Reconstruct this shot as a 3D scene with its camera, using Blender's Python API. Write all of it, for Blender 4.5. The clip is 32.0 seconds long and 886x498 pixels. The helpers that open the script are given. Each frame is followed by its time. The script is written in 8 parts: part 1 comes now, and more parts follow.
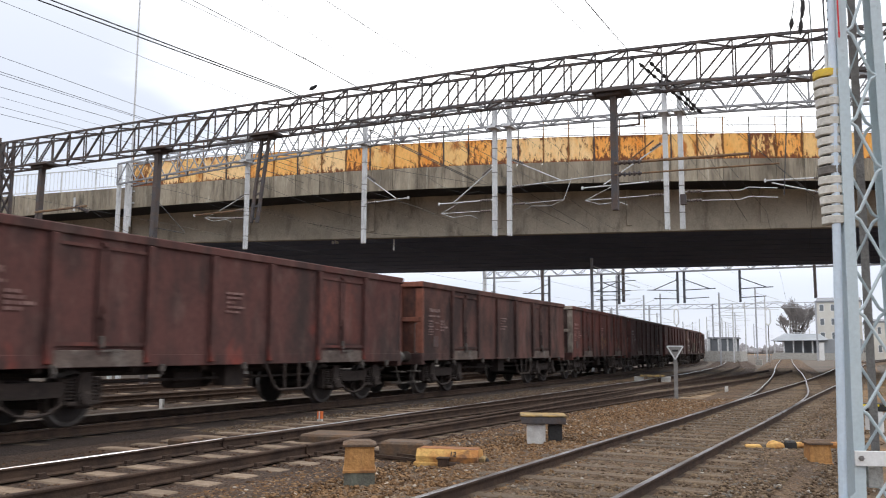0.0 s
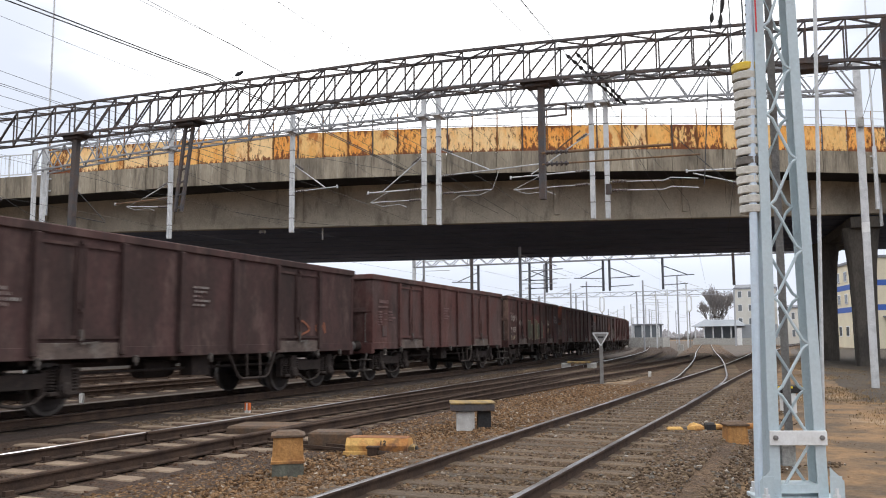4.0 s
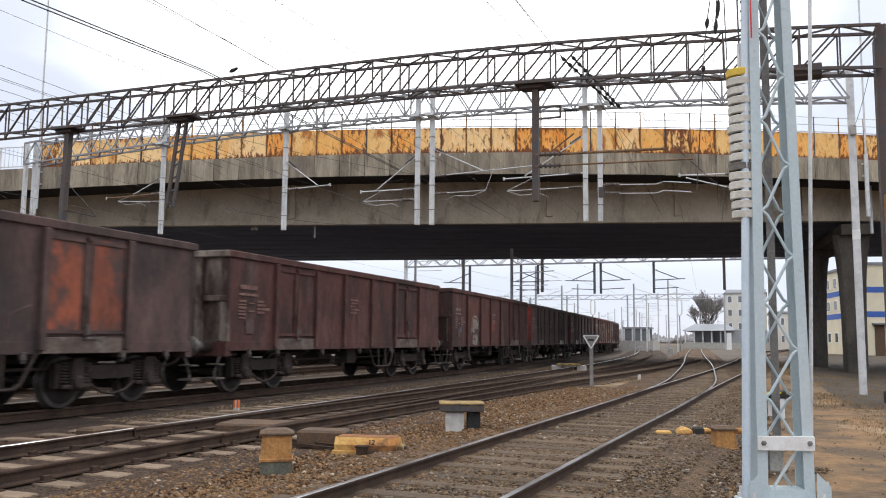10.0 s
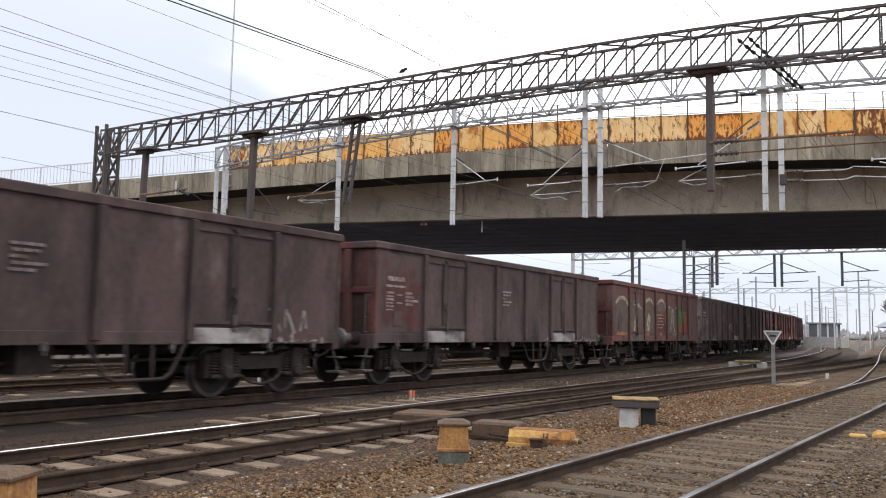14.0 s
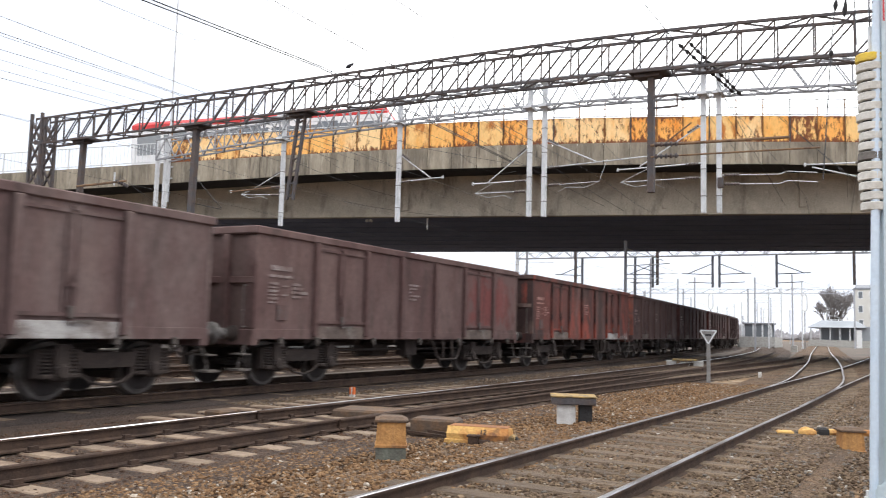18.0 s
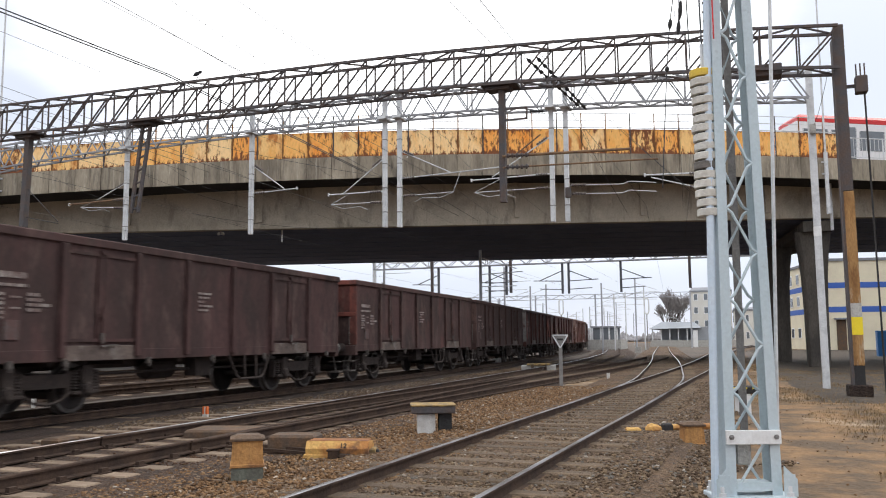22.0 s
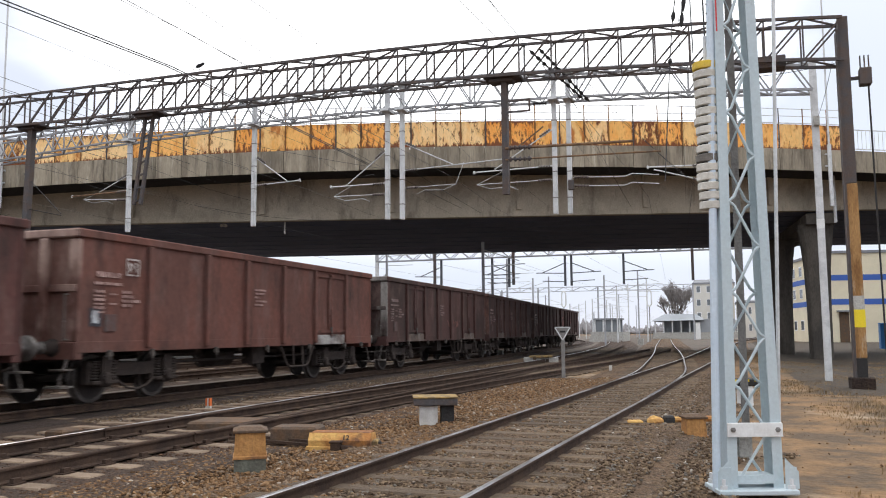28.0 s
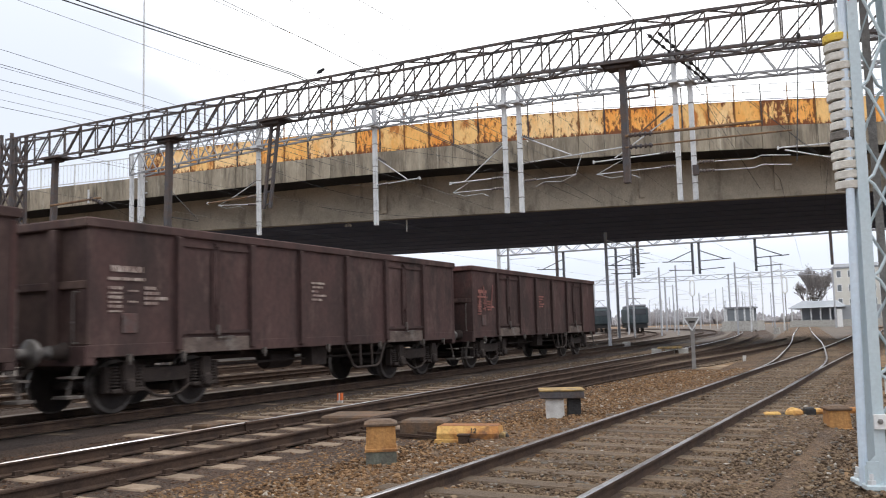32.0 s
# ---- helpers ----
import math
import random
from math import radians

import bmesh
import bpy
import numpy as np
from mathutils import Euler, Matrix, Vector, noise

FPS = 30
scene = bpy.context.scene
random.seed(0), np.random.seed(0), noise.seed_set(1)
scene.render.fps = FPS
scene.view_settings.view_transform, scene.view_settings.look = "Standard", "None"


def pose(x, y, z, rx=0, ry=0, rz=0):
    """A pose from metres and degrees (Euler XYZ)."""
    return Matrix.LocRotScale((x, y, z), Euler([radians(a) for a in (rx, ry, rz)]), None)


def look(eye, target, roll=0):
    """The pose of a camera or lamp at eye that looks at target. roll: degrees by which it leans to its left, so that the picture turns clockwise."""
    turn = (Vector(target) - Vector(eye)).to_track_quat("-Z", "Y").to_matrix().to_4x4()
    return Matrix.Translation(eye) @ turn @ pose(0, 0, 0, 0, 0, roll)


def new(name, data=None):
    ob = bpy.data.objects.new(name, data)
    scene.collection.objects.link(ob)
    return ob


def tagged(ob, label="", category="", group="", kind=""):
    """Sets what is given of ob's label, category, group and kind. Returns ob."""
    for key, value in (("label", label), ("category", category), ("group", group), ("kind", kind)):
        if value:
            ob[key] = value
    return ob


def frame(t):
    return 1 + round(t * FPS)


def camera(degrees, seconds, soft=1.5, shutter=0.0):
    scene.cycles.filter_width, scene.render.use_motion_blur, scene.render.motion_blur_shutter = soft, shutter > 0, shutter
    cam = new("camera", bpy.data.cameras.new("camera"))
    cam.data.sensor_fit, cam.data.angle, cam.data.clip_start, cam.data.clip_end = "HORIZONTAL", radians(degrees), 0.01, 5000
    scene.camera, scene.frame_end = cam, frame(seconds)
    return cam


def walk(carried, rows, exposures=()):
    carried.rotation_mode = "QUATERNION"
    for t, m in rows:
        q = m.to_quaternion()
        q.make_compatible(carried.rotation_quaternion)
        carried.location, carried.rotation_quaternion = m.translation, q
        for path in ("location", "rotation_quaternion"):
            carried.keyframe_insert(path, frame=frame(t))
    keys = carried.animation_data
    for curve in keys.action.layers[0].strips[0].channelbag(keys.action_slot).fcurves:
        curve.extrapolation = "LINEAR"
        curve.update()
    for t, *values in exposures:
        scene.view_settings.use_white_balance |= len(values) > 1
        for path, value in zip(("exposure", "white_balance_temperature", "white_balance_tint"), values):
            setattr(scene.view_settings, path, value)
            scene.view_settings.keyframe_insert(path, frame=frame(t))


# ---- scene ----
cam = camera(56.0, 32.0, soft=1.05, shutter=0.3)
# seconds, x, y, z, and the turn in degrees
PATH = [
    (0, 0.008, 0.034, 1.458, 96.86, -0.29, 26.14),
    (0.5, 0.009, 0.037, 1.456, 96.58, -0.14, 24.30),
    (1, 0.011, 0.040, 1.454, 96.48, -0.51, 23.10),
    (1.5, 0.011, 0.042, 1.453, 96.44, -0.67, 21.88),
    (2, 0.009, 0.041, 1.452, 96.38, -0.51, 21.50),
    (2.5, 0.009, 0.040, 1.452, 96.38, -0.55, 21.42),
    (3, 0.011, 0.043, 1.453, 96.14, 0.02, 21.45),
    (3.5, 0.011, 0.042, 1.452, 96.09, 0.31, 21.42),
    (5.5, 0.008, 0.040, 1.452, 96.20, 0.42, 21.24),
    (6, 0.008, 0.041, 1.452, 96.14, -0.22, 21.22),
    (6.5, 0.007, 0.040, 1.452, 96.33, -0.92, 20.95),
    (7, 0.006, 0.040, 1.455, 96.35, -0.91, 20.78),
    (7.5, 0.005, 0.040, 1.453, 96.37, -0.53, 20.90),
    (8, 0.006, 0.040, 1.453, 96.52, -0.23, 20.55),
    (8.5, 0.007, 0.041, 1.450, 96.32, -0.19, 20.50),
    (9, 0.006, 0.043, 1.451, 96.17, -0.13, 20.88),
    (9.5, 0.007, 0.043, 1.451, 96.08, -0.18, 21.01),
    (10, 0.006, 0.044, 1.453, 96.13, -0.51, 20.70),
    (10.5, 0.002, 0.041, 1.453, 96.14, -0.09, 20.60),
    (11, 0.001, 0.040, 1.452, 96.15, 0.15, 20.36),
    (11.5, 0.001, 0.038, 1.452, 96.13, 0.27, 20.04),
    (12, -0.001, 0.035, 1.452, 96.12, 0.35, 20.13),
    (12.5, -0.001, 0.029, 1.454, 96.00, 0.81, 20.61),
    (13, -0.012, 0.009, 1.454, 96.14, 0.18, 24.41),
    (13.5, -0.026, -0.025, 1.459, 95.98, -0.72, 29.99),
    (14, -0.033, -0.056, 1.461, 95.51, -1.06, 32.05),
    (14.5, -0.036, -0.078, 1.461, 95.01, -1.61, 32.44),
    (16.5, -0.038, -0.101, 1.461, 93.43, -1.65, 33.38),
    (17, -0.027, -0.097, 1.465, 93.52, -2.76, 33.47),
    (17.5, -0.001, -0.068, 1.464, 94.20, -1.61, 31.58),
    (18, 0.033, -0.036, 1.452, 95.42, -1.49, 28.29),
    (18.5, 0.022, -0.001, 1.449, 95.92, -1.43, 25.24),
    (19, -0.002, 0.023, 1.449, 96.17, -0.75, 22.73),
    (19.5, -0.022, 0.033, 1.447, 96.08, -0.45, 20.75),
    (20, -0.032, 0.034, 1.446, 95.96, -0.55, 19.48),
    (20.5, -0.031, 0.035, 1.447, 95.79, -0.38, 19.07),
    (21, -0.023, 0.035, 1.448, 95.82, -0.92, 19.38),
    (21.5, -0.007, 0.037, 1.446, 96.08, 0.42, 19.28),
    (22, -0.002, 0.031, 1.445, 96.28, 0.52, 18.62),
    (22.5, -0.000, 0.029, 1.446, 96.36, 0.63, 18.45),
    (23, -0.000, 0.026, 1.444, 96.30, 0.99, 19.02),
    (23.5, 0.001, 0.025, 1.446, 96.12, 1.03, 19.49),
    (24, 0.001, 0.020, 1.447, 96.16, 0.97, 20.19),
    (24.5, 0.003, 0.022, 1.448, 96.11, 0.26, 20.18),
    (25, -0.001, 0.025, 1.448, 96.00, -0.27, 19.65),
    (25.5, -0.006, 0.027, 1.450, 95.80, 0.19, 18.78),
    (27.5, -0.000, 0.028, 1.451, 95.64, 0.63, 18.71),
    (28, 0.005, 0.026, 1.451, 95.73, 0.46, 18.80),
    (28.5, 0.005, 0.023, 1.451, 95.90, 0.28, 19.20),
    (29, 0.000, 0.021, 1.448, 95.74, 0.30, 19.62),
    (29.5, -0.002, 0.022, 1.451, 95.61, 0.66, 20.44),
    (30, 0.001, 0.028, 1.452, 95.59, 0.86, 21.35),
    (30.5, 0.006, 0.026, 1.452, 95.34, 0.84, 22.43),
    (31, 0.015, 0.019, 1.450, 95.42, 0.92, 23.77),
    (31.5, 0.019, 0.007, 1.450, 95.46, 1.03, 25.14),
    (32, 0.022, -0.005, 1.449, 95.46, 1.58, 27.26),
]
walk(cam, [(t, pose(x, y, z, a, b, c)) for t, x, y, z, a, b, c in PATH],
     [(0, 0.12), (13, 0.10), (14, 0.13), (14.5, 0.25), (16.5, 0.62), (18.0, 0.56), (19.2, 0.26), (20.5, 0.16), (22, 0.11), (29, 0.11), (30.5, 0.17), (32, 0.19)])

# ---- sky, sun and exposure ----
world = bpy.data.worlds.new("sky")
scene.world = world
world.use_nodes = True
wn, wl = world.node_tree.nodes, world.node_tree.links
wn.clear()
w_out = wn.new("ShaderNodeOutputWorld")
w_bg = wn.new("ShaderNodeBackground")
w_sky = wn.new("ShaderNodeTexSky")
w_sky.sky_type, w_sky.sun_disc = "NISHITA", False
w_sky.sun_elevation, w_sky.sun_rotation = radians(38), radians(25)
w_sky.air_density, w_sky.dust_density, w_sky.ozone_density = 1.0, 0.6, 2.0
w_geo = wn.new("ShaderNodeTexCoord")
w_sep = wn.new("ShaderNodeSeparateXYZ")
wl.new(w_geo.outputs["Generated"], w_sep.inputs[0])


def sky_mix(fac, a, b, mode="MIX"):
    x = wn.new("ShaderNodeMix")
    x.data_type, x.blend_type = "RGBA", mode
    for v, key in ((fac, "Factor"), (a, "A"), (b, "B")):
        if isinstance(v, float):
            x.inputs[key].default_value = v
        elif isinstance(v, tuple):
            x.inputs[key].default_value = (*v, 1)
        else:
            wl.new(v, x.inputs[key])
    return x.outputs["Result"]


def sky_range(value, lo, hi, to_lo=0.0, to_hi=1.0):
    x = wn.new("ShaderNodeMapRange")
    x.interpolation_type = "SMOOTHSTEP"
    for i, v in enumerate((lo, hi, to_lo, to_hi)):
        x.inputs[1 + i].default_value = v
    wl.new(value, x.inputs[0])
    return x.outputs[0]


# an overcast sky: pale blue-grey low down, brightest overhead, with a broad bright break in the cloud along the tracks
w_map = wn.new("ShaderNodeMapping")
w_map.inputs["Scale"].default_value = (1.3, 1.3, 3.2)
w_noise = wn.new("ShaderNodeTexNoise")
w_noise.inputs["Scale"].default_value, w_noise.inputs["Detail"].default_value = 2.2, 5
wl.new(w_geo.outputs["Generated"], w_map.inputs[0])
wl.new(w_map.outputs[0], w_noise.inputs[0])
w_low = sky_mix(sky_range(w_sep.outputs["Z"], 0.03, 0.2), (0.76, 0.81, 0.96), (0.80, 0.85, 0.97))
w_high = sky_mix(sky_range(w_sep.outputs["Z"], 0.25, 0.9), w_low, (1.75, 1.77, 1.80))
w_haze = wn.new("ShaderNodeVectorMath")
w_haze.operation = "SCALE"
w_haze.inputs["Scale"].default_value = 0.12
wl.new(w_sky.outputs[0], w_haze.inputs[0])
w_cover = sky_mix(0.1, w_high, w_haze.outputs[0])
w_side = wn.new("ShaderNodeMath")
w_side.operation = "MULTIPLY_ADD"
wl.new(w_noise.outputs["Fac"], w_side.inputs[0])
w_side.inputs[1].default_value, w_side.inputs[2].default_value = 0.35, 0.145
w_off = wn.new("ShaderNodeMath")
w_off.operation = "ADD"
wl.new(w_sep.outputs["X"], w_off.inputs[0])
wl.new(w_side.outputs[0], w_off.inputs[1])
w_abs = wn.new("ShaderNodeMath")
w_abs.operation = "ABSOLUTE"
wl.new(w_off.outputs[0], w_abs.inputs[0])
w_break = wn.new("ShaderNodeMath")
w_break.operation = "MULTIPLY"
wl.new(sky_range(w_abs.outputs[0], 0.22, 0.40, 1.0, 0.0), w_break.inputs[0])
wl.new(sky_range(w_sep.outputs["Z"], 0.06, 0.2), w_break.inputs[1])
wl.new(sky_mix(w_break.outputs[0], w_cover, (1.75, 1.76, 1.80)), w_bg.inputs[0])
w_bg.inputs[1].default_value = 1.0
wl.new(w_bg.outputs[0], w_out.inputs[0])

sun = new("sun", bpy.data.lights.new("sun", "SUN"))
sun.data.energy, sun.data.angle, sun.data.color = 1.0, radians(14), (1.0, 0.96, 0.9)
sun.matrix_world = look((0, 0, 60), (-14, -20, 35))


# ---- materials ----
def material(name, base, rough=0.8, metal=0.0, second=None, scale=3.0, stretch=(1, 1, 1), mix=(0.4, 0.65), fine=40.0, bump=0.3,
             dark=0.35, third=None, third_mix=(0.6, 0.7), third_scale=1.2, vary=0.0, uneven=0.0, streak=None, run=(5.0, 5.0, 0.35), dusty=(0.56, 0.9), soot=(0.53, 0.85), spec=0.4, seed=0.0, bump_dist=0.02):
    """Two-scale procedural surface: base colour, stains of a second and a third colour, fine grain and relief."""
    m = bpy.data.materials.new(name)
    m.use_nodes = True
    n, l = m.node_tree.nodes, m.node_tree.links
    p = n["Principled BSDF"]
    p.inputs["Roughness"].default_value, p.inputs["Metallic"].default_value = rough, metal
    p.inputs["Specular IOR Level"].default_value = spec
    co = n.new("ShaderNodeTexCoord")
    mp = n.new("ShaderNodeMapping")
    mp.inputs["Scale"].default_value = stretch
    mp.inputs["Location"].default_value = (seed * 3.7, seed * 1.9, seed * 2.3)
    l.new(co.outputs["Object"], mp.inputs[0])

    def field(sc, detail, lo, hi):
        t = n.new("ShaderNodeTexNoise")
        t.inputs["Scale"].default_value, t.inputs["Detail"].default_value, t.inputs["Roughness"].default_value = sc, detail, 0.62
        l.new(mp.outputs[0], t.inputs["Vector"])
        r = n.new("ShaderNodeMapRange")
        r.inputs[1].default_value, r.inputs[2].default_value = lo, hi
        l.new(t.outputs["Fac"], r.inputs[0])
        return r.outputs[0]

    def blend(fac, a, b, mode="MIX"):
        x = n.new("ShaderNodeMix")
        x.data_type, x.blend_type = "RGBA", mode
        for v, key in ((fac, "Factor"), (a, "A"), (b, "B")):
            if isinstance(v, (int, float)):
                x.inputs[key].default_value = v
            elif isinstance(v, tuple):
                x.inputs[key].default_value = (*v, 1)
            else:
                l.new(v, x.inputs[key])
        return x.outputs["Result"]

    col = base
    if second:
        col = blend(field(scale, 6, *mix), col, second)
    if third:
        amount = field(third_scale, 7, *third_mix)
        if uneven:
            # some pieces are stained far more than others
            who = n.new("ShaderNodeObjectInfo")
            rare = n.new("ShaderNodeMapRange")
            rare.inputs[1].default_value, rare.inputs[2].default_value = 0.0, 1.0
            rare.inputs[3].default_value, rare.inputs[4].default_value = third_mix[0] - uneven, third_mix[0] + uneven
            l.new(who.outputs["Random"], rare.inputs[0])
            up = n.new("ShaderNodeMath")
            up.operation = "ADD"
            up.inputs[1].default_value = third_mix[1] - third_mix[0]
            l.new(rare.outputs[0], up.inputs[0])
            stain = amount.node
            l.new(rare.outputs[0], stain.inputs[1])
            l.new(up.outputs[0], stain.inputs[2])
        col = blend(amount, col, third)
    if streak:
        # narrow upright runs of dust and rust
        sm = n.new("ShaderNodeMapping")
        sm.inputs["Scale"].default_value = run
        sm.inputs["Location"].default_value = (seed * 1.3, seed * 5.1, seed)
        l.new(co.outputs["Object"], sm.inputs[0])
        for shift, hue, lo2, hi2 in ((0.0, streak, *dusty), (9.0, (0.03, 0.024, 0.022), *soot)):
            st = n.new("ShaderNodeTexNoise")
            st.inputs["Scale"].default_value, st.inputs["Detail"].default_value, st.inputs["Roughness"].default_value = 1.1, 6, 0.7
            ad = n.new("ShaderNodeVectorMath")
            ad.inputs[1].default_value = (shift, shift * 1.7, shift)
            l.new(sm.outputs[0], ad.inputs[0])
            l.new(ad.outputs[0], st.inputs["Vector"])
            sr = n.new("ShaderNodeMapRange")
            sr.inputs[1].default_value, sr.inputs[2].default_value = lo2, hi2
            l.new(st.outputs["Fac"], sr.inputs[0])
            col = blend(sr.outputs[0], col, hue)
    g = field(fine, 3, 0.25, 0.75)
    lo = 1 - dark
    tone = n.new("ShaderNodeMapRange")
    tone.inputs[3].default_value, tone.inputs[4].default_value = lo, 1 + dark * 0.5
    l.new(g, tone.inputs[0])
    sc = n.new("ShaderNodeVectorMath")
    sc.operation = "SCALE"
    if isinstance(col, tuple):
        sc.inputs[0].default_value = col
    else:
        l.new(col, sc.inputs[0])
    if vary:
        oi = n.new("ShaderNodeObjectInfo")
        vr = n.new("ShaderNodeMapRange")
        vr.inputs[3].default_value, vr.inputs[4].default_value = 1 - vary, 1 + vary
        l.new(oi.outputs["Random"], vr.inputs[0])
        mu = n.new("ShaderNodeMath")
        mu.operation = "MULTIPLY"
        l.new(tone.outputs[0], mu.inputs[0])
        l.new(vr.outputs[0], mu.inputs[1])
        l.new(mu.outputs[0], sc.inputs["Scale"])
    else:
        l.new(tone.outputs[0], sc.inputs["Scale"])
    l.new(sc.outputs[0], p.inputs["Base Color"])
    if bump:
        b = n.new("ShaderNodeBump")
        b.inputs["Strength"].default_value, b.inputs["Distance"].default_value = bump, bump_dist
        l.new(g, b.inputs["Height"])
        l.new(b.outputs[0], p.inputs["Normal"])
    return m


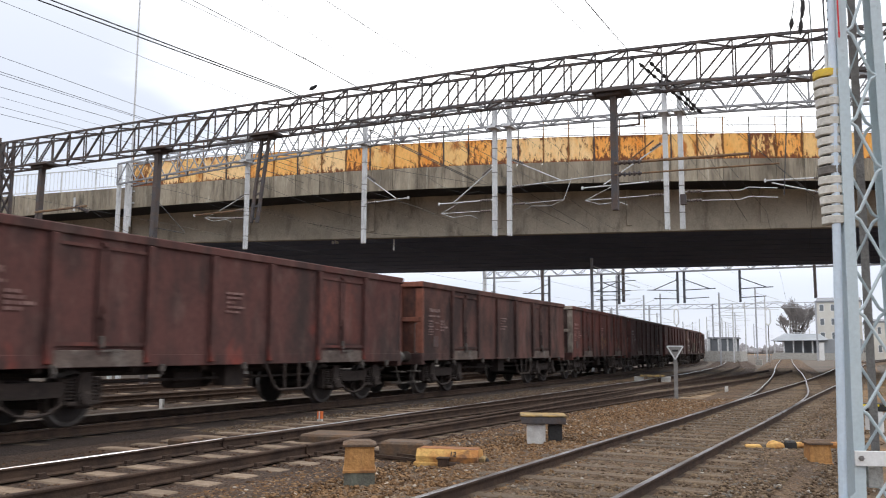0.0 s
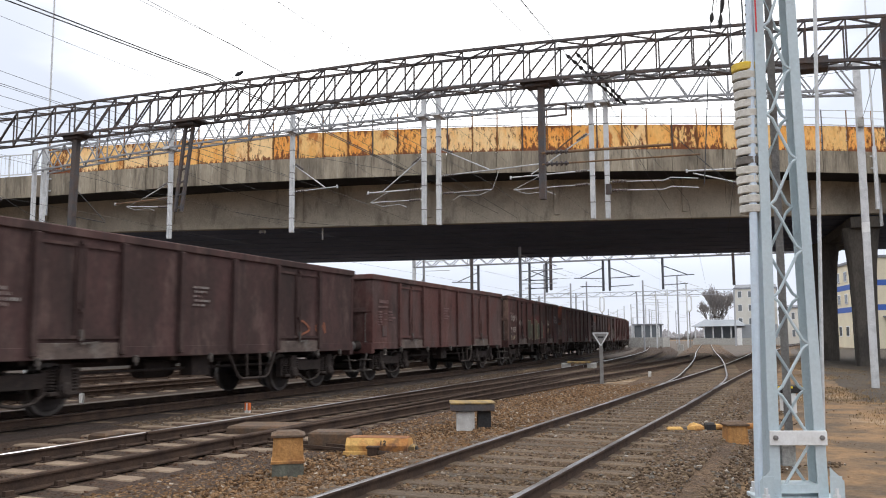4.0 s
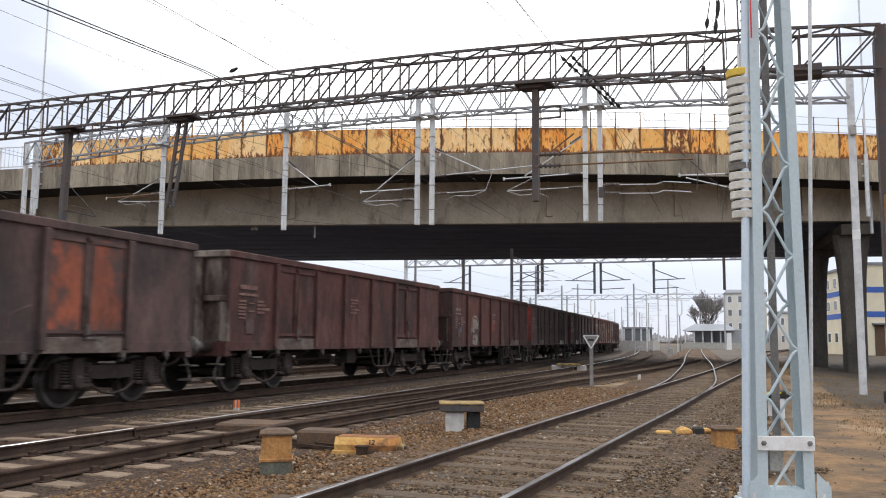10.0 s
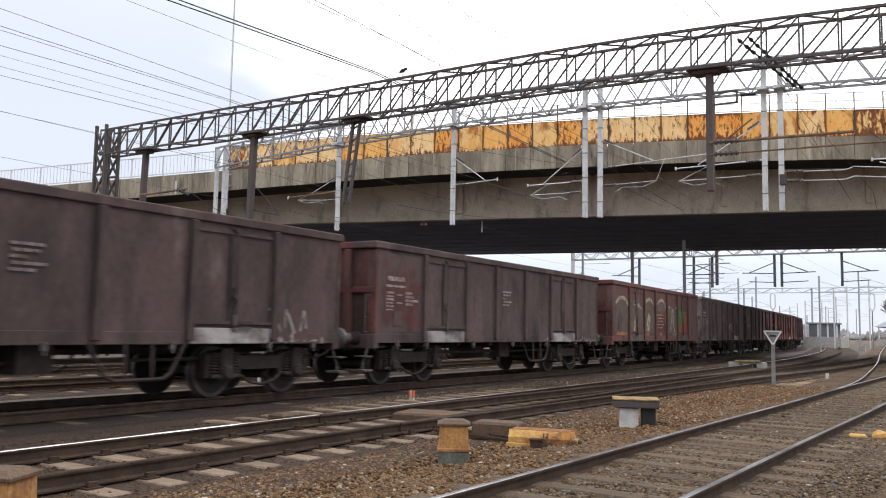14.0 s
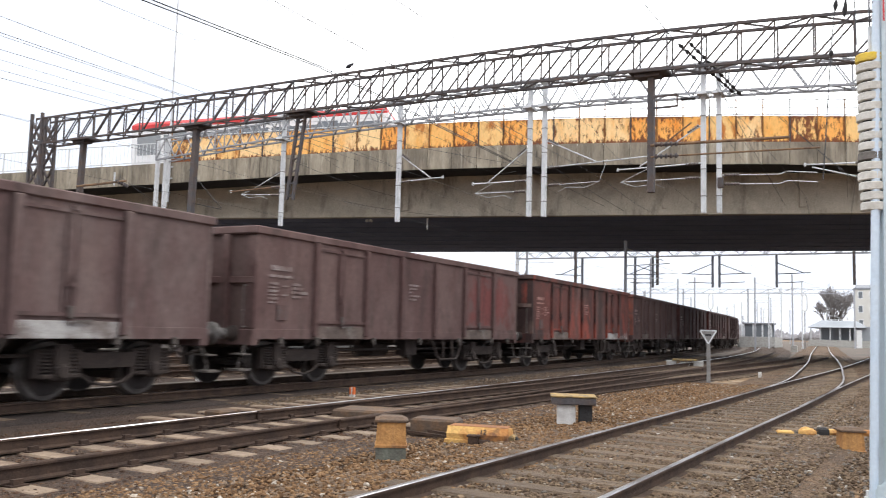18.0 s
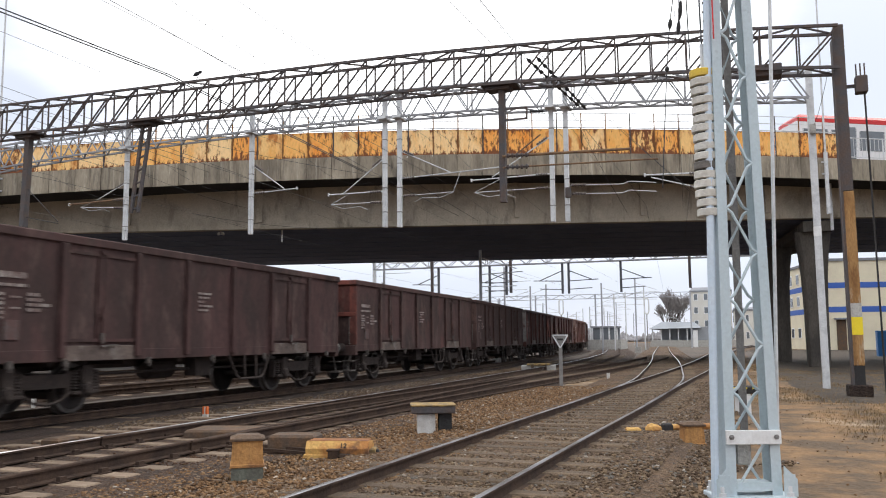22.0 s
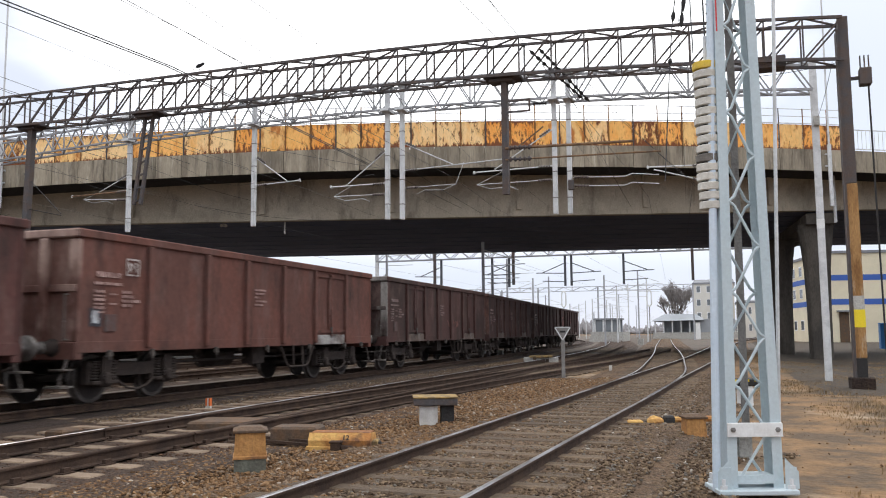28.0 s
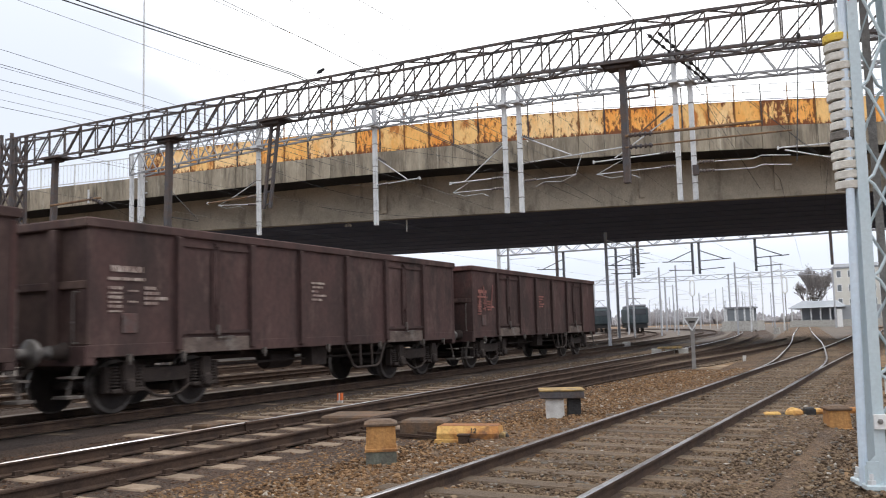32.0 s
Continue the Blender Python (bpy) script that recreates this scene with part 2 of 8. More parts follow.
M = {
    "soil": material("brown_soil", (0.245, 0.142, 0.066), 0.95, second=(0.105, 0.072, 0.044), scale=0.9, mix=(0.40, 0.58), third=(0.40, 0.31, 0.215), third_scale=0.35, third_mix=(0.58, 0.68), fine=14, bump=0.4, dark=0.35, bump_dist=0.05),
    "ballast": material("ballast_stone", (0.19, 0.116, 0.064), 0.9, second=(0.115, 0.07, 0.041), scale=0.6, third=(0.36, 0.29, 0.21), third_scale=6, third_mix=(0.62, 0.78), fine=24, bump=1.0, dark=0.8, bump_dist=0.06),
    "ballast_rust": material("rust_stained_ballast", (0.094, 0.056, 0.036), 0.92, second=(0.06, 0.037, 0.025), scale=0.6, third=(0.17, 0.115, 0.075), third_scale=6, third_mix=(0.6, 0.75), fine=24, bump=1.0, dark=0.8, bump_dist=0.06),
    "ballast_dark": material("oily_ballast", (0.066, 0.04, 0.029), 0.9, second=(0.042, 0.027, 0.021), scale=0.8, third=(0.10, 0.07, 0.05), third_scale=7, third_mix=(0.62, 0.78), fine=24, bump=1.0, dark=0.75, bump_dist=0.06),
    "stone": material("loose_stone", (0.36, 0.225, 0.12), 0.9, second=(0.20, 0.108, 0.052), scale=1.3, third=(0.52, 0.46, 0.38), third_scale=3.2, third_mix=(0.59, 0.70), fine=60, bump=0.2, dark=0.35),
    "rail": material("rusty_rail", (0.082, 0.052, 0.037), 0.9, second=(0.048, 0.032, 0.025), scale=4, fine=60, spec=0.2),
    "rail_head": material("worn_rail_head", (0.50, 0.50, 0.52), 0.3, 1.0, second=(0.17, 0.14, 0.125), scale=0.8, fine=50, dark=0.2, bump=0.05),
    "sleeper_concrete": material("sleeper_concrete", (0.25, 0.185, 0.13), 0.9, second=(0.155, 0.105, 0.072), scale=4, fine=50, vary=0.18),
    "sleeper_wood": material("sleeper_timber", (0.15, 0.108, 0.074), 0.95, second=(0.092, 0.065, 0.045), scale=3, stretch=(0.6, 5, 5), third=(0.20, 0.14, 0.088), third_scale=1.5, third_mix=(0.5, 0.65), fine=30, bump=0.6, vary=0.3),
    "concrete": material("weathered_concrete", (0.45, 0.385, 0.285), 0.9, second=(0.34, 0.288, 0.21), scale=0.5, third=(0.21, 0.182, 0.14), third_scale=0.45, third_mix=(0.54, 0.8), streak=(0.40, 0.35, 0.27), fine=14, bump=0.3, dark=0.2),
    "concrete_pale": material("cornice_concrete", (0.38, 0.325, 0.245), 0.9, second=(0.22, 0.185, 0.14), scale=1.4, stretch=(1, 1, 0.22), mix=(0.42, 0.62), third=(0.11, 0.092, 0.072), third_scale=2.0, third_mix=(0.56, 0.72), streak=(0.72, 0.67, 0.56), fine=14, bump=0.3, dark=0.2, vary=0.2),
    "girder_concrete": material("grey_girder_concrete", (0.56, 0.49, 0.385), 0.9, second=(0.45, 0.39, 0.305), scale=0.5, third=(0.27, 0.235, 0.185), third_scale=0.45, third_mix=(0.52, 0.76), streak=(0.40, 0.355, 0.28), run=(1.2, 1.2, 0.35), fine=14, bump=0.3, dark=0.22),
    # near-black base: the shade below the overhang is put into the colour
    "shade_black": material("shade_black_concrete", (0.040, 0.037, 0.036), 0.95, second=(0.028, 0.026, 0.026), scale=0.7, fine=12, dark=0.2),
    # blue-dark base paints in the shade beneath the deck
    "shaded_concrete": material("shaded_concrete", (0.16, 0.185, 0.27), 0.95, second=(0.13, 0.155, 0.23), scale=0.5, fine=12, dark=0.2),
    "gantry_zinc": material("dull_zinc_lattice", (0.34, 0.345, 0.36), 0.6, 0.1, second=(0.25, 0.25, 0.26), scale=3, mix=(0.45, 0.7), fine=25, bump=0.08, dark=0.15),
    # dark colour paints the far tubes as silhouettes against the bright sky
    "far_backlit": material("backlit_far_steel", (0.10, 0.105, 0.12), 0.8, fine=6, dark=0.1, bump=0),
    "flap": material("dusty_flap_paint", (0.15, 0.112, 0.094), 0.88, second=(0.085, 0.062, 0.054), scale=1.6, third=(0.30, 0.265, 0.235), third_scale=1.4, third_mix=(0.54, 0.72), fine=24, bump=0.15, seed=3.0),
    "flap_pale": material("whitened_flap_paint", (0.42, 0.40, 0.38), 0.88, second=(0.20, 0.165, 0.15), scale=1.8, mix=(0.44, 0.6), third=(0.10, 0.075, 0.066), third_scale=3.0, third_mix=(0.58, 0.7), fine=24, bump=0.15, seed=4.0),
    # steel of the distant masts, paled so the colour carries the haze
    "far_steel": material("haze_pale_far_steel", (0.42, 0.43, 0.46), 0.7, fine=6, dark=0.1, bump=0),
    "dark_earth": material("dark_trodden_earth", (0.074, 0.052, 0.034), 0.95, second=(0.055, 0.044, 0.033), scale=0.8, third=(0.18, 0.12, 0.062), third_scale=1.1, third_mix=(0.60, 0.76), fine=9, bump=0.6, dark=0.6, bump_dist=0.05),
    "asphalt": material("asphalt", (0.06, 0.06, 0.06), 0.9, fine=30),
    "galvanised": material("galvanised_steel", (0.68, 0.69, 0.70), 0.5, 0.1, second=(0.50, 0.51, 0.52), scale=3, mix=(0.45, 0.7), fine=25, bump=0.08, dark=0.15),
    "dark_steel": material("dark_painted_steel", (0.088, 0.082, 0.086), 0.75, 0.1, second=(0.115, 0.08, 0.065), scale=3, fine=30, bump=0.15),
    "blue_grey": material("pale_blue_grey_paint", (0.49, 0.58, 0.62), 0.42, second=(0.54, 0.615, 0.65), scale=1.5, third=(0.37, 0.43, 0.46), third_scale=5, third_mix=(0.64, 0.75), fine=30, bump=0.06, dark=0.1),
    "white_plate": material("white_plate", (0.83, 0.84, 0.84), 0.45, second=(0.72, 0.72, 0.71), scale=6, fine=40, bump=0.05, dark=0.08),
    "white_paint": material("chalky_white_paint", (0.68, 0.66, 0.63), 0.8, second=(0.50, 0.47, 0.44), scale=5, fine=40, dark=0.25),
    "weight": material("pale_cast_weight", (0.66, 0.635, 0.58), 0.85, second=(0.52, 0.49, 0.43), scale=4, fine=30, bump=0.3, dark=0.18, vary=0.08),
    "weight_dark": material("weathered_cast_weight", (0.20, 0.18, 0.16), 0.9, second=(0.13, 0.12, 0.11), scale=5, fine=30),
    "yellow_top": material("yellow_cap_paint", (0.80, 0.56, 0.05), 0.6, second=(0.62, 0.42, 0.08), scale=6, fine=30, dark=0.15),
    "yellow_band": material("yellow_band_paint", (0.85, 0.66, 0.03), 0.6, fine=30, dark=0.1),
    "rust_column": material("rusted_column", (0.34, 0.16, 0.05), 0.9, second=(0.16, 0.075, 0.03), scale=2.5, stretch=(1.5, 1.5, 0.35), third=(0.06, 0.045, 0.035), third_scale=1.6,
                            third_mix=(0.56, 0.62), fine=25, bump=0.5),
    "ochre": material("ochre_paint", (0.50, 0.255, 0.085), 0.8, second=(0.34, 0.15, 0.05), scale=3, third=(0.14, 0.075, 0.045), third_scale=2.2, third_mix=(0.50, 0.66), streak=(0.26, 0.15, 0.08), fine=30, dark=0.3),
    "rust_cover": material("rusted_cover_paint", (0.30, 0.125, 0.045), 0.9, second=(0.17, 0.085, 0.05), scale=2.5, mix=(0.42, 0.6), third=(0.42, 0.22, 0.07), third_scale=3, third_mix=(0.56, 0.68), fine=30, dark=0.3),
    "ochre_pale": material("worn_yellow_paint", (0.66, 0.40, 0.13), 0.85, second=(0.46, 0.20, 0.06), scale=2.2, mix=(0.42, 0.60), third=(0.17, 0.085, 0.045), third_scale=3.0, third_mix=(0.53, 0.64), fine=30, dark=0.3),
    "brown_lid": material("brown_painted_lid", (0.098, 0.07, 0.052), 0.85, second=(0.15, 0.085, 0.045), scale=4, fine=30),
    "olive_lid": material("worn_olive_lid", (0.36, 0.235, 0.085), 0.8, second=(0.17, 0.125, 0.07), scale=5, mix=(0.45, 0.6), fine=30),
    "green_base": material("grey_green_base", (0.175, 0.18, 0.145), 0.9, second=(0.11, 0.105, 0.085), scale=5, fine=30),
    "grey_plinth": material("pale_grey_plinth", (0.50, 0.49, 0.46), 0.9, second=(0.36, 0.34, 0.31), scale=5, fine=30),
    "black": material("sooty_black", (0.034, 0.032, 0.032), 0.85, fine=30),
    "wheel": material("wheel_steel", (0.05, 0.038, 0.033), 0.75, 0.1, second=(0.03, 0.024, 0.022), scale=5, fine=40),
    "bogie": material("dirty_bogie_steel", (0.048, 0.034, 0.028), 0.9, second=(0.030, 0.022, 0.019), scale=4, third=(0.085, 0.062, 0.05), third_scale=6, third_mix=(0.62, 0.74), fine=40),
    "insulator": material("brown_porcelain", (0.13, 0.105, 0.095), 0.35, fine=30, dark=0.1, bump=0),
    "wire": material("dull_wire", (0.07, 0.07, 0.075), 0.6, 0.5, fine=30, bump=0),
    "orange": material("orange_marker", (0.70, 0.16, 0.04), 0.6, fine=30, dark=0.15),
    "cream": material("cream_render", (0.74, 0.67, 0.50), 0.9, second=(0.66, 0.59, 0.44), scale=0.3, fine=6, dark=0.08, bump=0.1),
    "pale_wall": material("pale_render", (0.66, 0.64, 0.58), 0.9, second=(0.58, 0.55, 0.5), scale=0.3, fine=6, dark=0.08, bump=0.1),
    "grey_wall": material("grey_cladding", (0.34, 0.36, 0.39), 0.8, second=(0.28, 0.30, 0.32), scale=0.4, fine=6, dark=0.1, bump=0.1),
    "blue_band": material("blue_band_paint", (0.05, 0.12, 0.42), 0.7, fine=10, dark=0.1),
    "blue_plastic": material("blue_plastic", (0.02, 0.14, 0.36), 0.5, fine=20, dark=0.15),
    "roof": material("grey_roofing", (0.24, 0.25, 0.27), 0.9, fine=8),
    "glass": material("dark_window_glass", (0.03, 0.035, 0.04), 0.1, spec=0.8, fine=5, dark=0.1, bump=0),
    "bark": material("grey_brown_bark", (0.10, 0.085, 0.075), 0.95, second=(0.07, 0.06, 0.05), scale=4, fine=20, bump=0.5),
    # twigs lightened in colour to look hazy at a distance
    "twig": material("haze_pale_twigs", (0.29, 0.265, 0.255), 0.95, fine=20),
    # brush colour lifted to pale grey as painted haze
    "bush": material("haze_grey_brush", (0.36, 0.345, 0.35), 0.95, second=(0.30, 0.29, 0.30), scale=0.4, fine=10),
    "bus_red": material("red_bus_paint", (0.60, 0.035, 0.035), 0.4, fine=10, dark=0.1),
    "bus_white": material("white_bus_paint", (0.75, 0.75, 0.76), 0.4, fine=10, dark=0.08),
    "loco": material("dark_green_paint", (0.05, 0.07, 0.075), 0.7, second=(0.03, 0.04, 0.05), scale=1, fine=10),
    "buffer_head": material("greased_buffer_steel", (0.17, 0.155, 0.145), 0.55, 0.4, second=(0.07, 0.06, 0.055), scale=5, third=(0.34, 0.32, 0.30), third_scale=4, third_mix=(0.56, 0.68), fine=40),
    "hook": material("worn_hook_steel", (0.14, 0.12, 0.105), 0.8, second=(0.07, 0.055, 0.05), scale=5, third=(0.36, 0.34, 0.31), third_scale=5, third_mix=(0.58, 0.66), fine=40),
    "wheel_rim": material("polished_wheel_rim", (0.15, 0.132, 0.12), 0.5, 0.5, second=(0.06, 0.05, 0.045), scale=4, fine=40, bump=0.05),
    "sign_grey": material("weathered_sign_steel", (0.27, 0.26, 0.25), 0.8, second=(0.20, 0.185, 0.175), scale=5, fine=40),
    "rust_arm": material("rusty_arm_tube", (0.27, 0.16, 0.085), 0.85, second=(0.14, 0.09, 0.06), scale=4, fine=40),
    "mast_tube": material("pale_blue_tube_paint", (0.57, 0.67, 0.77), 0.4, second=(0.63, 0.71, 0.79), scale=2, fine=30, bump=0.05, dark=0.1),
    "worn_column": material("worn_column_paint", (0.40, 0.225, 0.09), 0.9, second=(0.24, 0.12, 0.045), scale=2.5, stretch=(1.5, 1.5, 0.35), mix=(0.42, 0.6), third=(0.48, 0.36, 0.24), third_scale=3,
                            third_mix=(0.56, 0.64), fine=25, bump=0.3),
    "bus_glass": material("pale_bus_glass", (0.15, 0.165, 0.18), 0.12, spec=0.8, fine=5, dark=0.1, bump=0),
    # mottled pier concrete, its base darkened to paint in the deck's shadow
    "pier": material("shaded_pier_concrete", (0.105, 0.091, 0.076), 0.9, second=(0.058, 0.051, 0.045), scale=0.8, stretch=(1, 1, 0.35), mix=(0.42, 0.6), third=(0.24, 0.215, 0.175), third_scale=0.9, third_mix=(0.60, 0.72), fine=14),
    "cinder": material("grey_brown_cinder", (0.135, 0.105, 0.083), 0.95, second=(0.085, 0.068, 0.056), scale=0.25, third=(0.20, 0.16, 0.125), third_scale=0.5, third_mix=(0.56, 0.7), fine=6, dark=0.5),
    "feather": material("dark_feathers", (0.03, 0.03, 0.035), 0.8, fine=50),
    "grass": material("dry_grass", (0.34, 0.225, 0.115), 0.95, second=(0.19, 0.135, 0.075), scale=0.9, mix=(0.42, 0.58), fine=10),
}


def stone_paint(name, tones):
    """Loose stones, each with a tone of its own."""
    m = material(name, (0.2, 0.2, 0.2), 0.92, second=(0.15, 0.12, 0.1), scale=2.0, fine=60, bump=0.2, dark=0.4, spec=0.2)
    n, l = m.node_tree.nodes, m.node_tree.links
    last = n["Principled BSDF"].inputs["Base Color"].links[0].from_node
    geo, ramp = n.new("ShaderNodeNewGeometry"), n.new("ShaderNodeValToRGB")
    ramp.color_ramp.interpolation = "CONSTANT"
    el = ramp.color_ramp.elements
    while len(el) < len(tones):
        el.new(0.5)
    at = 0.0
    for e, (share, col) in zip(el, tones):
        e.position, e.color = at, (*col, 1)
        at += share
    l.new(geo.outputs["Random Per Island"], ramp.inputs[0])
    l.new(ramp.outputs[0], last.inputs[0])
    return m


M["stone"] = stone_paint("loose_brown_stone", ((0.25, (0.112, 0.064, 0.034)), (0.30, (0.19, 0.108, 0.054)), (0.24, (0.255, 0.152, 0.078)), (0.13, (0.19, 0.135, 0.093)), (0.06, (0.27, 0.20, 0.14)), (0.02, (0.44, 0.38, 0.31))))
M["stone_grey"] = stone_paint("loose_grey_stone", ((0.28, (0.094, 0.064, 0.043)), (0.34, (0.155, 0.108, 0.07)), (0.23, (0.215, 0.152, 0.096)), (0.10, (0.17, 0.15, 0.13)), (0.04, (0.29, 0.24, 0.19)), (0.01, (0.45, 0.41, 0.36))))
M["stone_rust"] = stone_paint("rust_stained_stone", ((0.35, (0.058, 0.033, 0.022)), (0.35, (0.096, 0.054, 0.033)), (0.2, (0.135, 0.078, 0.045)), (0.1, (0.155, 0.11, 0.08))))


# ---- mesh helpers ----
class Build:
    """Collects vertices and faces of one part."""

    def __init__(self):
        self.v, self.f = [], []

    def add(self, vs, fs):
        o = len(self.v)
        self.v += [tuple(p) for p in vs]
        self.f += [tuple(i + o for i in q) for q in fs]
        return self

    def box(self, x0, x1, y0, y1, z0, z1, bevel=0.0):
        if bevel:
            b = bevel
            vs = []
            for z, k in ((z0, b), (z0 + b, 0), (z1 - b, 0), (z1, b)):
                vs += [(x0 + k, y0 + k, z), (x1 - k, y0 + k, z), (x1 - k, y1 - k, z), (x0 + k, y1 - k, z)]
            fs = [(3, 2, 1, 0), (12, 13, 14, 15)]
            for r in range(3):
                for i in range(4):
                    j = (i + 1) % 4
                    fs.append((r * 4 + i, r * 4 + j, r * 4 + 4 + j, r * 4 + 4 + i))
            return self.add(vs, fs)
        vs = [(x0, y0, z0), (x1, y0, z0), (x1, y1, z0), (x0, y1, z0), (x0, y0, z1), (x1, y0, z1), (x1, y1, z1), (x0, y1, z1)]
        return self.add(vs, [(3, 2, 1, 0), (4, 5, 6, 7), (0, 1, 5, 4), (1, 2, 6, 5), (2, 3, 7, 6), (3, 0, 4, 7)])

    def beam(self, p, q, w, h=None, up=(0, 0, 1)):
        """A bar of section w (across) by h (along up) from p to q."""
        h = w if h is None else h
        p, q = Vector(p), Vector(q)
        d = (q - p).normalized()
        up = Vector(up)
        if abs(d.dot(up)) > 0.97:
            up = Vector((1, 0, 0))
        s = d.cross(up).normalized()
        u = s.cross(d)
        vs = [e + s * (a * w / 2) + u * (b * h / 2) for e in (p, q) for a, b in ((-1, -1), (1, -1), (1, 1), (-1, 1))]
        return self.add(vs, [(0, 1, 2, 3), (7, 6, 5, 4), (0, 4, 5, 1), (1, 5, 6, 2), (2, 6, 7, 3), (3, 7, 4, 0)])

    def tube(self, p, q, r, n=8, r2=None):
        r2 = r if r2 is None else r2
        p, q = Vector(p), Vector(q)
        d = (q - p).normalized()
        up = Vector((0, 0, 1)) if abs(d.z) < 0.9 else Vector((1, 0, 0))
        s = d.cross(up).normalized()
        u = s.cross(d)
        vs = []
        for e, rr in ((p, r), (q, r2)):
            for i in range(n):
                a = 2 * math.pi * i / n
                vs.append(e + s * (math.cos(a) * rr) + u * (math.sin(a) * rr))
        fs = [(i, (i + 1) % n, n + (i + 1) % n, n + i) for i in range(n)]
        fs += [tuple(range(n - 1, -1, -1)), tuple(range(n, 2 * n))]
        return self.add(vs, fs)

    def wire(self, pts, r, n=5):
        for a, b in zip(pts, pts[1:]):
            self.tube(a, b, r, n)
        return self

    def lathe(self, c, axis, prof, n=16):
        """Rings of (distance along axis, radius) about c."""
        c, d = Vector(c), Vector(axis).normalized()
        up = Vector((0, 0, 1)) if abs(d.z) < 0.9 else Vector((1, 0, 0))
        s = d.cross(up).normalized()
        u = s.cross(d)
        vs = [c + d * t + s * (math.cos(2 * math.pi * i / n) * r) + u * (math.sin(2 * math.pi * i / n) * r) for t, r in prof for i in range(n)]
        fs = []
        for k in range(len(prof) - 1):
            for i in range(n):
                j = (i + 1) % n
                fs.append((k * n + i, k * n + j, k * n + n + j, k * n + n + i))
        fs += [tuple(range(n - 1, -1, -1)), tuple(range((len(prof) - 1) * n, len(prof) * n))]
        return self.add(vs, fs)

    def sweep(self, prof, pts, closed=True):
        """A section (sideways, up) carried along a nearly level line of points."""
        k = len(prof)
        vs = []
        for i, p in enumerate(pts):
            a, b = Vector(pts[max(i - 1, 0)]), Vector(pts[min(i + 1, len(pts) - 1)])
            d = (b - a)
            d.z = 0
            d.normalize()
            s = Vector((d.y, -d.x, 0))
            vs += [Vector(p) + s * x + Vector((0, 0, z)) for x, z in prof]
        fs = []
        for i in range(len(pts) - 1):
            for j in range(k if closed else k - 1):
                m = (j + 1) % k
                fs.append((i * k + j, i * k + m, (i + 1) * k + m, (i + 1) * k + j))
        if closed:
            fs += [tuple(range(k - 1, -1, -1)), tuple(range((len(pts) - 1) * k, len(pts) * k))]
        return self.add(vs, fs)

    def mesh(self, name, smooth=False):
        me = bpy.data.meshes.new(name)
        me.from_pydata(self.v, [], self.f)
        me.validate()
        b = bmesh.new()
        b.from_mesh(me)
        if len(self.v) < 20000:
            bmesh.ops.remove_doubles(b, verts=b.verts, dist=0.0004)
        bmesh.ops.recalc_face_normals(b, faces=b.faces)
        b.to_mesh(me)
        b.free()
        if smooth:
            me.shade_smooth()
        return me


def part(name, b, mat, parent=None, label="", smooth=False):
    """Links a build, or a mesh that is shared, as one mesh object under a thing or a part."""
    me = b if isinstance(b, bpy.types.Mesh) else b.mesh(name, smooth)
    if not me.materials:
        me.materials.append(M[mat] if isinstance(mat, str) else mat)
    ob = new(name, me)
    ob.parent = parent
    return tagged(ob, label)


def thing(name, label, category, group="", kind="", at=None):
    ob = new(name)
    ob.empty_display_size = 0.3
    if at is not None:
        ob.matrix_basis = at
    return tagged(ob, label, category, group, kind)


# ---- the plan: tracks run along y; the bridge crosses at a skew ----
RAIL_Z = 0.18
TRAIN_X = -12.22
# metres along the freight track and its heading to the left of y: straight, a gentle turnout, straight, then a long curve
LINE_S = np.arange(0.0, 420.0, 0.5)
LINE_A = np.interp(LINE_S, (0, 30, 38, 80, 288), (0, 0, 0.06, 0.06, 0.86))
LINE_X = TRAIN_X - np.concatenate(([0.0], np.cumsum(np.sin((LINE_A[1:] + LINE_A[:-1]) / 2)) * 0.5))
LINE_Y = np.concatenate(([0.0], np.cumsum(np.cos((LINE_A[1:] + LINE_A[:-1]) / 2)) * 0.5))


def train_line(s):
    """Place and heading (to the left of y) at s metres along the freight track; s is y on the straight."""
    if s <= 0:
        return TRAIN_X, s, 0.0
    return float(np.interp(s, LINE_S, LINE_X)), float(np.interp(s, LINE_S, LINE_Y)), float(np.interp(s, LINE_S, LINE_A))


def smooth_line(knots, step=2.0):
    """Points along a smooth curve x(y) through a few (y, x) knots."""
    ys = np.array([k[0] for k in knots], float)
    xs = np.array([k[1] for k in knots], float)
    y = np.arange(ys[0], ys[-1] + 0.01, step)
    m = np.gradient(xs, ys)
    i = np.clip(np.searchsorted(ys, y, side="right") - 1, 0, len(ys) - 2)
    h = ys[i + 1] - ys[i]
    t = (y - ys[i]) / h
    x = (2 * t**3 - 3 * t**2 + 1) * xs[i] + (t**3 - 2 * t**2 + t) * h * m[i] + (-2 * t**3 + 3 * t**2) * xs[i + 1] + (t**3 - t**2) * h * m[i + 1]
    return [(float(a), float(b), 0.0) for a, b in zip(x, y)]


def offset(pts, d):
    out = []
    for i, p in enumerate(pts):
        a, b = Vector(pts[max(i - 1, 0)]), Vector(pts[min(i + 1, len(pts) - 1)])
        q = (b - a).normalized()
        out.append((p[0] + q.y * d, p[1] - q.x * d, p[2]))
    return out


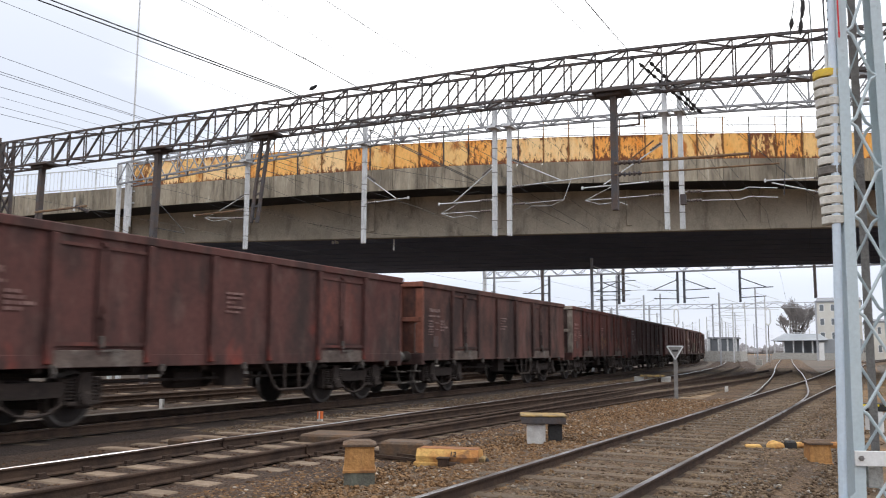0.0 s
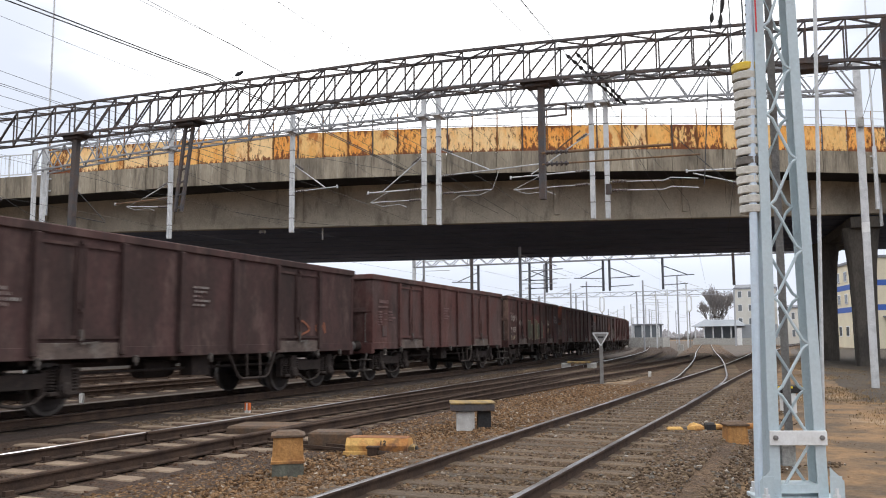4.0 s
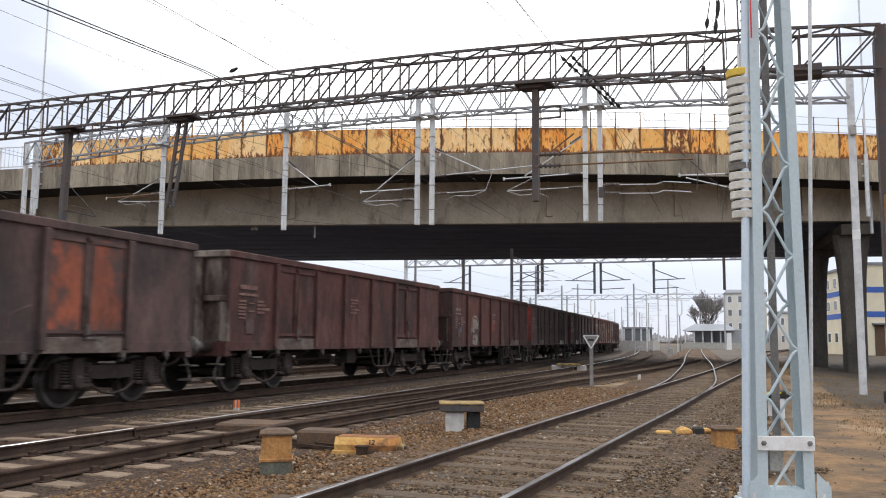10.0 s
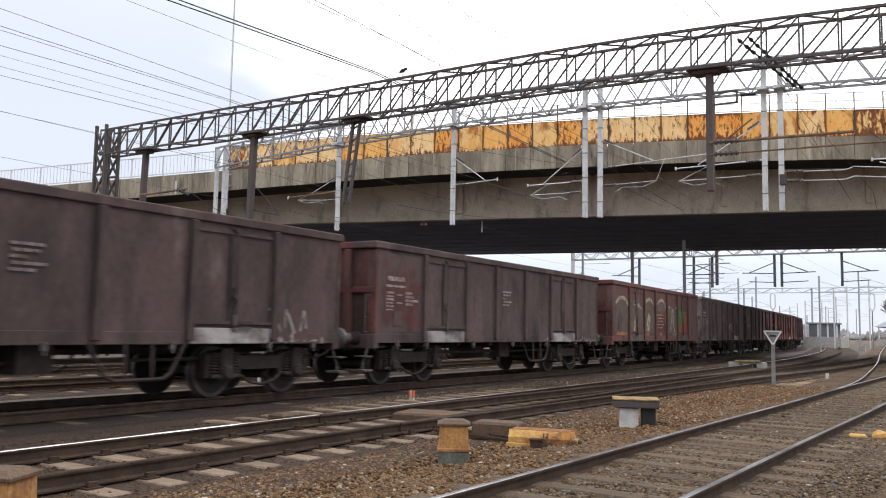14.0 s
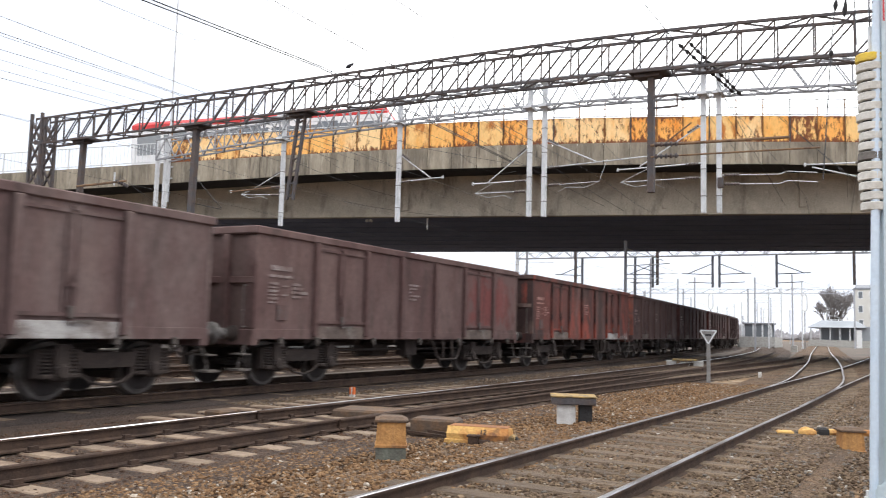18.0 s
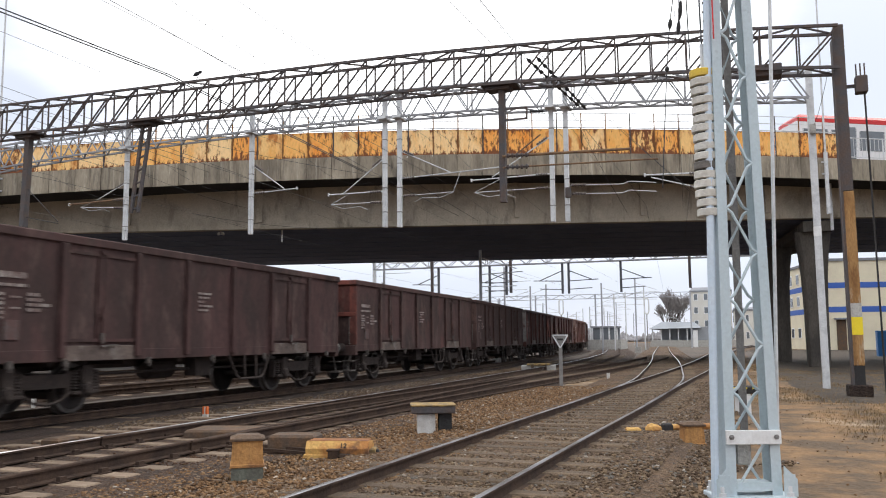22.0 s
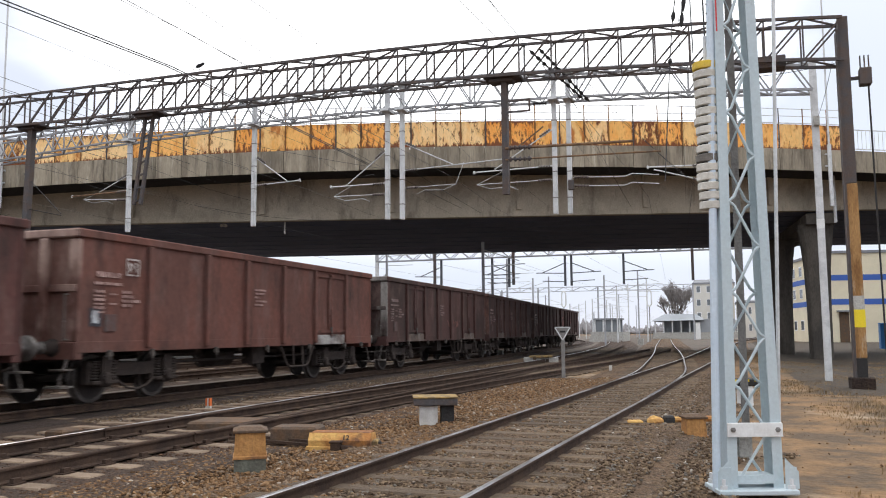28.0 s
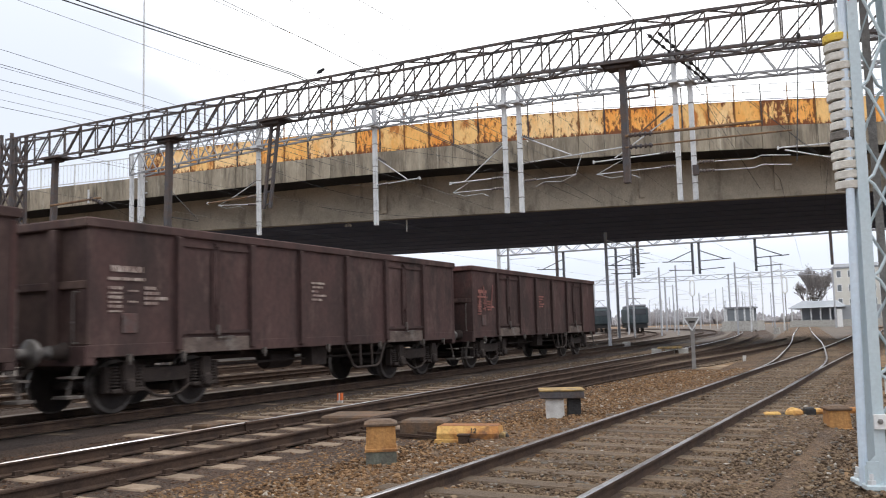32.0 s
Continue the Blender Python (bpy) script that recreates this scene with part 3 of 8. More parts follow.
RAIL_PROF = [(-0.07, 0.03), (0.07, 0.03), (0.07, 0.045), (0.012, 0.06), (0.012, 0.145), (0.034, 0.152), (0.034, 0.172), (-0.034, 0.172), (-0.034, 0.152), (-0.012, 0.145),
             (-0.012, 0.06), (-0.07, 0.045)]
HEAD_PROF = [(-0.026, 0.1715), (0.026, 0.1715), (0.019, 0.18), (-0.019, 0.18)]


def rail_pair(track, pts, label="", shiny=True, sides=(-0.7525, 0.7525)):
    for d in sides:
        r = part("rail", Build().sweep(RAIL_PROF, offset(pts, d)), "rail", track, label)
        part("rail_head", Build().sweep(HEAD_PROF, offset(pts, d)), "rail_head" if shiny else "rail", r, "worn running surface" if shiny else "")


def sleepers(track, pts, mat, y0, y1, half=1.28, step=0.62, name="sleeper", rise=0.022):
    """Sleepers laid square to the line of pts between y0 and y1."""
    mesh = Build().box(-half, half, -0.13, 0.13, -0.14, rise, 0.02).mesh(name)
    mesh.materials.append(M[mat])
    plate = Build()
    for s in (-0.7525, 0.7525):
        plate.box(s - 0.17, s + 0.17, -0.085, 0.085, rise, rise + 0.014)
        for k in (-1, 1):
            plate.box(s + k * 0.12 - 0.025, s + k * 0.12 + 0.025, -0.05, 0.05, rise + 0.014, rise + 0.06)
    pm = plate.mesh("rail_fastening")
    pm.materials.append(M["rail"])
    d, i, made = 0.0, 0, []
    rnd = random.Random(len(pts))
    while i < len(pts) - 1:
        a, b = Vector(pts[i]), Vector(pts[i + 1])
        seg = (b - a).length
        if d > seg:
            d -= seg
            i += 1
            continue
        p = a.lerp(b, d / seg)
        if y0 <= p.y <= y1:
            ob = part(name, mesh, mat, track)
            ob.matrix_basis = pose(p.x, p.y, rnd.uniform(-0.006, 0.006), 0, 0, math.degrees(math.atan2(b.y - a.y, b.x - a.x)) - 90 + rnd.uniform(-0.7, 0.7))
            if p.y < 30 and half > 1 and mat == "sleeper_concrete":
                part("rail_fastening", pm, "rail", ob)
        d += step


# ---- ground ----
def ground_height(x, y):
    z = 0.0
    if x > 1.5 and y > 20:
        z -= 0.25 * min(1, (x - 1.5) / 3) * min(1, (y - 20) / 8)
    z += 0.012 * noise.noise((x * 0.6, y * 0.6, 3.1)) + 0.03 * noise.noise((x * 0.15, y * 0.15, 7.7)) * (1 if x > -1 else 0.3)
    return z - 0.03


def ground_sheet():
    xs = [-1500, -600, -250, -120, -70] + [-50 + i * 1.0 for i in range(44)] + [-6 + i * 0.4 for i in range(46)] + [13 + i * 1.0 for i in range(18)] + [40, 70, 150, 400, 1500]
    ys = [-1500, -400, -120, -60, -40] + [-30 + i * 1.0 for i in range(32)] + [2 + i * 0.4 for i in range(58)] + [26 + i * 1.0 for i in range(45)] + [80, 100, 130, 180, 260, 400, 900, 2500]
    b = Build()
    nx = len(xs)
    b.v = [(x, y, ground_height(x, y)) for y in ys for x in xs]
    b.f = [(j * nx + i, j * nx + i + 1, (j + 1) * nx + i + 1, (j + 1) * nx + i) for j in range(len(ys) - 1) for i in range(nx - 1)]
    ob = part("ground", b, "soil", None, smooth=True)
    tagged(ob, "bare brown soil with sandy patches and dry grass", "ground", kind="structure")


ground_sheet()


def earth_patch():
    b = Build()
    xs, ys = [0.6 + i * 0.8 for i in range(60)], [20.4 + i * 0.9 for i in range(66)] + [82 + i * 6 for i in range(9)]
    rnd = random.Random(2)
    for y in ys:
        for x in xs:
            e = min(x - 0.6, y - 20.4 - 1.2 * noise.noise((x * 0.7, 0, 2)), 46 - x, 128 - y)
            b.v.append((x, y, ground_height(x, y) + (0.02 if e > 0.9 else -0.06) + 0.02 * rnd.random()))
    nx = len(xs)
    b.f = [(j * nx + i, j * nx + i + 1, (j + 1) * nx + i + 1, (j + 1) * nx + i) for j in range(len(ys) - 1) for i in range(nx - 1)]
    tagged(part("earth_bank", b, "dark_earth", None, smooth=True), "dark trodden earth under and before the bridge", "ground", kind="structure")


earth_patch()


def yard_ground(x0, x1, y0, y1, step, label):
    b = Build()
    nx, ny = int((x1 - x0) / 2.5) + 1, int((y1 - y0) / step) + 1
    for j in range(ny):
        for i in range(nx):
            x, y = x0 + i * 2.5, y0 + j * step
            e = min(x - x0, x1 - x, y - y0 - 3 * noise.noise((x * 0.2, 0, 5)), y1 - y)
            b.v.append((x, y, -0.06 if e < 2 else -0.01 if x < -1 else ground_height(x, y) - 0.007))
    b.f = [(j * nx + i, j * nx + i + 1, (j + 1) * nx + i + 1, (j + 1) * nx + i) for j in range(ny - 1) for i in range(nx - 1)]
    tagged(part("yard_ground", b, "cinder", None, smooth=True), label, "ground", kind="structure")


yard_ground(-70, 2.5, 58, 304, 6.0, "grey-brown cinder ground of the yard beyond the bridge")
yard_ground(-62, -12.0, -30, 62, 4.0, "grey-brown cinder ground between the far tracks")


def ballast_bed(name, pts, half, mat, z, label):
    """A low bank of stones with sloping shoulders under one line."""
    rnd = random.Random(5)
    n = 9
    b = Build()
    rows = []
    for i, p in enumerate(pts):
        a, c = Vector(pts[max(i - 1, 0)]), Vector(pts[min(i + 1, len(pts) - 1)])
        d = (c - a).normalized()
        s = Vector((d.y, -d.x, 0))
        for j in range(n):
            u = -1 + 2 * j / (n - 1)
            zz = z if abs(u) < 0.8 else z - 0.09
            q = Vector(p) + s * (u * half)
            rows.append((q.x, q.y, zz + (rnd.uniform(-0.012, 0.012) if abs(u) < 0.99 else 0)))
    b.v = rows
    b.f = [(i * n + j, i * n + j + 1, (i + 1) * n + j + 1, (i + 1) * n + j) for i in range(len(pts) - 1) for j in range(n - 1)]
    ob = part(name, b, mat, None, smooth=True)
    tagged(ob, label, "ballast", kind="structure")


line_train = [(*train_line(s)[:2], 0.0) for s in np.arange(-60, 300, 2.0)]
line_mid = smooth_line([(-40, -7.45), (0, -7.45), (30, -7.45), (45, -7.65), (70, -9.2), (100, -12.5), (150, -19.5), (200, -28)])
line_cross = smooth_line([(9.5, -7.4), (18, -6.9), (28, -6.15), (38, -5.35), (50, -4.75), (62, -4.65)], 1.5)
line_a = smooth_line([(-40, -4.9), (0, -3.02), (6, -2.76), (12, -2.5), (18, -2.22), (26, -2.05), (36, -2.5), (52, -3.5), (68, -4.7), (110, -7.6), (168, -11.4), (260, -17.6)], 1.5)
line_b = smooth_line([(17, -2.28), (24, -2.0), (38, -1.35), (56, -0.85), (75, -0.5), (110, 0.9), (160, 5.5)], 1.5)
lines_far = [smooth_line([(-40, x), (30, x), (60, x - 0.8), (100, x - 6.5), (150, x - 22), (200, x - 44)], 4.0) for x in (-17.2, -22.0, -26.8)]

ballast_bed("ballast_train_track", line_train, 2.3, "ballast_dark", 0.0, "dark oil-stained ballast under the freight track")
ballast_bed("ballast_middle_track", line_mid, 2.75, "ballast_rust", 0.004, "dark rust-brown ballast under the middle track")
ballast_bed("ballast_between_tracks", offset([q for q in line_mid if q[1] < 36], -2.45), 0.6, "ballast_rust", 0.0, "dark rust-brown ballast between the freight and middle tracks")
ballast_bed("ballast_near_track", line_a, 2.3, "ballast", 0.05, "grey-brown ballast under the near track")
ballast_bed("ballast_branch_track", line_b, 1.9, "ballast", 0.0, "grey-brown ballast under the branch track")
for pts in lines_far:
    ballast_bed("ballast_far_track", pts, 2.2, "ballast_rust", 0.006, "dark brown ballast under a far track")

track_train = thing("freight_track", "rusty freight track on dark oily ballast", "railway track", kind="structure")
rail_pair(track_train, line_train, shiny=False)
track_mid = thing("middle_track", "rusty middle track on concrete sleepers", "railway track", kind="structure")
rail_pair(track_mid, line_mid, sides=(-0.7525,))
rail_pair(track_mid, line_mid, shiny=False, sides=(0.7525,))
track_cross = thing("crossover_track", "rusty crossover track leading to the near track", "railway track", kind="structure")
rail_pair(track_cross, line_cross, shiny=False)
track_a = thing("near_track", "near track with worn bright rail heads on timber sleepers", "railway track", kind="structure")
rail_pair(track_a, line_a)
track_b = thing("branch_track", "branch track leaving the near track at a turnout", "railway track", kind="structure")
rail_pair(track_b, line_b)
for pts in lines_far:
    tr = thing("far_track", "rusty far track on pale ballast", "railway track", group="far tracks", kind="structure")
    rail_pair(tr, pts, shiny=False)
    sleepers(tr, pts, "sleeper_concrete", 2, 60, step=1.24)


# ---- road bridge ----
BA = radians(21)
BC, BU, BN = Vector((-44 * math.sin(BA), 44 * math.cos(BA), 0)), Vector((math.cos(BA), math.sin(BA), 0)), Vector((-math.sin(BA), math.cos(BA), 0))


def bp(u, v, z):
    """A point u metres along the bridge and v metres behind its near face."""
    p = BC + BU * u + BN * v
    return (p.x, p.y, z)


def deck_z(u):
    if u < -16:
        return 11.47 - 0.00125 * 625 + 0.0625 * (u + 16)
    if u > 27:
        return 11.47 - 0.00125 * 324 - 0.045 * (u - 27)
    return 11.47 - 0.00125 * (u - 9) ** 2


def girder_z(u):
    return 7.69 + 0.0167 * u if u > -30 else 7.19 + 0.05 * (u + 30)


def bridge_strip(b, us, v0, v1, lo, hi):
    """A solid between v0 and v1 whose lower and upper faces follow lo(u) and hi(u)."""
    for a, c in zip(us, us[1:]):
        vs = [bp(u, v, f(u)) for u in (a, c) for v, f in ((v0, lo), (v1, lo), (v1, hi), (v0, hi))]
        b.add(vs, [(0, 3, 7, 4), (1, 5, 6, 2), (0, 4, 5, 1), (3, 2, 6, 7)])
    for u in (us[0], us[-1]):
        b.add([bp(u, v, f(u)) for v, f in ((v0, lo), (v1, lo), (v1, hi), (v0, hi))], [(0, 1, 2, 3)])


def road_bridge():
    br = thing("road_bridge", "weathered concrete road bridge with rusty yellow barrier panels", "bridge")
    us = list(np.arange(-75, 70.1, 2.5))
    b = Build()
    bridge_strip(b, us, 0.12, 22.8, lambda u: deck_z(u) - 0.95, lambda u: deck_z(u) - 0.12)
    part("deck", b, "concrete", br)
    b = Build()
    bridge_strip(b, us, 2.6, 20.4, lambda u: deck_z(u) - 0.12, lambda u: deck_z(u) - 0.02)
    part("carriageway", b, "asphalt", br, "grey asphalt carriageway")
    def under(v):
        return lambda u: girder_z(u) + 0.30 * (1 - (v - 3.4) / 18.3)

    # a dark plate below the overhang, coloured for the shade there
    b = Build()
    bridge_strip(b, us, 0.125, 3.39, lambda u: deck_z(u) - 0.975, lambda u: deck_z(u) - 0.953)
    part("overhang_soffit", b, "shade_black", br, "underside of the footway, coloured near black for its shade")
    # inner girders and soffit slabs take the colour with painted shade
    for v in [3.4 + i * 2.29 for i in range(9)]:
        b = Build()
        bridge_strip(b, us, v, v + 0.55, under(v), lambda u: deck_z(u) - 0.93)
        part("girder", b, "girder_concrete" if v < 3.5 else "shaded_concrete", br)
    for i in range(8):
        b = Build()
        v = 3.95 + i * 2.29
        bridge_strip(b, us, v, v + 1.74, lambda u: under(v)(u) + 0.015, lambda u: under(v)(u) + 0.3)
        part("soffit_slab", b, "shaded_concrete", br, "soffit with its shade put into the colour")
    for u in np.arange(-60, 62, 7.35):
        b = Build()
        bridge_strip(b, [u, u + 0.28], 3.22, 3.41, lambda w: under(3.4)(w) + 0.36, lambda w: deck_z(w) - 0.98)
        part("stiffener", b, "girder_concrete", br)
    # cornice slabs with open joints
    step = 1.345
    k = -28
    rnd = random.Random(3)
    while k * step < 62:
        u0, u1 = k * step + 0.012, (k + 1) * step - 0.012
        b = Build()
        j = rnd.uniform(-0.015, 0.015)
        bridge_strip(b, [u0, u1], j, 0.118, lambda u: deck_z(u) - 1.18 + j, lambda u: deck_z(u) + 0.0)
        bridge_strip(b, [u0, u1], 0.118, 0.5, lambda u: deck_z(u) - 0.118, lambda u: deck_z(u))
        part("cornice_slab", b, "concrete_pale", br)
        k += 1
    # yellow barrier panels with posts
    for k in range(-16, 18):
        u0, u1 = k * step + 0.07, (k + 1) * step + 0.07
        if u1 > 24.3:
            break
        b = Build()
        lean = rnd.uniform(-0.02, 0.02)
        n = 6
        for i in range(n):
            a, c = u0 + 0.02 + (u1 - u0 - 0.04) * i / n, u0 + 0.02 + (u1 - u0 - 0.04) * (i + 1) / n
            w0, w1 = 0.16 + 0.012 * math.sin(i * 2.1 + k), 0.16 + 0.012 * math.sin((i + 1) * 2.1 + k)
            vs = [bp(a, w0, deck_z(a) + 0.01), bp(c, w1, deck_z(c) + 0.01), bp(c, w1 + lean, deck_z(c) + 1.40), bp(a, w0 + lean, deck_z(a) + 1.40)]
            vs += [bp(a, w0 + 0.03, deck_z(a) + 0.01), bp(c, w1 + 0.03, deck_z(c) + 0.01), bp(c, w1 + 0.03 + lean, deck_z(c) + 1.40), bp(a, w0 + 0.03 + lean, deck_z(a) + 1.40)]
            b.add(vs, [(0, 1, 2, 3), (7, 6, 5, 4), (3, 2, 6, 7), (0, 3, 7, 4), (1, 5, 6, 2)])
        part("barrier_panel", b, M["yellow_panel"], br)
        b = Build().beam(bp(u0, 0.13, deck_z(u0)), bp(u0, 0.13, deck_z(u0) + 2.28), 0.055, 0.055)
        part("barrier_post", b, "rust_column" if k % 3 else "dark_steel", br)
        for h in (1.46, 1.85, 2.26):
            b = Build().tube(bp(u0, 0.13, deck_z(u0) + h), bp(u1, 0.13, deck_z(u1) + h), 0.02 if h > 1.5 else 0.03, 6)
            part("barrier_rail", b, "galvanised", br)
    # plain railings beyond the panels, with upright bars
    for ua, ub in ((-58.0, -21.6), (24.2, 58.0)):
        n = int((ub - ua) / 2.0)
        for i in range(n):
            a, c = ua + (ub - ua) * i / n, ua + (ub - ua) * (i + 1) / n
            part("railing_post", Build().beam(bp(a, 0.2, deck_z(a)), bp(a, 0.2, deck_z(a) + 1.25), 0.07), "galvanised", br)
            for h in (0.15, 1.22):
                part("railing_rail", Build().beam(bp(a, 0.2, deck_z(a) + h), bp(c, 0.2, deck_z(c) + h), 0.05, 0.05), "galvanised", br)
            for q in range(1, 9):
                w = a + (c - a) * q / 9
                part("railing_bar", Build().tube(bp(w, 0.2, deck_z(w) + 0.15), bp(w, 0.2, deck_z(w) + 1.22), 0.015, 5), "galvanised", br)
    # far railing
    for i in range(28):
        a, c = -56 + i * 4.0, -52 + i * 4.0
        for h in (0.6, 1.2):
            part("railing_rail", Build().beam(bp(a, 22.5, deck_z(a) + h), bp(c, 22.5, deck_z(c) + h), 0.05), "galvanised", br)
        part("railing_post", Build().beam(bp(a, 22.5, deck_z(a) - 0.13), bp(a, 22.5, deck_z(a) + 1.2), 0.06), "galvanised", br)
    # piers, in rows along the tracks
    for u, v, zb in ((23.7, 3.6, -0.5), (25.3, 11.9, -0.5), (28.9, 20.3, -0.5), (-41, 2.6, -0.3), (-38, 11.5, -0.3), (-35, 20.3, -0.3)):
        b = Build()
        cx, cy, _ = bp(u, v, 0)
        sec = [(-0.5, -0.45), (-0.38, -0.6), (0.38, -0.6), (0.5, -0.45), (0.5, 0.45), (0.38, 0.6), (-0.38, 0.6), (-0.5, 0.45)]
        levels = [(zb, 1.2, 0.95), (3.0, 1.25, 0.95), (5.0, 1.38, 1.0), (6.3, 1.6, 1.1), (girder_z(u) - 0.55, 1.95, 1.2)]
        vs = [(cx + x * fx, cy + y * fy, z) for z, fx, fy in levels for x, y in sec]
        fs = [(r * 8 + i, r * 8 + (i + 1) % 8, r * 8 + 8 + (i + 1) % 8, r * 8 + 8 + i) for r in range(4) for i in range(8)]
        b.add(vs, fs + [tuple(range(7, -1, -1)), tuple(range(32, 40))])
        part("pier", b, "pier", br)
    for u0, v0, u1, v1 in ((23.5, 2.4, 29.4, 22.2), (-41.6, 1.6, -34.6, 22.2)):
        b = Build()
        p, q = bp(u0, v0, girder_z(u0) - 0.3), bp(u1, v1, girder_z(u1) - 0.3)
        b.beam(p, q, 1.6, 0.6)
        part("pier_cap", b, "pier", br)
    part("drain_pipe", Build().tube(bp(-7.25, 4.2, 7.2), bp(-7.25, 4.2, 8.0), 0.05, 8), "white_paint", br, "short pale drain pipe under the girder")
    # a small pale clump of unknown kind, shaped as two lumps on a rod
    clump = Build().tube(bp(-10.75, 4.2, 7.62), bp(-10.75, 4.2, 8.0), 0.025, 6)
    for d in (-0.14, 0.12):
        clump.lathe(bp(-10.75 + d, 4.2, 7.6), (0, 0, 1), [(0, 0.03), (0.05, 0.09), (0.14, 0.08), (0.18, 0.03)], 8)
        clump.tube(bp(-10.75 + d, 4.2, 7.75), bp(-10.75, 4.2, 7.82), 0.02, 6)
    part("flood_lamp", clump, "white_paint", br, "pair of small pale lumps hung under the girder")
    # drain pipe on the right-hand pier
    b = Build().tube(bp(24.2, 2.15, 7.5), bp(24.2, 2.15, 10.4), 0.09, 10)
    part("drain_pipe", b, "galvanised", br)


def panel_paint():
    """Sun-bleached yellow paint, rusted along seams, foot and top, some panels far more than others."""
    m = material("rusty_yellow_panel", (0.99, 0.62, 0.24), 0.75, second=(0.90, 0.42, 0.09), scale=1.3, stretch=(1, 1, 0.4), mix=(0.47, 0.70), third=(0.56, 0.20, 0.045), third_scale=2.3,
                 third_mix=(0.56, 0.68), uneven=0.10, fine=12, bump=0.15, dark=0.15, vary=0.05)
    n, l = m.node_tree.nodes, m.node_tree.links
    last = n["Principled BSDF"].inputs["Base Color"].links[0].from_socket

    def math_node(op, a, b=None, c=None):
        x = n.new("ShaderNodeMath")
        x.operation = op
        for s, v in enumerate((a, b, c)):
            if v is None:
                continue
            if isinstance(v, (int, float)):
                x.inputs[s].default_value = v
            else:
                l.new(v, x.inputs[s])
        return x.outputs[0]

    # each panel has faded in its own way
    own, tones, tint = n.new("ShaderNodeObjectInfo"), n.new("ShaderNodeValToRGB"), n.new("ShaderNodeMix")
    tones.color_ramp.interpolation = "CONSTANT"
    for pos, col in ((0.3, (1.0, 0.86, 0.66)), (0.52, (1.0, 1.09, 1.38)), (0.78, (0.97, 0.74, 0.48))):
        tones.color_ramp.elements.new(pos).color = (*col, 1)
    tones.color_ramp.elements[0].color = (1, 1, 1, 1)
    tones.color_ramp.elements[-1].position, tones.color_ramp.elements[-1].color = 0.93, (1.0, 1.0, 1.0, 1)
    l.new(own.outputs["Random"], tones.inputs[0])
    tint.data_type, tint.blend_type = "RGBA", "MULTIPLY"
    tint.inputs["Factor"].default_value = 1.0
    l.new(last, tint.inputs["A"])
    l.new(tones.outputs[0], tint.inputs["B"])
    last = tint.outputs["Result"]
    co = n.new("ShaderNodeTexCoord")
    sp = n.new("ShaderNodeSeparateXYZ")
    l.new(co.outputs["Generated"], sp.inputs[0])
    side = math_node("POWER", math_node("ABSOLUTE", math_node("MULTIPLY_ADD", sp.outputs["X"], 2.0, -1.0)), 14.0)
    foot = math_node("POWER", math_node("SUBTRACT", 1.0, sp.outputs["Z"]), 7.0)
    head = math_node("POWER", sp.outputs["Z"], 14.0)
    who = n.new("ShaderNodeObjectInfo")
    rust = n.new("ShaderNodeTexNoise")
    rust.inputs["Scale"].default_value, rust.inputs["Detail"].default_value, rust.inputs["Roughness"].default_value = 4.2, 7, 0.7
    runs = n.new("ShaderNodeMapping")
    runs.inputs["Scale"].default_value = (1.6, 1.6, 0.55)
    l.new(co.outputs["Object"], runs.inputs[0])
    l.new(runs.outputs[0], rust.inputs["Vector"])
    worn = math_node("MULTIPLY", math_node("POWER", who.outputs["Random"], 3.0), 0.17)
    edge = math_node("MAXIMUM", math_node("MAXIMUM", side, foot), math_node("MULTIPLY", head, 0.7))
    total = math_node("ADD", math_node("ADD", rust.outputs["Fac"], math_node("MULTIPLY", edge, 0.26)), worn)
    fac = n.new("ShaderNodeMapRange")
    fac.inputs[1].default_value, fac.inputs[2].default_value = 0.63, 0.72
    l.new(total, fac.inputs[0])
    mix = n.new("ShaderNodeMix")
    mix.data_type = "RGBA"
    l.new(fac.outputs[0], mix.inputs["Factor"])
    l.new(last, mix.inputs["A"])
    mix.inputs["B"].default_value = (0.20, 0.065, 0.022, 1)
    l.new(mix.outputs["Result"], n["Principled BSDF"].inputs["Base Color"])
    return m


M["yellow_panel"] = panel_paint()
road_bridge()


# ---- lattice gantries ----
def gantry_beam(parent, y, x0, x1, top, depth, width, bay, mat, chord, lace, zigzag=True):
    """A box truss from x0 to x1: four chords, each as a part, and laced bays."""
    n = int(round((x1 - x0) / bay))
    xs = [x0 + (x1 - x0) * i / n for i in range(n + 1)]
    for dy in (-width / 2, width / 2):
        for dz in (0, -depth):
            b = Build()
            for a, c in zip(xs, xs[1:]):
                b.beam((a, y + dy, top(a) + dz), (c, y + dy, top(c) + dz), chord, chord)
            part("chord", b, mat, parent)
    for i, (a, c) in enumerate(zip(xs, xs[1:])):
        for dy in (-width / 2, width / 2):
            if zigzag and i % 2:
                part("lacing_bar", Build().beam((a, y + dy, top(a)), (c, y + dy, top(c) - depth), lace), mat, parent)
            else:
                part("lacing_bar", Build().beam((a, y + dy, top(a) - depth), (c, y + dy, top(c)), lace), mat, parent)
            if not zigzag or i % 6 == 0:
                part("lacing_post", Build().beam((a, y + dy, top(a)), (a, y + dy, top(a) - depth), lace), mat, parent)
        for dz in (0, -depth):
            s = 1 if i % 2 else -1
            part("cross_brace", Build().beam((a, y - s * width / 2, top(a) + dz), (c, y + s * width / 2, top(c) + dz), lace), mat, parent)


G1Y, G2Y = 23.7, 28.0


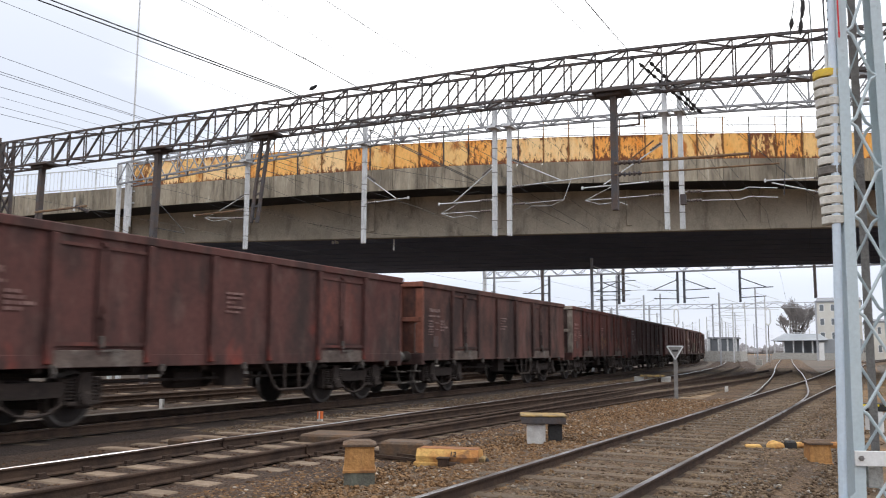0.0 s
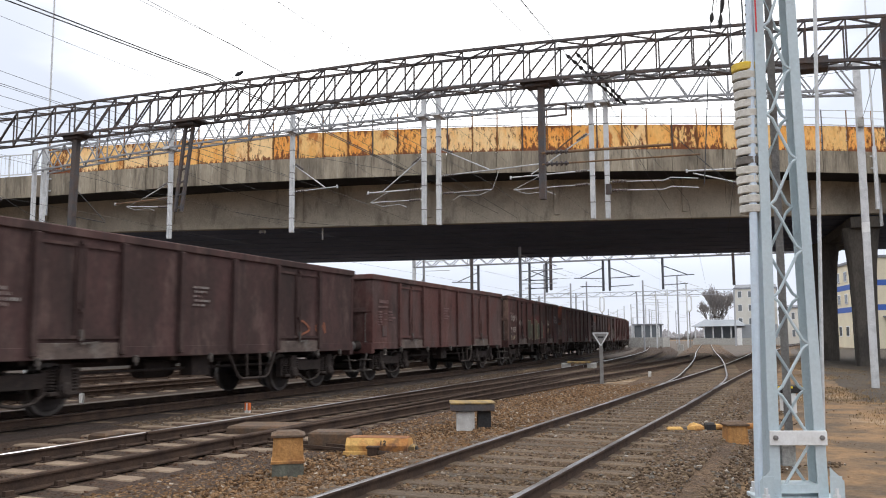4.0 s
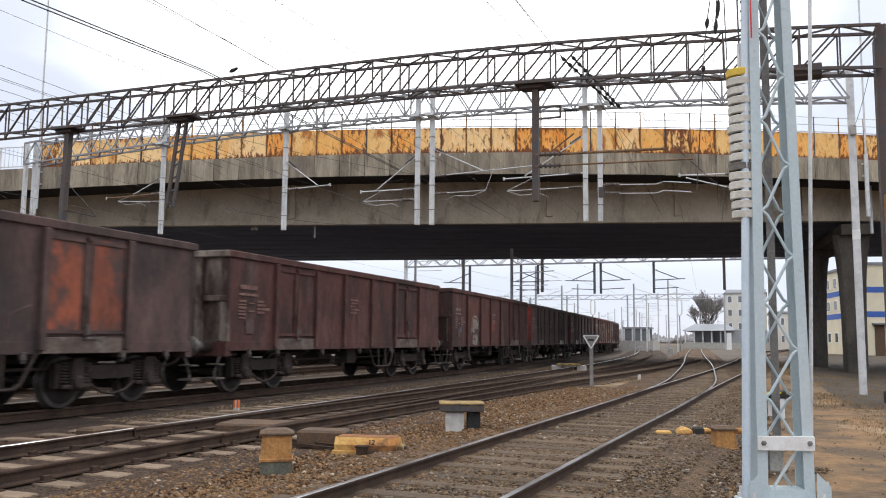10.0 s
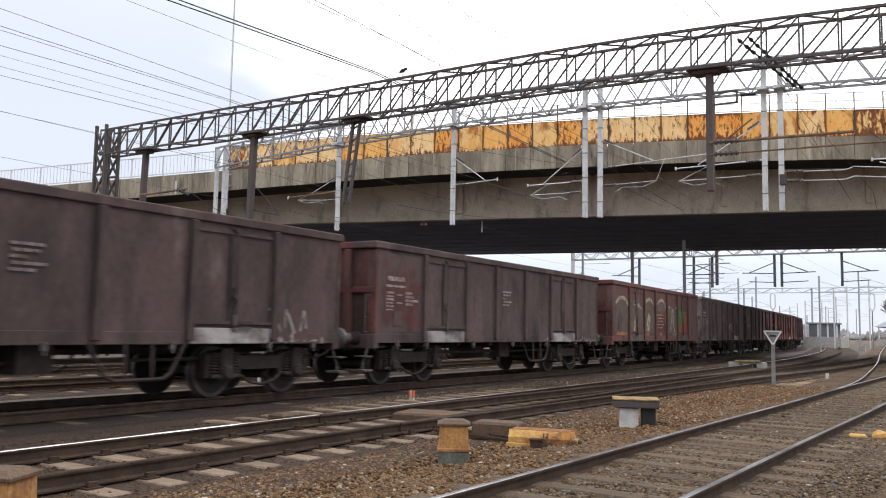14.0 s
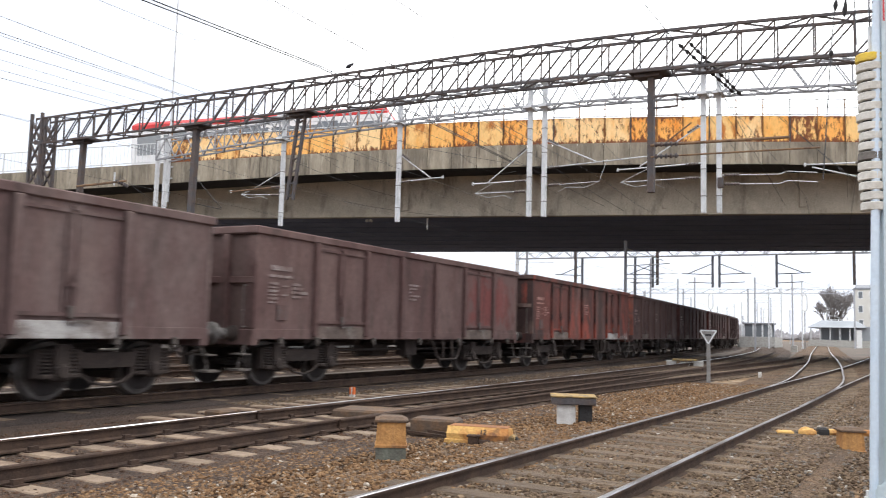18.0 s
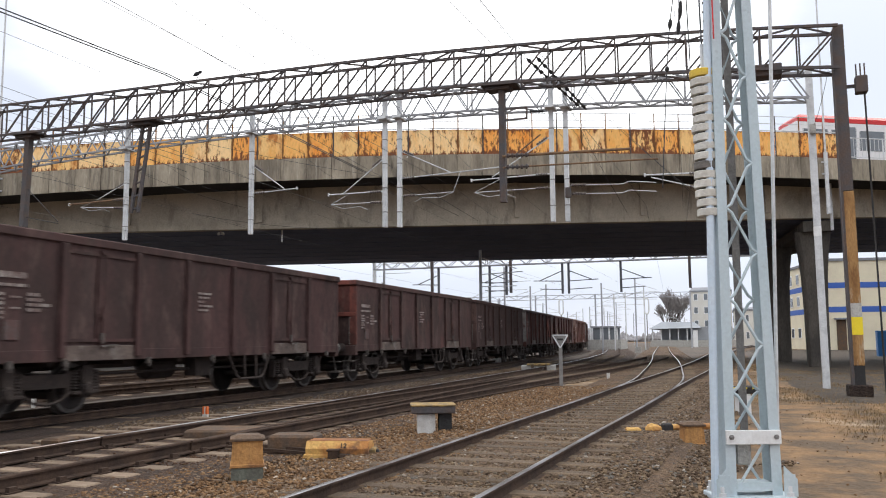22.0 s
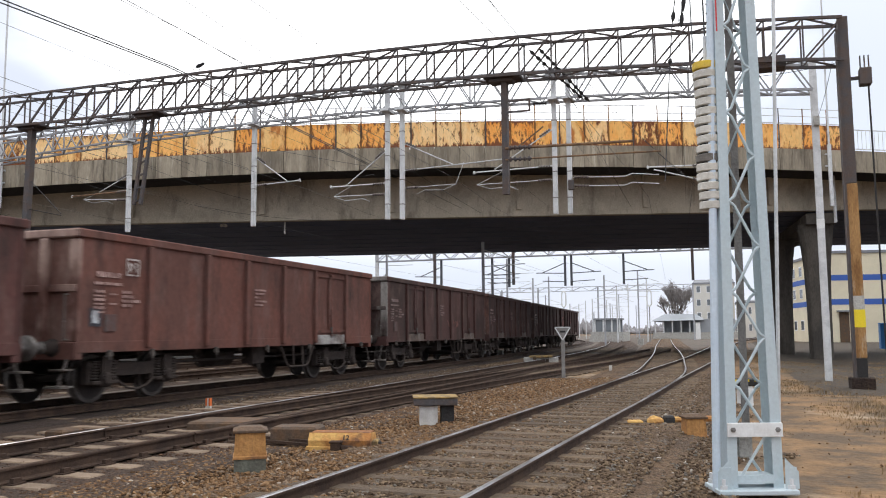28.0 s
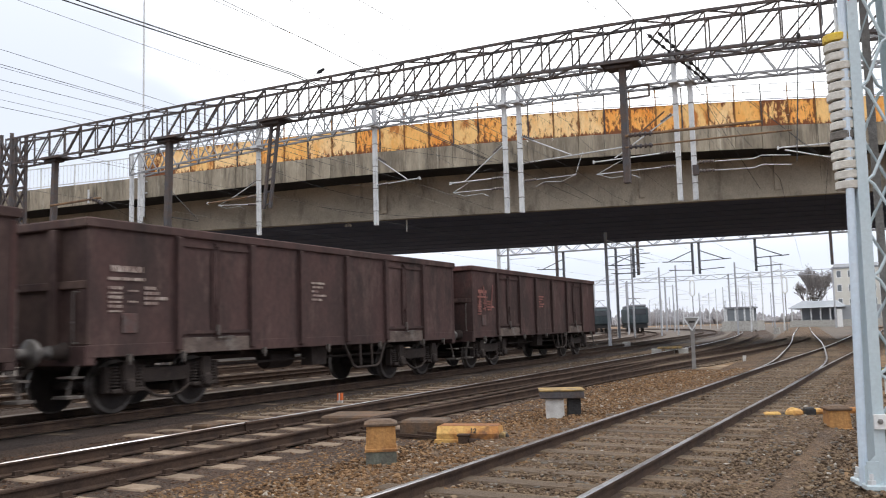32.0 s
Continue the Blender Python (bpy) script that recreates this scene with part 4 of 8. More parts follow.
def g1_top(x):
    return 10.25 - (0.0029 * (x + 12) ** 2 if x > -12 else 0.0)


def g2_top(x):
    return 10.6 - (0.0026 * (x + 14) ** 2 if x > -14 else 0.0022 * (x + 14) ** 2)


def insulator(b, p, q, r=0.05, n=5):
    """A string of ribbed sheds from p to q."""
    p, q = Vector(p), Vector(q)
    d = q - p
    prof = []
    for i in range(n):
        t = d.length * (i + 0.15) / n
        e = d.length / n
        prof += [(t, r * 0.45), (t + e * 0.2, r), (t + e * 0.45, r), (t + e * 0.6, r * 0.45)]
    b.lathe(p, d, [(0, r * 0.3)] + prof + [(d.length, r * 0.3)], 8)


def dark_gantry():
    g = thing("dark_gantry", "dark steel lattice gantry spanning all the tracks", "gantry")
    gantry_beam(g, G1Y, -33.4, 3.15, g1_top, 1.13, 0.7, 0.96, "dark_steel", 0.075, 0.042, False)
    # the column by the path, rusty below, with a yellow band
    c = part("column", Build().box(3.06, 3.30, G1Y - 0.17, G1Y + 0.17, 5.2, 9.67, 0.02), "dark_steel", g)
    part("column_foot", Build().box(3.06, 3.31, G1Y - 0.18, G1Y + 0.18, 0.72, 5.2, 0.02), "worn_column", c, "pale lower column with rust")
    part("dark_base", Build().box(3.055, 3.305, G1Y - 0.175, G1Y + 0.175, 0.24, 0.72), "black", c)
    part("column_flange", Build().box(3.005, 3.055, G1Y - 0.2, G1Y + 0.2, 0.1, 9.3), "dark_steel", c)
    part("yellow_band", Build().box(3.050, 3.318, G1Y - 0.188, G1Y + 0.188, 1.50, 1.95), "yellow_band", c, "bright yellow painted band")
    part("pale_band", Build().box(3.054, 3.314, G1Y - 0.184, G1Y + 0.184, 1.95, 2.30), "grey_plinth", c, "pale grey painted band")
    part("footing", Build().box(2.9, 3.45, G1Y - 0.3, G1Y + 0.3, -0.4, 0.24, 0.03), "ballast_dark", c)
    # the far column, a narrow lattice tower
    col = Build()
    for x in (-33.7, -33.0):
        for dy in (-0.35, 0.35):
            col.beam((x, G1Y + dy, -0.1), (x, G1Y + dy, 10.5), 0.12)
    for i in range(10):
        z = 0.2 + i
        for dy in (-0.35, 0.35):
            col.beam((-33.7, G1Y + dy, z), (-33.0, G1Y + dy, z + 1), 0.08)
            col.beam((-33.0, G1Y + dy, z), (-33.7, G1Y + dy, z + 1), 0.08)
            col.beam((-33.7, G1Y + dy, z), (-33.0, G1Y + dy, z), 0.08)
    part("column", col, "dark_steel", g)
    # hanging posts under the beam
    for x, zb, wide in ((-6.04, 5.5, 0.18), (-18.8, 5.95, 0.5), (-24.0, 0.0, 0.28), (-30.6, 0.0, 0.26)):
        z1 = g1_top(x) - 1.13
        b = Build()
        if wide == 0.5:
            for s in (-1, 1):
                b.beam((x + s * 0.16, G1Y, z1), (x + s * 0.14 - 0.42, G1Y, zb), 0.1, 0.1)
            for i in range(7):
                z = zb + 0.1 + (z1 - zb) * i / 7
                b.beam((x - 0.54 + 0.058 * i, G1Y, z), (x - 0.24 + 0.058 * i, G1Y, z + 0.1), 0.05)
        else:
            w2 = wide * 0.75 if zb == 0.0 else wide
            b.beam((x - (0.25 if zb == 0.0 else 0.0), G1Y, zb), (x, G1Y, z1), w2, 0.22, up=(0, 1, 0))
        h = part("hanging_post", b, "dark_steel", g)
        b = Build().box(x - 0.6, x + 0.5, G1Y - 0.3, G1Y + 0.3, z1 - 0.02, z1 + 0.09, 0.02)
        b.box(x - 0.45, x + 0.28, G1Y - 0.22, G1Y + 0.22, z1 - 0.14, z1 - 0.02, 0.02)
        part("bracket", b, "dark_steel", h)
    # arms and insulators on the post over the near tracks
    part("arm_tube", Build().tube((-6.0, G1Y - 0.2, 6.84), (-2.3, G1Y - 0.2, 6.76), 0.04, 8), "rust_arm", g, "rusty brown arm tube")
    part("arm_tube", Build().tube((-6.0, G1Y - 0.2, 6.5), (-1.55, G1Y - 0.2, 6.42), 0.026, 8), "rust_arm", g, "thin rusty brown arm tube")
    part("arm_strut", Build().tube((-5.6, G1Y - 0.2, 6.86), (-4.85, G1Y - 0.2, 7.4), 0.022, 6), "rust_arm", g)
    b = Build().beam((-5.95, G1Y - 0.2, 8.25), (-5.25, G1Y - 0.2, 8.25), 0.05).beam((-5.95, G1Y - 0.2, 7.92), (-5.25, G1Y - 0.2, 7.92), 0.05).beam((-5.25, G1Y - 0.2, 7.9), (-5.25, G1Y - 0.2, 8.27), 0.05)
    part("arm_bracket", b, "dark_steel", g)
    for z in (6.84, 6.5):
        q = Build()
        insulator(q, (-5.9, G1Y - 0.22, z), (-5.2, G1Y - 0.22, z - 0.02), 0.075, 5)
        part("insulator", q, "dark_steel", g)
    for p, q in (((-5.15, G1Y - 0.2, 8.1), (-4.75, G1Y - 0.2, 8.08)), ((-5.2, G1Y - 0.3, 9.7), (-3.9, G1Y + 1.2, 8.5)), ((-4.9, G1Y - 0.3, 9.7), (-3.7, G1Y + 1.2, 8.4))):
        b = Build()
        insulator(b, p, q, 0.055, 9)
        part("insulator_string", b, "black", g)
    # rusty arm on the far standing post
    x, z, reach = -30.6, 7.08, 3.0
    part("arm_tube", Build().tube((x, G1Y - 0.2, z), (x + reach, G1Y - 0.2, z + 0.05), 0.05, 8), "rust_arm", g, "rusty brown arm tube")
    part("arm_strut", Build().tube((x + reach - 0.7, G1Y - 0.2, z + 0.45), (x + reach - 0.7, G1Y - 0.2, z - 0.1), 0.04, 6), "galvanised", g)
    q = Build()
    insulator(q, (x + reach - 0.6, G1Y - 0.2, z + 0.1), (x + reach + 0.15, G1Y - 0.2, z - 0.2), 0.08, 5)
    part("insulator", q, "dark_steel", g)
    # signal box on the column
    b = Build().box(3.5, 3.78, G1Y - 0.3, G1Y, 7.75, 8.2, 0.02)
    b.beam((3.28, G1Y, 8.0), (3.6, G1Y, 8.0), 0.08)
    for i in range(3):
        b.tube((3.54 + i * 0.1, G1Y - 0.15, 8.2), (3.54 + i * 0.1, G1Y - 0.15, 8.55), 0.02, 6)
    part("switch_box", b, "dark_steel", g)
    part("down_pipe", Build().tube((3.75, G1Y - 0.2, 0.0), (3.7, G1Y - 0.2, 7.78), 0.025, 6), "black", g)
    # flat box hung under the beam near the column
    part("hung_box", Build().box(0.95, 1.75, G1Y - 0.25, G1Y + 0.25, 8.45, 8.78, 0.02), "dark_steel", g)


def cantilever(parent, x, zb, side, diag, level, lower, brown=False):
    """Catenary arms on a hanging tube: strut, level tube and light lower arm, each (height at the tube, reach, height at its end) above zb."""
    y, s = G2Y, side

    def end_on(z0, reach, z1, r, name, mat):
        part(name, Build().tube((x, y, zb + z0), (x + s * reach, y, zb + z1), r, 7), mat, parent)
        d = Vector((s * reach, 0, z1 - z0)).normalized()
        q = Build()
        p = Vector((x + s * 0.1, y, zb + z0))
        insulator(q, p + d * 0.05, p + d * 0.5, 0.055, 5)
        part("insulator", q, "insulator", parent)

    if diag:
        end_on(*diag, 0.022, "strut", "galvanised")
    if level:
        end_on(*level, 0.034 if brown else 0.024, "level_tube", "rust_arm" if brown else "galvanised")
        part("end_clamp", Build().box(x + s * level[1] - 0.03, x + s * level[1] + 0.03, y - 0.03, y + 0.03, zb + level[2] - 0.06, zb + level[2] + 0.06, 0.01), "galvanised", parent)
    if lower:
        end_on(*lower, 0.014, "lower_tube", "galvanised")
        e = x + s * lower[1]
        part("drop_rod", Build().tube((x + s * level[1] * 0.62, y, zb + level[2]), (e, y, zb + lower[2]), 0.011, 5), "galvanised", parent)
        part("steady_arm", Build().wire([(e, y, zb + lower[2]), (e - s * 0.5, y, zb + lower[2] - 0.18), (e - s * 1.2, y, zb + lower[2] - 0.14), (e - s * 1.5, y, zb + lower[2] - 0.28)], 0.01, 5), "galvanised", parent)


def white_gantry():
    g = thing("galvanised_gantry", "pale galvanised lattice gantry with hanging contact-wire tubes", "gantry")
    gantry_beam(g, G2Y, -30.6, 2.8, g2_top, 0.97, 0.6, 0.62, "gantry_zinc", 0.07, 0.042)
    for x0, x1, w, zb in ((2.75, 2.95, 0.22, -0.45), (-30.3, -30.13, 0.17, 0.0), (-30.85, -30.70, 0.15, 0.0)):
        b = Build().box(x0, x1, G2Y - w / 2, G2Y + w / 2, zb, g2_top(x0) + 0.1, 0.015)
        c = part("column", b, "galvanised", g)
        if x0 > 0:
            part("pale_band", Build().box(x0 - 0.004, x1 + 0.004, G2Y - w / 2 - 0.004, G2Y + w / 2 + 0.004, 4.55, 4.85), "white_plate", c)
            part("wire_clamp", Build().box(2.78, 2.95, G2Y - 0.28, G2Y - 0.13, 7.75, 8.05, 0.01), "grey_plinth", c)
    arms = ((-23.15, 5.65, -1, (2.4, 1.5, 1.75), (1.72, 2.9, 1.65), (1.35, 2.3, 1.5)), (-17.25, 5.6, 1, (2.75, 1.45, 1.7), (1.6, 2.0, 1.68), None), (-11.62, 5.58, -1, (2.6, 1.7, 1.35), (1.35, 2.3, 1.35), (0.95, 2.2, 0.98)),
            (-11.04, 5.55, 1, (2.85, 1.95, 1.9), (1.8, 3.8, 1.95), (1.15, 2.06, 1.18)), (-5.4, 5.45, -1, (3.0, 2.15, 1.7), (1.68, 2.9, 1.64), (1.2, 2.8, 1.2)), (-4.9, 5.43, 1, None, None, None), (-0.3, 5.3, -1, (0.92, 1.8, 1.46), (1.5, 2.0, 1.55), None))
    for x, zb, side, diag, level, lower in arms:
        b = Build().box(x - 0.075, x + 0.075, G2Y - 0.075, G2Y + 0.075, zb, g2_top(x) + 0.15, 0.012)
        for z in (g2_top(x) - 0.97, g2_top(x)):
            b.box(x - 0.16, x + 0.16, G2Y - 0.36, G2Y + 0.36, z - 0.05, z + 0.05)
        h = part("hanging_tube", b, "galvanised", g)
        cantilever(h, x, zb, side, diag, level, lower, x < -23)
        if not level:
            # two light kinked arms on a dark bracket
            part("arm_bracket", Build().box(x - 0.03, x + 0.16, G2Y - 0.2, G2Y - 0.1, zb + 0.8, zb + 1.15, 0.01), "dark_steel", h)
            for dz in (1.25, 0.95):
                part("steady_arm", Build().wire([(x + 0.1, G2Y, zb + dz), (x + 1.85, G2Y, zb + dz - 0.08), (x + 2.1, G2Y, zb + dz), (x + 2.95, G2Y, zb + dz - 0.1)], 0.018, 6), "galvanised", h)
                q = Build()
                insulator(q, (x + 0.15, G2Y, zb + dz), (x + 0.65, G2Y, zb + dz - 0.02), 0.06, 5)
                part("insulator", q, "insulator", h)
        for k in range(4):
            z = zb + 0.55 + k * 0.9
            part("band", Build().box(x - 0.088, x + 0.088, G2Y - 0.088, G2Y + 0.088, z, z + 0.03), "sign_grey", h)


dark_gantry()
white_gantry()


# ---- the near lattice mast with its tension weights ----
MC, MU, MN = Vector((0.155, 8.225, 0)), Vector((0.947, 0.321, 0)), Vector((-0.321, 0.947, 0))


def mp(u, v, z):
    p = MC + MU * u + MN * v
    return (p.x, p.y, z)


def near_mast():
    m = thing("lattice_mast", "pale blue-grey lattice mast bolted to a foot plate", "catenary mast")
    top = 7.6

    def half(z):
        return 0.205 - 0.0125 * z

    for s in (-1, 1):
        # channel legs, open to the inside
        b = Build()
        sec = [(-0.045, -0.106), (0.045, -0.106), (0.045, 0.106), (-0.045, 0.106), (-0.045, 0.094), (0.033, 0.094), (0.033, -0.094), (-0.045, -0.094)]
        vs = [mp(s * (half(z) + a), v * k, z) for z, k in ((0.02, 1.0), (top, 0.75)) for a, v in sec]
        b.add(vs, [(i, (i + 1) % 8, 8 + (i + 1) % 8, 8 + i) for i in range(8)] + [tuple(range(7, -1, -1)), tuple(range(8, 16))])
        part("leg", b, "blue_grey", m)
    for v in (-0.085, 0.085):
        n = 17
        z0 = 0.12
        for i in range(n):
            b = Build()
            z1 = z0 + 0.42
            s = 1 if (i % 2) == (v > 0) else -1
            b.wire([mp(-s * (half(z0) - 0.04), v, z0), mp(-s * (half(z0) - 0.09), v, z0 + 0.04), mp(s * (half(z1) - 0.09), v, z1 - 0.04), mp(s * (half(z1) - 0.04), v, z1)], 0.014, 8)
            z0 = z1
            part("lacing_rod", b, "blue_grey", m)
    b = Build().box(-0.36, 0.34, -0.22, 0.22, 0.0, 0.05, 0.01)
    for s in (-1, 1):
        b.add([(s * 0.24, -0.17, 0.05), (s * 0.36, -0.17, 0.05), (s * 0.36, -0.17, 0.2), (s * 0.24, -0.17, 0.32)], [(0, 1, 2, 3)])
        b.box(min(s * 0.24, s * 0.34), max(s * 0.24, s * 0.34), -0.175, -0.16, 0.05, 0.24)
    foot = part("foot_plate", b, "blue_grey", m)
    foot.matrix_basis = Matrix.Translation(MC) @ pose(0, 0, 0, 0, 0, 18.7)
    for u in (-0.31, 0.29):
        for v in (-0.17, 0.17):
            b = Build().tube(mp(u, v, 0.05), mp(u, v, 0.14), 0.02, 6).tube(mp(u, v, 0.05), mp(u, v, 0.085), 0.036, 6)
            part("anchor_bolt", b, "galvanised", foot).parent = m
    b = Build().box(-0.165, 0.165, -0.11, 0.11, 0.09, 0.16)
    part("foot_tie", b, "blue_grey", m).matrix_basis = Matrix.Translation(MC) @ pose(0, 0, 0, 0, 0, 18.7)
    b = Build().box(-0.245, 0.245, -0.145, -0.118, 0.50, 0.625, 0.004)
    pl = part("cross_plate", b, "white_plate", m, "white plate clamped across the legs")
    pl.matrix_basis = Matrix.Translation(MC) @ pose(0, 0, 0, 0, 0, 18.7)
    for u in (-0.2, 0.2):
        b = Build().lathe((u, -0.145, 0.565), (0, -1, 0), [(0, 0.024), (0.012, 0.024), (0.013, 0.012), (0.03, 0.012)], 6)
        part("bolt", b, "sign_grey", pl)
    # earthing pipe and conduit beside the legs
    part("side_tube", Build().tube(mp(-0.335, -0.05, 0.02), mp(-0.14, -0.05, top), 0.036, 12), "mast_tube", m, "round tube along the outer leg")
    part("conduit", Build().tube(mp(0.268, 0.0, 0.5), mp(0.51, 0.0, top), 0.017, 8), "galvanised", m)
    b = Build().box(-0.10, 0.02, 0.0, 0.1, 0.30, 0.52, 0.01)
    part("small_box", b, "grey_plinth", m).matrix_basis = Matrix.Translation(MC) @ pose(0, 0, 0, 0, 0, 18.7)
    # red and white rod high on the leg, with a row of studs
    part("red_rod", Build().tube(mp(-0.19, -0.13, 4.25), mp(-0.185, -0.13, top), 0.008, 6), "bus_red", m)
    b = Build()
    for i in range(8):
        z = 4.0 + i * 0.09
        b.tube(mp(-0.26, -0.05, z), mp(-0.20, -0.05, z), 0.012, 5)
    part("stud_row", b, "dark_steel", m)
    # a hidden rear core: the inner stiffening strip
    part("inner_strip", Build().beam(mp(0.0, 0.09, 0.3), mp(0.0, 0.07, top), 0.07, 0.012, up=MN), "sign_grey", m)


def weight_stack():
    w = thing("tension_weights", "stack of pale round tension weights with a yellow cap", "tension weight")
    cx, cy = mp(-0.255, 0.03, 0)[:2]
    rnd = random.Random(8)
    n = 16
    z0, dz = 2.57, 0.0895
    for i in range(n):
        z = z0 + i * dz
        r = 0.118 + rnd.uniform(-0.004, 0.004)
        ox, oy = rnd.uniform(-0.008, 0.008), rnd.uniform(-0.008, 0.008)
        b = Build().lathe((cx + ox, cy + oy, z), (rnd.uniform(-0.02, 0.02), rnd.uniform(-0.02, 0.02), 1),
                          [(0.007, r - 0.012), (0.014, r), (dz - 0.016, r), (dz - 0.008, r - 0.01)], 22)
        mat = "weight_dark" if i == 5 else ("yellow_top" if i == n - 1 else "weight")
        part("weight_disc", b, mat, w, "yellow painted cap disc" if i == n - 1 else ("dark weathered disc" if i == 5 else ""))
    part("core_tube", Build().tube((cx, cy, z0 + 0.02), (cx, cy, z0 + n * dz - 0.03), 0.085, 14), "black", w, "dark core between the discs")
    part("core_rod", Build().tube((cx, cy, z0 - 0.03), (cx, cy, z0 + n * dz + 0.25), 0.02, 8), "galvanised", w)
    b = Build()
    b.tube((cx, cy, z0 + n * dz + 0.2), (cx - 0.05, cy, 8.5), 0.008, 5)
    b.tube((cx - 0.12, cy + 0.3, 4.2), (cx - 0.2, cy + 0.3, 8.5), 0.006, 5)
    part("cable", b, "wire", w)


near_mast()
weight_stack()


def tension_cables():
    p = thing("tension_cables", "black insulator clamps on thin tension cables", "insulator")
    for q, h in (((-0.52, 11.05, 5.57), 0.14), ((-0.39, 11.07, 5.75), 0.26), ((-0.42, 11.09, 5.52), 0.2), ((-0.58, 11.10, 4.98), 0.08)):
        b = Build().lathe((q[0], q[1], q[2] - h / 2), (0.1, 0, 1), [(0, 0.008), (h * 0.15, 0.02), (h * 0.5, 0.03), (h * 0.85, 0.02), (h, 0.008)], 8)
        part("clamp", b, "black", p)
    part("cable", Build().wire([(-0.70, 11.24, 3.42), (-0.58, 11.10, 4.98), (-0.52, 11.05, 5.57), (-0.42, 11.02, 6.16), mp(-0.05, 0, 7.6)], 0.007, 5), "wire", p)
    part("cable", Build().wire([(-0.42, 11.09, 5.52), (-0.39, 11.07, 5.75), (-0.39, 11.07, 7.25), mp(0.05, 0, 7.6)], 0.009, 5), "wire", p)


tension_cables()


# ---- overhead wires ----
def wires():
    def span(name, pts, r, label, sag=0.0):
        b = Build()
        for a, c in zip(pts, pts[1:]):
            n = 10
            line = []
            for i in range(n + 1):
                t = i / n
                line.append((a[0] + (c[0] - a[0]) * t, a[1] + (c[1] - a[1]) * t, a[2] + (c[2] - a[2]) * t - sag * 4 * t * (1 - t)))
            b.wire(line, r, 5)
        ob = part(name, b, "wire", None)
        tagged(ob, label, "wire", group="overhead wires")

    # feeders above the dark gantry: where each crosses it, and a point nearer the eye
    for (x0, z0), (x1, y1, z1), r in (((-18.13, 10.76), (-19.97, 14.84, 11.06), 0.026), ((-17.95, 10.74), (-19.75, 14.84, 11.1), 0.026), ((-17.17, 11.78), (-18.09, 18.34, 12.08), 0.011),
                                      ((-15.72, 11.76), (-15.79, 19.4, 12.06), 0.009), ((-14.23, 12.23), (-14.7, 21.13, 12.53), 0.007), ((-23.85, 10.51), (-24.42, 17.06, 10.81), 0.011),
                                      ((-25.68, 10.73), (-26.65, 18.67, 11.03), 0.011), ((-26.78, 10.74), (-28.0, 19.65, 11.04), 0.013), ((-28.39, 10.5), (-29.59, 20.82, 10.8), 0.01),
                                      ((-29.58, 10.59), (-30.83, 21.71, 10.89), 0.013), ((-6.33, 10.38), (-6.8, 20.17, 10.68), 0.009), ((-5.49, 10.07), (-5.79, 19.87, 10.37), 0.008)):
        k = 40.0 / (G1Y - y1)
        far = (x0 + (x0 - x1) * 0.5, 79.0, z0 - 1.2)
        r *= 0.8
        span("feeder_wire", [(x0 + (x1 - x0) * k, G1Y - 40.0, z0 + (z1 - z0) * k), (x0, G1Y, z0), far], r, "thin dark feeder wire above the tracks", 0.0)
    # catenary over each track
    for x in (-22.0, -17.2, TRAIN_X, -7.45):
        span("contact_wire", [(x - 0.2, -45, 5.85), (x + 0.2, G1Y - 1, 5.85), (x - 0.2, G2Y, 5.85), (x - 0.3, 79.0, 5.85)], 0.005, "contact wire over a track")
        span("messenger_wire", [(x, -45, 7.4), (x, G1Y - 1, 7.3), (x, G2Y, 7.3), (x, 79.0, 7.3)], 0.004, "messenger wire over a track", 0.4)
    span("contact_wire", [(-4.6, -45, 5.85), (-2.4, G1Y, 5.85), (-2.3, G2Y, 5.85), (-5.2, 79.0, 5.85)], 0.005, "contact wire over a track")
    # slack lines near the gantry, tying insulators to the tubes
    for p, q in (((-4.9, G1Y - 0.3, 9.9), (-0.6, G2Y, 6.0)), ((-4.6, G1Y - 0.3, 9.5), (-2.9, G2Y, 5.6)), ((-3.5, G1Y - 0.5, 8.5), (-0.4, 30, 6.0)), ((-14.6, G2Y, 10.2), (-8.2, G2Y + 0.4, 5.7)),
                 ((-16.2, G2Y, 10.2), (-8.9, G2Y + 0.4, 5.9)), ((-22.7, G2Y, 8.5), (-17.6, G2Y + 0.5, 6.7)), ((-20.0, G2Y, 6.6), (-14.1, G2Y + 0.3, 5.7)), ((-28.2, G1Y, 7.4), (-25.0, G1Y, 5.8)),
                 ((-28.6, G1Y, 6.0), (-24.9, G1Y, 5.9)), ((-20.8, G2Y, 9.8), (-11.2, G2Y + 0.3, 7.4)), ((3.1, G1Y - 0.3, 8.4), (-0.4, G1Y - 0.3, 8.3)), ((2.9, G2Y - 0.2, 8.0), (2.9, G1Y, 8.5))):
        span("tie_wire", [p, q], 0.007, "slack dark tie wire", 0.12)
    # drop lines from the standing post to a hanging clamp
    for p, q in (((-24.3, G1Y, 7.4), (-22.5, G1Y, 5.8)), ((-24.2, G1Y, 6.1), (-22.5, G1Y, 5.75))):
        span("tie_wire", [p, q], 0.014, "slack dark tie wire", 0.0)
    for p, q in (((0.55, 9.3, 9.0), (-1.2, 30.0, 4.8)), ((-0.5, 12.0, 9.0), (-1.2, 30.0, 6.0))):
        span("stay_wire", [p, q], 0.005, "thin stay wire beside the mast", 0.0)


wires()


